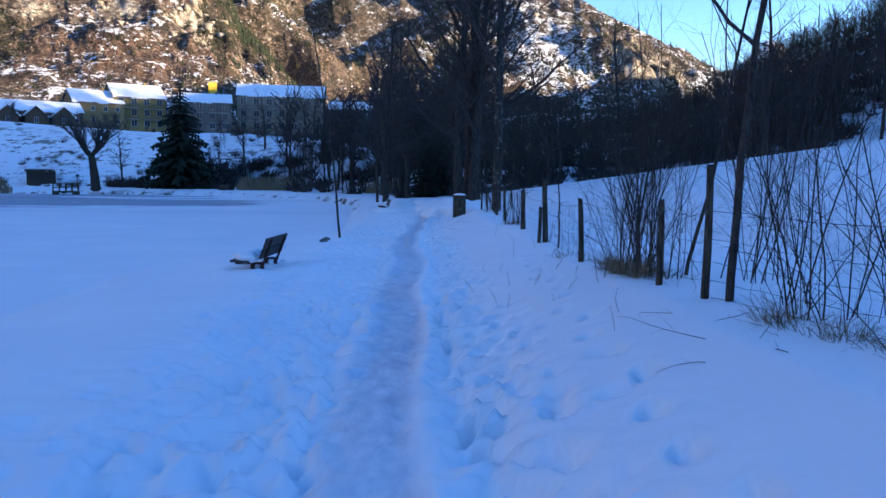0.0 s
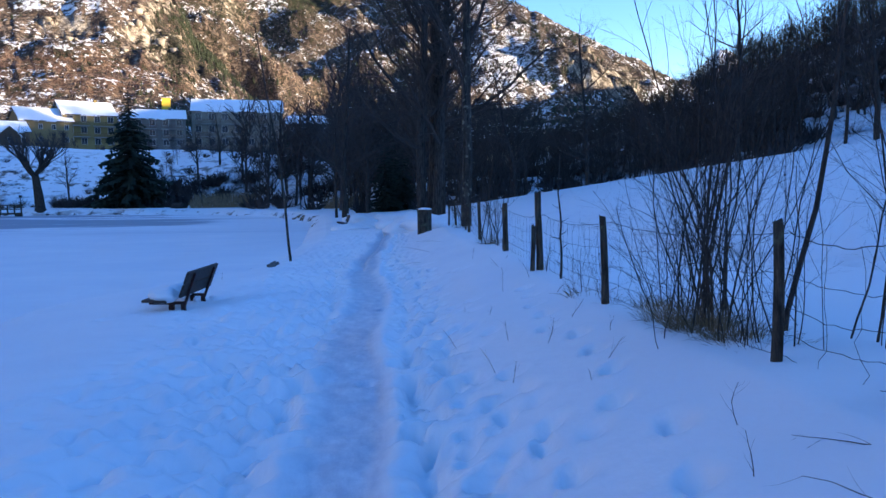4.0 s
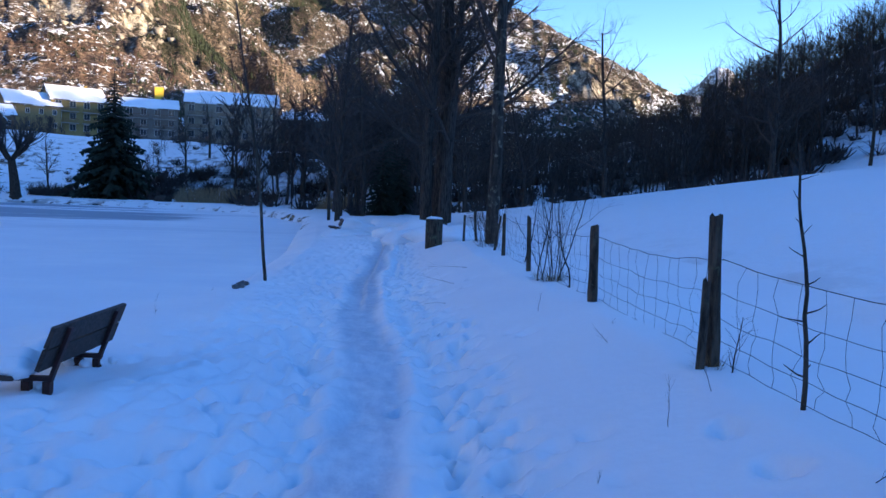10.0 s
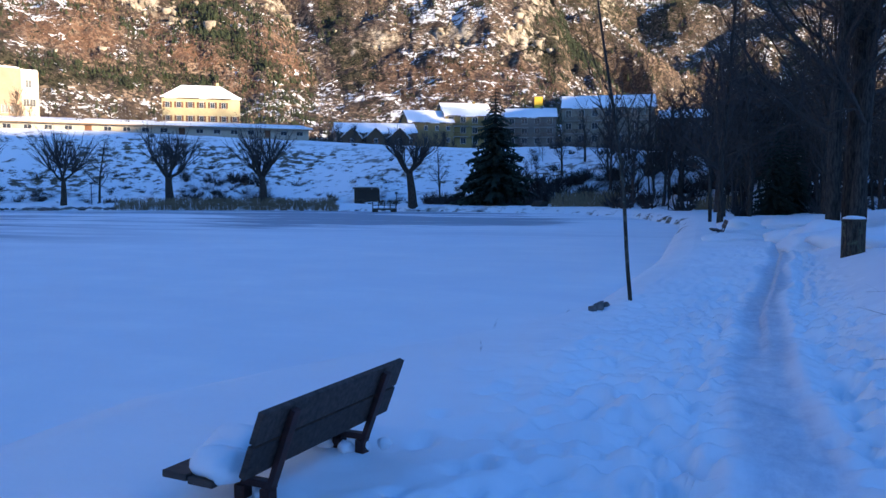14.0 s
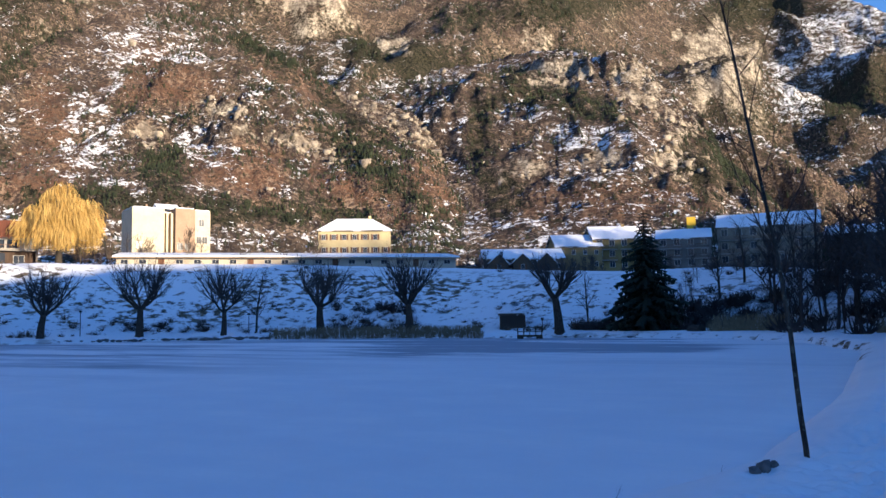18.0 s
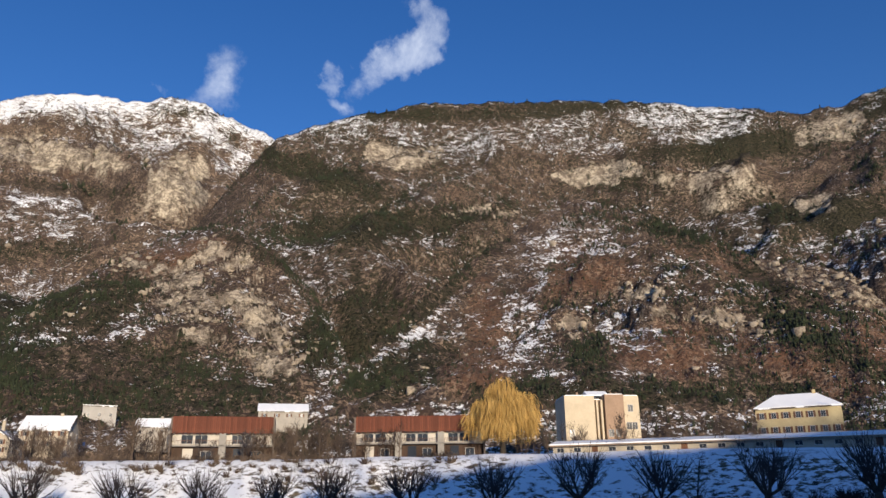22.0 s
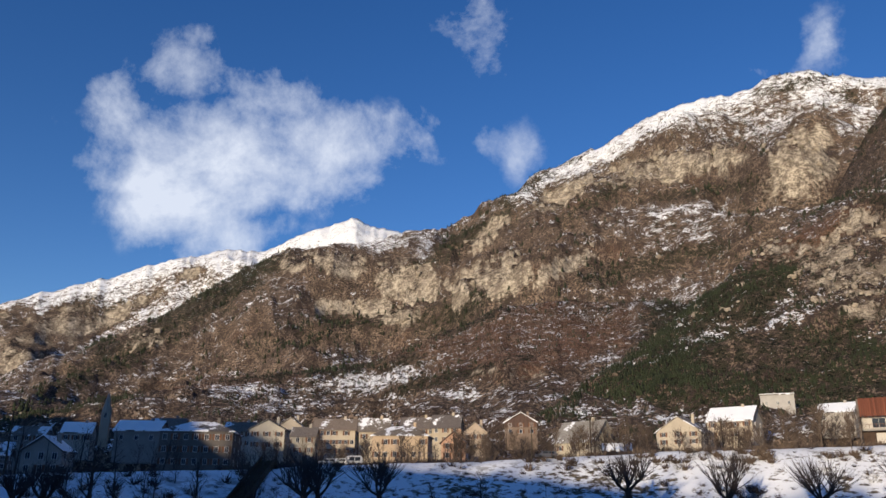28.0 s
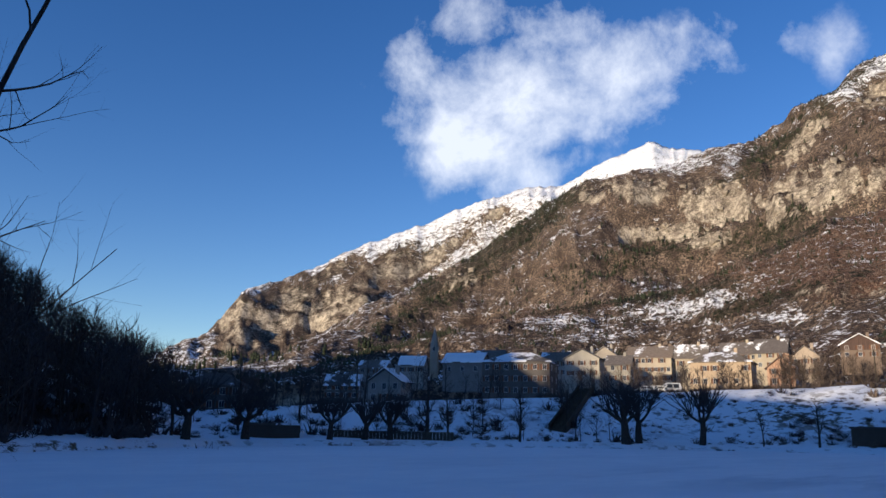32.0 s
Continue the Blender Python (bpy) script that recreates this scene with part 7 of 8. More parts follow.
def house(az, r, el0, el1, width, label, wall=(0.5, 0.42, 0.3), roof="gable", ridge="x", rfrac=0.3, roofc=(0.12, 0.10, 0.085), snow=True, turn=0.0, depth=None, rows=2, cols=4, side=True, shutters=True, win=(0.8, 1.1), chimney=True, balcony=0, timber=None, category="house", name="house"):
    """A building that faces the lake: bearing, distance, elevations of foot and ridge, width in degrees."""
    if 78 < az < 135 and r > 160:
        el1, width = el0 + (el1 - el0) * 0.86, width * 0.88
    x, y = polar(az, r)
    z0 = 1.7 + r * math.tan(radians(el0))
    total = r * (math.tan(radians(el1)) - math.tan(radians(el0)))
    w = 2 * r * math.tan(radians(width / 2))
    d = depth or min(w * 0.75, 11)
    rh = total * rfrac if roof != "flat" else 0.0
    h = total - rh
    ob = thing(name, pose(x, y, z0, 0, 0, az + turn), label, category)
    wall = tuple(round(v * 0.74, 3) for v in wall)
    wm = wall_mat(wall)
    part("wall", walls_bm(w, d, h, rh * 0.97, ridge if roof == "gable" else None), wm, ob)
    if timber:
        part("timber_cladding", box_bm(-w / 2 - 0.05, w / 2 + 0.05, -d / 2 - 0.06, d / 2 + 0.06, h * 0.62, h + 0.02), wall_mat(timber, "boards"), ob, "brown timber boarding")
        if roof == "gable" and ridge == "y":
            bm = bmesh.new()
            bm.faces.new([bm.verts.new(p) for p in ((-w / 2, -d / 2 - 0.05, h), (w / 2, -d / 2 - 0.05, h), (0, -d / 2 - 0.05, h + rh))])
            part("timber_gable", bm, wall_mat(timber, "boards"), ob, "brown timber boarding")
    rm = wall_mat(roofc, "tiles")
    if roof == "gable":
        rf = part("roof", gable_bm(w, d, h, rh, ridge, 0.45), rm, ob)
        if snow:
            part("roof_snow", gable_bm(w - 0.2, d - 0.2, h, rh, ridge, 0.42, 0.16, 0.24), SNOW, rf, "snow lying on the roof")
    elif roof == "hip":
        rf = part("roof", hip_bm(w, d, h, rh, 0.45), rm, ob)
        if snow:
            part("roof_snow", hip_bm(w - 0.2, d - 0.2, h, rh, 0.42, 0.20), SNOW, rf, "snow lying on the roof")
    else:
        rf = part("roof", box_bm(-w / 2 - 0.25, w / 2 + 0.25, -d / 2 - 0.25, d / 2 + 0.25, h, h + 0.28), rm, ob)
        if snow:
            part("roof_snow", box_bm(-w / 2 - 0.2, w / 2 + 0.2, -d / 2 - 0.2, d / 2 + 0.2, h + 0.285, h + 0.5, 0.06), SNOW, rf, "snow lying on the roof")
    if chimney:
        ch = part("chimney", box_bm(w * 0.22 - 0.35, w * 0.22 + 0.35, -0.3, 0.3, h, h + rh + 0.9), wm, ob)
    rnd = random.Random(int(az * 10))
    fh = h / max(rows, 1)
    for i in range(rows):
        for j in range(cols):
            if rnd.random() < 0.08:
                continue
            add_window(ob, -w / 2 + w * (j + 0.5) / cols, -d / 2 - 0.03, i * fh + fh * 0.35, 0, win[0], min(win[1], fh * 0.55), shutters and rnd.random() < 0.8)
        if side:
            for sgn, tn in ((1, 90), (-1, -90)):
                for j in range(2):
                    add_window(ob, sgn * (w / 2 + 0.03), -d / 2 + d * (j + 0.5) / 2, i * fh + fh * 0.35, tn, win[0], min(win[1], fh * 0.55))
    for k in range(balcony):
        z = fh * (k + (1 if balcony < rows else 0))
        for j in range(max(1, cols // 2)):
            xa = -w / 2 + w * (j + 0.08) / max(1, cols // 2)
            xb = -w / 2 + w * (j + 0.92) / max(1, cols // 2)
            bal = part("balcony", box_bm(xa, xb, -d / 2 - 1.3, -d / 2 - 0.004, z - 0.12, z + 0.06), CONCRETE, ob)
            rail = box_bm(xa, xb, -d / 2 - 1.3, -d / 2 - 1.24, z + 0.95, z + 1.03)
            n = 14
            for q in range(n + 1):
                xx = xa + (xb - xa) * q / n
                box_bm(xx - 0.03, xx + 0.03, -d / 2 - 1.29, -d / 2 - 1.25, z + 0.05, z + 0.96, bm=rail)
            part("railing", rail, SHUTTER, bal, "dark timber railing")
    return ob


CREAM, OCHRE = (0.62, 0.53, 0.40), (0.60, 0.46, 0.31)
house(9.0, 220, 3.0, 6.5, 6.2, "grey three-storey apartment block with balconies and a snowy roof", (0.30, 0.265, 0.21), "gable", "x", rfrac=0.26, rows=3, cols=7, depth=13, balcony=3, win=(1.4, 1.6), shutters=False, category="apartment building", name="apartment_building")
house(14.4, 216, 3.0, 5.7, 3.5, "grey two-storey block with balconies and a snowy gable roof", (0.22, 0.20, 0.175), "gable", "x", 0.25, rows=3, cols=4, depth=11, balcony=2, win=(1.3, 1.5), shutters=False, category="apartment building", name="apartment_building")
house(19.2, 218, 3.0, 6.1, 3.4, "ochre and grey apartment block with a snow-covered pitched roof", (0.34, 0.25, 0.10), "gable", "x", 0.3, rows=3, cols=4, depth=12, balcony=2, win=(1.3, 1.5), shutters=False, turn=14, category="apartment building", name="apartment_building")
house(21.9, 214, 3.1, 5.6, 3.2, "low ochre wing with a snow-covered sloping roof", (0.34, 0.24, 0.11), "gable", "x", 0.35, rows=2, cols=4, depth=12, shutters=False, turn=14, category="apartment building", name="apartment_building")
house(25.6, 205, 3.0, 4.7, 5.6, "row of brown terraced holiday houses under snowy roofs", (0.24, 0.165, 0.11), "gable", "x", 0.4, rows=1, cols=7, depth=10, chimney=False, turn=8, category="terraced houses", name="terraced_row")
for k, a in enumerate((23.9, 25.6, 27.3)):
    house(a, 199, 3.1, 4.35, 1.3, "small gabled bay of a brown terraced house", (0.15, 0.10, 0.065), "gable", "y", 0.45, rows=1, cols=1, depth=5, chimney=False, turn=8, side=False, category="terraced house", name="house_bay")
house(3.9, 245, 4.0, 5.4, 3.2, "low dark building with a snow-covered roof behind the trees", (0.10, 0.095, 0.09), "gable", "x", 0.4, rows=1, cols=4, chimney=False, shutters=False)
tx, ty = polar(13.85, 226)
tower = thing("stair_tower", pose(tx, ty, 1.7 + 226 * math.tan(radians(3.2)), 0, 0, 13.85), "bright yellow rendered stair tower above the roofs", "tower")
part("wall", box_bm(-1.15, 1.15, -1.15, 1.15, -4, 13.4, 0.04), wall_mat((0.72, 0.47, 0.05)), tower)
part("cap", box_bm(-1.3, 1.3, -1.3, 1.3, 13.4, 13.6, 0.03), CONCRETE, tower)

# long low building on the bank
lx, ly = polar(41.8, 172)
longb = thing("long_building", pose(lx, ly, 1.3 + 172 * math.tan(radians(3.85)), 0, 0, 45.5), "long low cream building with a flat snow-covered roof", "building")
part("wall", walls_bm(69, 8, 1.75, foot=4), wall_mat((0.43, 0.38, 0.30)), longb)
tip = Matrix.Translation((0, -5.2, 1.62)) @ Matrix.Rotation(radians(8), 4, "X")
for nm, bm, mt, lb in (("roof", box_bm(-35.2, 35.2, 0, 10.0, 0, 0.22), wall_mat((0.30, 0.22, 0.15), "boards"), ""), ("roof_snow", box_bm(-35.1, 35.1, 0.08, 9.9, 0.225, 0.5, 0.08), SNOW, "snow lying on the roof")):
    bmesh.ops.transform(bm, matrix=tip, verts=bm.verts)
    roof = part(nm, bm, mt, longb if nm == "roof" else roof, lb)
for k in range(20):
    x = -33 + k * 3.45
    if k % 5 == 2:
        part("door", box_bm(x - 0.6, x + 0.6, -4.07, -4.004, 0.0, 1.5), SHUTTER, longb, "brown timber door")
    else:
        add_window(longb, x, -4.03, 0.55, 0, 1.3, 0.8)

# cream house with a snowy hipped roof
house(37.5, 204, 4.3, 7.1, 5.0, "two-storey cream house with brown shutters under a snowy hipped roof", (0.66, 0.54, 0.30), "hip", rfrac=0.36, rows=2, cols=7, depth=11, win=(0.9, 1.3))

# modern cream block
mx, my = polar(50.4, 205)
cb = thing("modern_block", pose(mx, my, 1.7 + 205 * math.tan(radians(4.5)), 0, 0, 50.4 + 16), "modern cream building of stepped blocks with recessed dark entries", "building")
CW, CT = wall_mat((0.58, 0.49, 0.35)), wall_mat((0.34, 0.235, 0.16))
for k, (x0, x1, y0, y1, h, mt) in enumerate(((-9.0, -1.6, -5.0, 5, 10.9, CW), (-1.6, 0.9, -3.2, 5, 10.2, CT), (0.9, 5.6, -5.2, 5, 11.2, CT), (5.6, 9.6, -4.4, 5, 11.0, CW))):
    part("wall", box_bm(x0, x1, y0, y1, -4, h, 0.05), mt, cb)
    part("roof_snow", box_bm(x0 + 0.2, x1 - 0.2, y0 + 0.2, y1 - 0.2, h + 0.004, h + 0.22, 0.05), SNOW, cb, "snow lying on the roof")
for x in (-1.1, 0.0):
    part("pier", box_bm(x, x + 0.5, -4.6, -3.21, -2, 10.0, 0.03), CW, cb)
for x, z in ((6.8, 3.0), (8.2, 3.0), (7.4, 7.2), (-7.5, 1.2), (2.0, 1.2), (3.8, 1.2)):
    add_window(cb, x, -5.24 if x < 5.6 and x > 0.9 else (-4.43 if x > 5 else -5.03), z, 0, 1.2, 1.6)
part("roof_light", gable_bm(5.0, 5.0, 11.3, 1.2, "x", 0.2), SNOW, cb, "snow-covered roof light")
for x in (-4.2, 2.6, 4.4):
    part("chimney", box_bm(x - 0.2, x + 0.2, 1.0, 1.4, 10.8, 12.6), CT, cb)


# timber-fronted lodging blocks
def motel(az, r, width, el0, el1, turn, bays):
    x, y = polar(az, r)
    w, h = 2 * r * math.tan(radians(width / 2)), r * (math.tan(radians(el1)) - math.tan(radians(el0)))
    ob = thing("lodging_block", pose(x, y, 1.7 + r * math.tan(radians(el0)), 0, 0, az + turn), "two-storey lodging block with rust-red timber boarding above white panels", "building", "lodging blocks on the bank")
    wt, ct, rt = wall_mat((0.55, 0.51, 0.45)), CONCRETE, wall_mat((0.17, 0.055, 0.03), "boards")
    part("wall", walls_bm(w, 9, h * 0.66, foot=4), wt, ob)
    part("end_wall", box_bm(-w / 2 - 0.35, -w / 2 - 0.004, -6.2, 4.6, -4, h * 0.96), wall_mat((0.16, 0.13, 0.11)), ob, "dark end wall")
    part("end_wall", box_bm(w / 2 + 0.004, w / 2 + 0.35, -6.2, 4.6, -4, h * 0.96), wall_mat((0.16, 0.13, 0.11)), ob, "dark end wall")
    n = int(w / 0.42)
    bm = box_bm(-w / 2, w / 2, -6.0, -5.85, h * 0.62, h * 0.98)
    part("board_backing", bm, wall_mat((0.14, 0.045, 0.025), "boards"), ob)
    bd = bpy.data.meshes.new("board")
    b2 = box_bm(-0.17, 0.17, -0.07, 0.0, 0, h * 0.37)
    b2.to_mesh(bd)
    b2.free()
    bd.materials.append(rt)
    for k in range(n):
        q = part_me("board", bd, None, ob)
        q.matrix_basis = pose(-w / 2 + (k + 0.5) * w / n, -6.004, h * (0.60 + 0.012 * math.sin(k * 2.3)))
    part("roof", box_bm(-w / 2, w / 2, -5.84, 4.6, h * 0.68, h * 0.9), wall_mat((0.16, 0.12, 0.10), "tiles"), ob)
    part("balcony_slab", box_bm(-w / 2, w / 2, -6.0, -4.504, h * 0.31, h * 0.35), ct, ob)
    part("lower_cladding", box_bm(-w / 2, w / 2, -4.6, -4.504, -2, h * 0.31), wall_mat((0.075, 0.045, 0.03), "boards"), ob, "dark brown timber boarding")
    for b in range(1, bays):
        xx = -w / 2 + b * w / bays
        part("party_wall", box_bm(xx - 0.7, xx + 0.7, -6.0, -4.604, -2, h * 0.60), ct, ob)
    for b in range(bays):
        x0, bw = -w / 2 + b * w / bays, w / bays
        for f0, f1 in ((0.06, 0.16), (0.72, 0.82), (0.88, 0.94)):
            part("white_panel", box_bm(x0 + bw * f0, x0 + bw * f1, -4.72, -4.504, h * 0.36, h * 0.58), wt, ob)
        for f, ww in ((0.29, 0.22), (0.57, 0.24)):
            add_window(ob, x0 + bw * f, -4.56, h * 0.38, 0, bw * ww, h * 0.19)
        part("garage_door" if b == 0 else "window_wall", box_bm(x0 + bw * 0.22, x0 + bw * 0.42, -4.72, -4.604, -1, h * 0.27), wt if b == 0 else GLASS_DARK, ob)
        add_window(ob, x0 + bw * 0.68, -4.64, 0.3, 0, bw * 0.2, h * 0.18)
        rail = box_bm(x0 + 0.8, x0 + bw - 0.8, -5.98, -5.92, h * 0.35 + 0.80, h * 0.35 + 0.88)
        for q in range(15):
            xx = x0 + 0.8 + (bw - 1.6) * q / 14
            box_bm(xx - 0.025, xx + 0.025, -5.97, -5.93, h * 0.35 + 0.02, h * 0.35 + 0.8, bm=rail)
        part("railing", rail, SHUTTER, ob)
    return ob


motel(75.9, 186, 6.4, 3.5, 6.35, -4, 2)
motel(62.6, 186, 8.6, 3.7, 6.45, -2, 3)

# houses towards the village and the village itself
house(72.2, 292, 6.2, 7.35, 3.3, "grey house with dormers and a snow-dusted roof above the bank", (0.5, 0.46, 0.4), "gable", "x", 0.5, rows=1, cols=4)
house(84.0, 300, 5.9, 7.0, 2.3, "small white flat-roofed house on the slope", (0.55, 0.52, 0.48), "flat", rows=1, cols=3, shutters=False, chimney=False)
house(86.7, 232, 4.1, 6.5, 3.3, "cream house with a steep snowy gable roof", CREAM, "gable", "x", 0.42, rows=2, cols=4, turn=-18)
house(89.9, 215, 3.7, 5.9, 3.4, "cream cottage with a half-snowy brown roof", (0.60, 0.52, 0.40), "gable", "y", 0.5, rows=2, cols=3, turn=-20, roofc=(0.30, 0.26, 0.22), snow=False)
house(96.4, 203, 3.2, 5.8, 3.9, "long barn-like cream house with a snow-covered roof", (0.58, 0.51, 0.38), "gable", "x", 0.6, rows=1, cols=3, turn=-38, depth=9, roofc=(0.3, 0.28, 0.25), snow=False)
house(94.3, 192, 3.0, 4.05, 2.0, "dark open timber shed", (0.10, 0.07, 0.05), "gable", "x", 0.45, rows=1, cols=1, chimney=False, shutters=False, category="shed", name="shed")
house(100.8, 236, 4.5, 6.2, 2.5, "brown timber chalet with a gabled front", (0.26, 0.19, 0.14), "gable", "y", 0.42, rows=2, cols=3, timber=(0.10, 0.06, 0.045), snow=True, roofc=(0.13, 0.10, 0.08))
house(108.9, 203, 2.7, 5.5, 4.3, "ochre village house with red shutters and a grey-brown roof", OCHRE, "hip", rfrac=0.32, rows=2, cols=6, snow=False, roofc=(0.20, 0.165, 0.13), turn=-8)
house(113.6, 235, 3.0, 5.9, 3.2, "long cream village house with a snow-patched tiled roof", CREAM, "gable", "x", 0.3, rows=3, cols=7, snow=False, roofc=(0.24, 0.19, 0.15), turn=-5)
house(107.9, 240, 3.2, 6.1, 2.6, "tall cream village house with a grey tiled roof", (0.58, 0.49, 0.34), "gable", "x", 0.3, rows=3, cols=5, snow=False, roofc=(0.18, 0.15, 0.13), turn=-6)
house(105.9, 236, 3.3, 6.3, 2.2, "tall cream village house with a dark tiled roof", (0.55, 0.46, 0.33), "gable", "x", 0.32, rows=3, cols=3, snow=False, roofc=(0.14, 0.12, 0.11), turn=-10)
house(105.3, 197, 2.8, 5.0, 1.9, "small pink gabled house", (0.58, 0.36, 0.24), "gable", "y", 0.35, rows=2, cols=2, snow=False, roofc=(0.24, 0.16, 0.12), turn=-8)
house(118.0, 217, 3.3, 5.6, 2.7, "pale gabled village house with a grey roof", (0.55, 0.50, 0.41), "gable", "y", 0.32, rows=2, cols=3, snow=False, roofc=(0.16, 0.145, 0.13), turn=-12)
house(115.6, 211, 3.0, 5.2, 1.8, "narrow grey village house", (0.42, 0.38, 0.31), "gable", "x", 0.3, rows=2, cols=2, snow=False, roofc=(0.15, 0.13, 0.12), turn=-10)
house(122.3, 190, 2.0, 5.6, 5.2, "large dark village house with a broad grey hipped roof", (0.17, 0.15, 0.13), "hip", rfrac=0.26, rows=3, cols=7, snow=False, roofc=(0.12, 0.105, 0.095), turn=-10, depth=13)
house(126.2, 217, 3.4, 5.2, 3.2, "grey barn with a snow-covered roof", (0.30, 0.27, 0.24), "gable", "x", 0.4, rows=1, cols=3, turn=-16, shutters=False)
house(131.3, 165, 1.4, 4.1, 2.8, "small gabled house with one snowy roof slope", (0.42, 0.38, 0.33), "gable", "y", 0.36, rows=2, cols=3, turn=-24)
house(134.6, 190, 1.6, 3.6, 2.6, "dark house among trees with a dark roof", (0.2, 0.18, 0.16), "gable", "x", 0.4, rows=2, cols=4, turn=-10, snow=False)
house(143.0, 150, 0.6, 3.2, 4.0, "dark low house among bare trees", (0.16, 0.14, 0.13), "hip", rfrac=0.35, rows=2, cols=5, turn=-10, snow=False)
house(138.6, 118, -0.9, -0.15, 3.4, "dark timber boat shed by the lake", (0.12, 0.09, 0.07), "flat", rows=0, cols=2, shutters=False, chimney=False, snow=False, category="shed", name="boat_shed")
house(100.3, 142, -0.9, 0.3, 2.4, "dark timber hut on the lake shore", (0.09, 0.075, 0.06), "flat", rows=0, cols=2, shutters=False, chimney=False, snow=False, category="hut", name="hut", roofc=(0.08, 0.07, 0.065))
house(97.6, 140, -1.0, 0.25, 3.0, "brown timber hut with a flat roof on the lake shore", (0.19, 0.14, 0.10), "flat", rows=0, cols=2, shutters=False, chimney=False, snow=True, category="hut", name="hut", roofc=(0.1, 0.08, 0.07))
house(26.3, 119, -0.9, 0.1, 1.8, "small dark timber shelter below the bank", (0.07, 0.055, 0.045), "flat", rows=0, cols=1, shutters=False, chimney=False, snow=True, category="shelter", name="shelter", roofc=(0.08, 0.07, 0.06))
for k, (a, r, e0, e1, w) in enumerate(((80.5, 250, 5.0, 6.4, 2.4), (130.0, 240, 3.4, 4.9, 2.0))):
    house(a, r, e0, e1, w, "small pale house on the slope with snow on its roof", (0.5, 0.45, 0.38), "gable", "x", 0.45, rows=1, cols=3, turn=-15)

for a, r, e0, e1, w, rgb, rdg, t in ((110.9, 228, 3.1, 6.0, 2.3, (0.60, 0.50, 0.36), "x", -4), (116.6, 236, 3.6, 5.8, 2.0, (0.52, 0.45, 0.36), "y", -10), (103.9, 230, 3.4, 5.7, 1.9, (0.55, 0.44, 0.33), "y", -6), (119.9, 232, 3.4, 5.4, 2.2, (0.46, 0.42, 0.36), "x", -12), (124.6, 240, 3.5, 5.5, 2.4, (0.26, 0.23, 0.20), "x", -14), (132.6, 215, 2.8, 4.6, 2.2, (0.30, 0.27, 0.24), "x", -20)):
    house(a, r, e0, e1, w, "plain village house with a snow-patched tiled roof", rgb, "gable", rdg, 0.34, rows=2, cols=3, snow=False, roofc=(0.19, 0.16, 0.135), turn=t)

# church tower
cx, cy = polar(128.6, 262)
church = thing("church_tower", pose(cx, cy, 1.7 + 262 * math.tan(radians(3.9)), 0, 0, 120), "slender stone church tower with a pointed spire", "church tower")
ST = wall_mat((0.36, 0.31, 0.24))
part("wall", box_bm(-1.25, 1.25, -1.25, 1.25, -4, 7.0, 0.05), ST, church)
bm = bmesh.new()
bmesh.ops.create_cone(bm, cap_ends=True, segments=8, radius1=1.5, radius2=0.05, depth=6.4, matrix=Matrix.Translation((0, 0, 10.2)))
part("spire", bm, ST, church)
for t in range(4):
    add_window(church, 1.27 * math.sin(radians(90 * t)), -1.27 * math.cos(radians(90 * t)), 5.5, 90 * t, 0.7, 1.6)

# stairway up the bank
s0, s1 = polar(119.6, 138), polar(117.7, 162)
za, zb = 2.5 + 138 * math.tan(radians(-0.6)), 2.8 + 162 * math.tan(radians(2.2))
run = math.hypot(s1[0] - s0[0], s1[1] - s0[1])
stair = thing("bank_stairway", pose(s0[0], s0[1], za, 0, 0, math.degrees(math.atan2(-(s1[0] - s0[0]), s1[1] - s0[1]))), "dark timber stairway climbing the snowy bank", "stairs")
n = 34
for k in range(n):
    part("step", box_bm(-1.3, 1.3, run * k / n, run * (k + 1) / n, (zb - za) * k / n - 1.2, (zb - za) * (k + 1) / n + 0.25), POST_WOOD, stair)
for s in (-1.45, 1.45):
    V, F = [], []
    tube(V, F, [Vector((s, 0, 1.2)), Vector((s, run, zb - za + 1.2))], [0.09, 0.09], 6)
    part_me("handrail", raw_me("handrail", V, F), POST_WOOD, stair)
    bm = bmesh.new()
    for q in ((s - 0.05, 0, -1.0), (s - 0.05, run, zb - za - 1.0), (s - 0.05, run, zb - za + 1.0), (s - 0.05, 0, 1.0)):
        bm.verts.new(q)
    bm.faces.new(bm.verts)
    ext = bmesh.ops.extrude_face_region(bm, geom=list(bm.faces))
    bmesh.ops.translate(bm, vec=(0.1, 0, 0), verts=[v for v in ext["geom"] if isinstance(v, bmesh.types.BMVert)])
    part("side_panel", bm, POST_WOOD, stair, "dark weathered boarding")

# dock, barrel, lamps, low fence, utility poles
dx, dy = polar(25.1, 103)
dock = thing("railed_dock", pose(dx, dy, LAKE_Z + 0.1, 0, 0, 25), "small dark timber dock with a railing at the ice edge", "dock")
part("deck", box_bm(-1.6, 1.6, -1.0, 1.2, 0.15, 0.35, 0.01), POST_WOOD, dock)
for x in (-1.5, -0.75, 0.0, 0.75, 1.5):
    part("rail_post", box_bm(x - 0.05, x + 0.05, -0.95, -0.85, 0.35, 1.35), POST_WOOD, dock)
    part("rail_post", box_bm(x - 0.05, x + 0.05, 1.05, 1.15, 0.35, 1.35), POST_WOOD, dock)
for z in (0.8, 1.3):
    part("rail", box_bm(-1.6, 1.6, -0.96, -0.86, z - 0.05, z + 0.05), POST_WOOD, dock)
for x in (-1.2, 1.2):
    part("float", box_bm(x - 0.4, x + 0.4, -1.0, 1.2, -0.2, 0.146, 0.03), BARK, dock)
bx, by = polar(13.8, 99.5)
bm = bmesh.new()
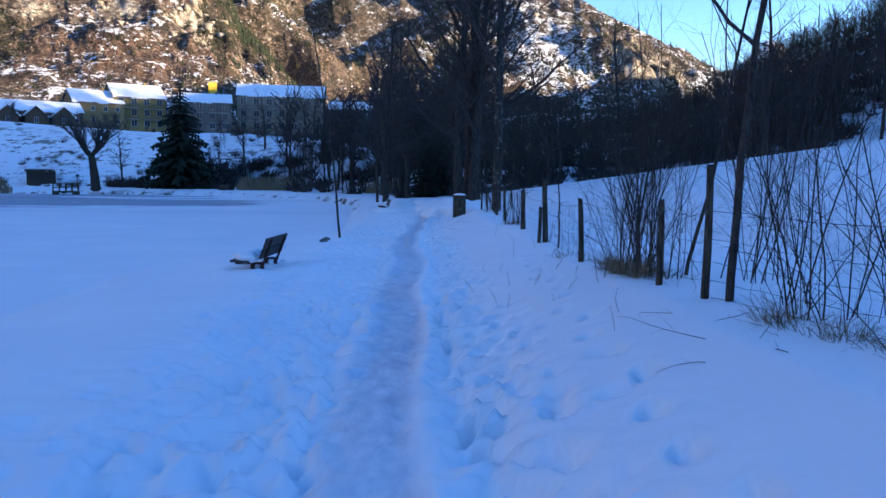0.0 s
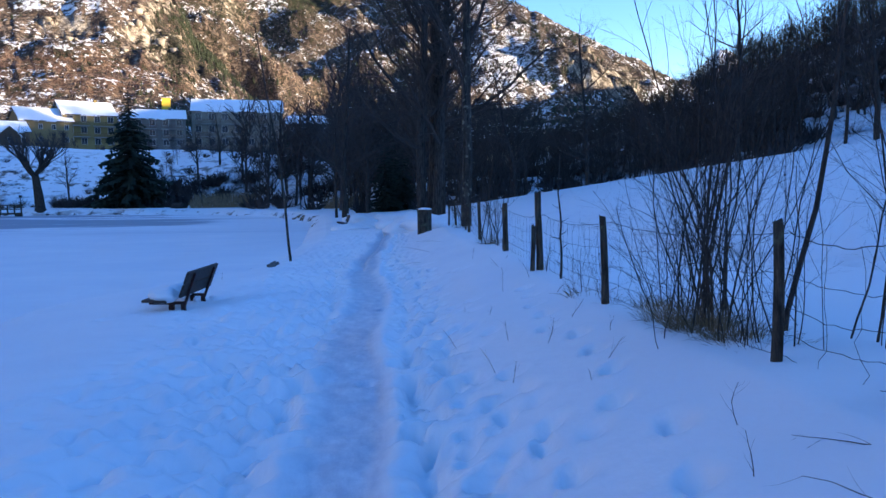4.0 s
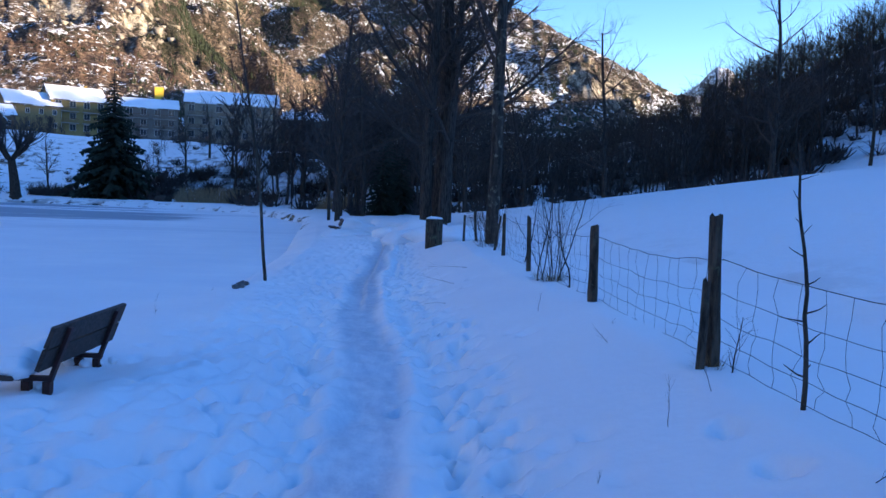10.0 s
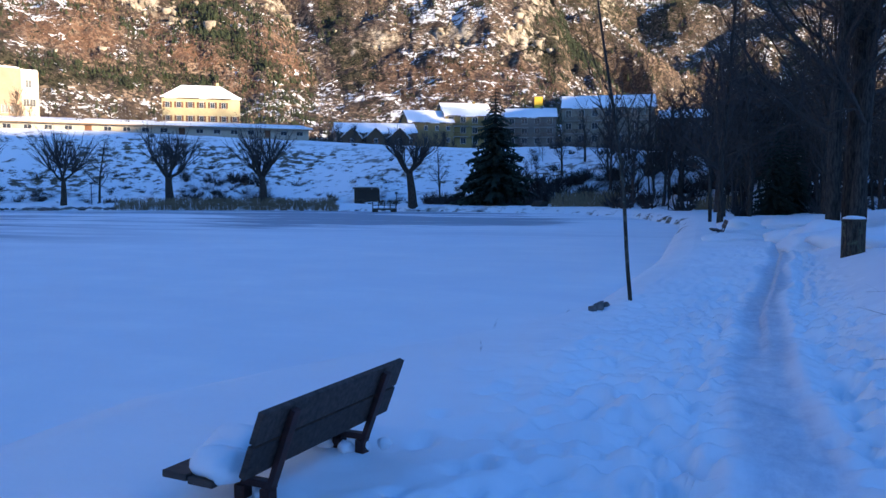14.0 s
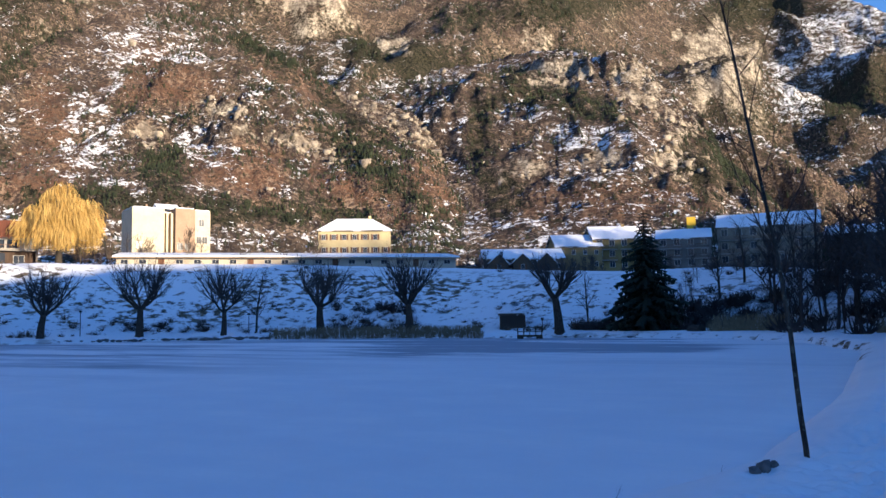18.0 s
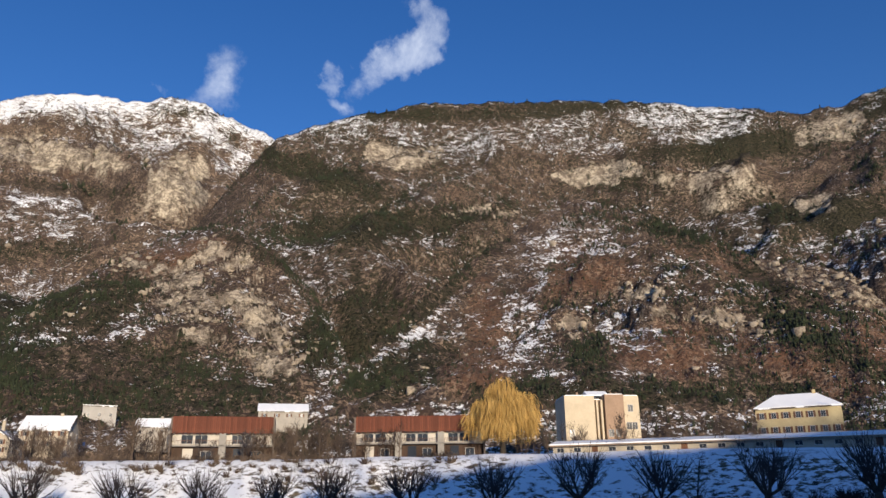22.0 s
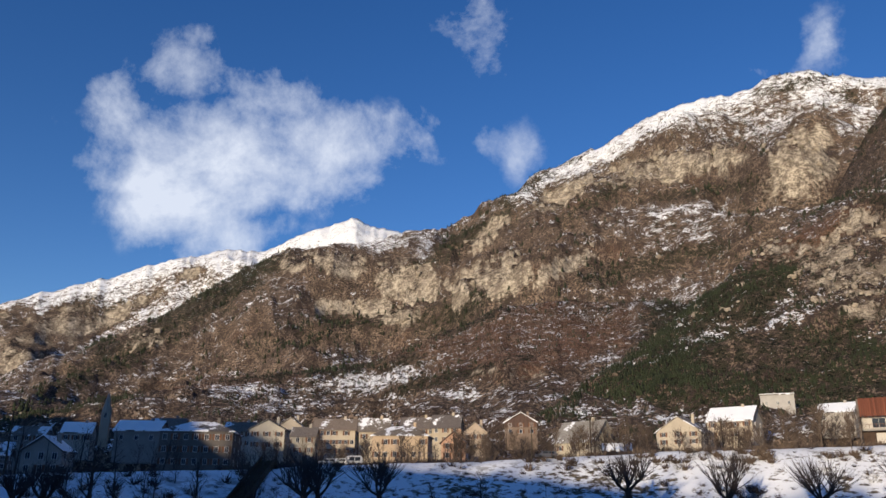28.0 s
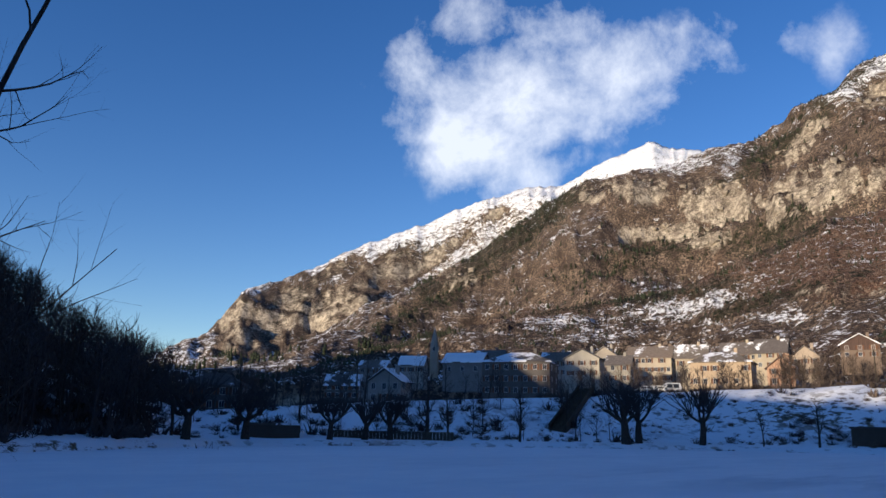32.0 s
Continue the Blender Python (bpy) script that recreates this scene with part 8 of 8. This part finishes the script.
bmesh.ops.create_cone(bm, cap_ends=True, segments=24, radius1=0.75, radius2=0.75, depth=1.7, matrix=Matrix.Rotation(radians(90), 4, "X"))
bmesh.ops.bevel(bm, geom=[e for e in bm.edges if len(e.link_faces) == 2 and e.calc_face_angle(0) > 1.0], offset=0.06, segments=2, affect="EDGES")
brl = part("barrel", bm, BARK)
brl.matrix_basis = pose(bx, by, LAKE_Z + 0.72, 0, 0, 60)
tagged(brl, "large black drum lying on its side at the ice edge", "drum")
cap = blob("snow_mound", 31, (1.5, 1.2, 0.65), 1.0, SNOW, sub=3)
cap.matrix_basis = pose(bx + 1.0, by + 0.8, LAKE_Z + 0.25)
tagged(cap, "snow drift heaped against the black drum", "snow")
DARK_METAL = two_tone("dark_paint", (0.02, 0.022, 0.025), (0.04, 0.042, 0.045), 6.0, 0.5, 0.1, 0.002)
for k, (az, dr, h) in enumerate(((55.5, 4, 3.6), (44.8, 3, 3.0), (24.2, 1.5, 1.6), (99.0, 12, 4.0), (118.0, 4, 3.0))):
    m = shore_spot(az, dr)
    lamp = thing("lamp_post", m, "slim dark lamp post on the lake walk", "lamp post", "lamp posts on the lake walk")
    V, F = [], []
    tube(V, F, [Vector((0, 0, -0.2)), Vector((0, 0, h))], [0.07, 0.05], 8)
    part_me("pole", raw_me("pole", V, F), DARK_METAL, lamp)
    part("lantern", box_bm(-0.16, 0.16, -0.16, 0.16, h + 0.002, h + 0.32, 0.03), DARK_METAL, lamp)
for k, (az, r, h) in enumerate(((93.5, 188, 9), (96.0, 186, 9), (100.0, 190, 8), (133.5, 150, 10), (87.5, 190, 8))):
    x, y = polar(az, r)
    pl = thing("utility_pole", pose(x, y, gz(x, y)), "wooden utility pole with a crossarm", "utility pole", "utility poles")
    V, F = [], []
    tube(V, F, [Vector((0, 0, -1)), Vector((0, 0, h))], [0.16, 0.11], 8)
    part_me("pole", raw_me("pole", V, F), POST_WOOD, pl)
    part("crossarm", box_bm(-0.9, 0.9, -0.06, 0.06, h - 0.7, h - 0.55), POST_WOOD, pl)
fx, fy = polar(130.8, 119)
lf = thing("low_fence", pose(fx, fy, gz(fx, fy), 0, 0, 127), "low dark board fence along the lake walk", "fence")
for k in range(36):
    part("board", box_bm(-9.0 + k * 0.5, -8.54 + k * 0.5, -0.03, 0.03, -0.2, 1.15), POST_WOOD, lf)
part("rail", box_bm(-9, 9, 0.034, 0.1, 0.8, 0.92), POST_WOOD, lf)
rx, ry = polar(-10.1, 104)
rl = thing("roadside_rail", pose(rx, ry, gz(rx, ry), 0, 0, -10), "long dark horizontal timber guard rail beyond the field", "guard rail")
part("rail", box_bm(-11, 11, -0.08, 0.08, 0.95, 1.4, 0.02), POST_WOOD, rl)
for k in range(8):
    part("rail_post", box_bm(-10.5 + 3 * k - 0.09, -10.5 + 3 * k + 0.09, 0.084, 0.26, -0.5, 1.3), POST_WOOD, rl)
# small trees between the houses
for k, (az, r, h) in enumerate(((47.0, 176, 8.5), (51.8, 178, 6.5), (54.0, 176, 6), (70.5, 178, 9), (69.0, 184, 10), (81.5, 184, 7.5), (103.0, 198, 7), (101.8, 196, 7.5), (98.9, 205, 6), (86.0, 200, 6.5), (124.5, 175, 7), (127.5, 170, 8), (129.5, 172, 9), (133.0, 160, 9), (136.0, 158, 10), (139.0, 150, 10), (141.5, 150, 9), (35.0, 196, 7), (42.5, 205, 9), (44.5, 208, 9), (28.9, 196, 6))):
    x, y = polar(az, r)
    bare_tree("garden_tree", pose(x, y, gz(x, y), 0, 0, 40 * k), 400 + k, h, 0.16, FARTREE, "leafless garden tree between the houses", BARK, TWIG_FAR, group="garden trees between the houses")


# parked vehicles at the village edge
CAR_PAINT = {}
for rgb in ((0.62, 0.62, 0.62), (0.10, 0.10, 0.11)):
    CAR_PAINT[rgb] = two_tone("car_paint", tuple(v * 0.85 for v in rgb), rgb, 1.0, 0.35, 0.05, 0.001)
TYRE = two_tone("tyre_rubber", (0.012, 0.012, 0.012), (0.03, 0.03, 0.03), 9.0)


def parked_car(az, r, turn, rgb, tall, label):
    x, y = polar(az, r)
    ob = thing("parked_car", pose(x, y, gz(x, y) - 0.02, 0, 0, az + turn), label, "car", "cars parked at the village edge")
    bm = bmesh.new()
    prof = [(-2.1, 0.35), (-2.15, 0.8), (-1.5 if tall else -1.2, 0.95), (-1.0 if tall else -0.6, tall + 1.45), (1.7, tall + 1.48), (2.1, 0.95), (2.12, 0.35)]
    a = [bm.verts.new((px_, -0.85, pz_)) for px_, pz_ in prof]
    b = [bm.verts.new((px_, 0.85, pz_)) for px_, pz_ in prof]
    bm.faces.new(a)
    bm.faces.new(b[::-1])
    for k in range(len(prof)):
        q = (k + 1) % len(prof)
        bm.faces.new((a[q], a[k], b[k], b[q]))
    bmesh.ops.recalc_face_normals(bm, faces=bm.faces)
    bmesh.ops.bevel(bm, geom=list(bm.edges), offset=0.06, segments=2, affect="EDGES")
    part("body", bm, CAR_PAINT[rgb], ob)
    for sy in (-0.86, 0.83):
        for x0, x1 in ((-0.75, 0.3), (0.4, 1.5)):
            part("side_window", box_bm(x0, x1, sy, sy + 0.03, 0.98, 1.35 + tall * 0.8), GLASS_DARK, ob)
        for wx in (-1.35, 1.3):
            bm = bmesh.new()
            bmesh.ops.create_cone(bm, cap_ends=True, segments=18, radius1=0.33, radius2=0.33, depth=0.2, matrix=Matrix.Translation((wx, sy + 0.015, 0.33)) @ Matrix.Rotation(radians(90), 4, "X"))
            part("wheel", bm, TYRE, ob)
    return ob


parked_car(113.9, 168, 5, (0.62, 0.62, 0.62), 0.0, "white car parked on snow before the village houses")
parked_car(113.1, 169, -20, (0.62, 0.62, 0.62), 0.0, "white car parked on snow before the village houses")
parked_car(112.2, 169, 8, (0.62, 0.62, 0.62), 0.5, "tall white van parked on snow before the village houses")
parked_car(99.0, 168, 12, (0.10, 0.10, 0.11), 0.0, "dark car parked beside the barn-like house")
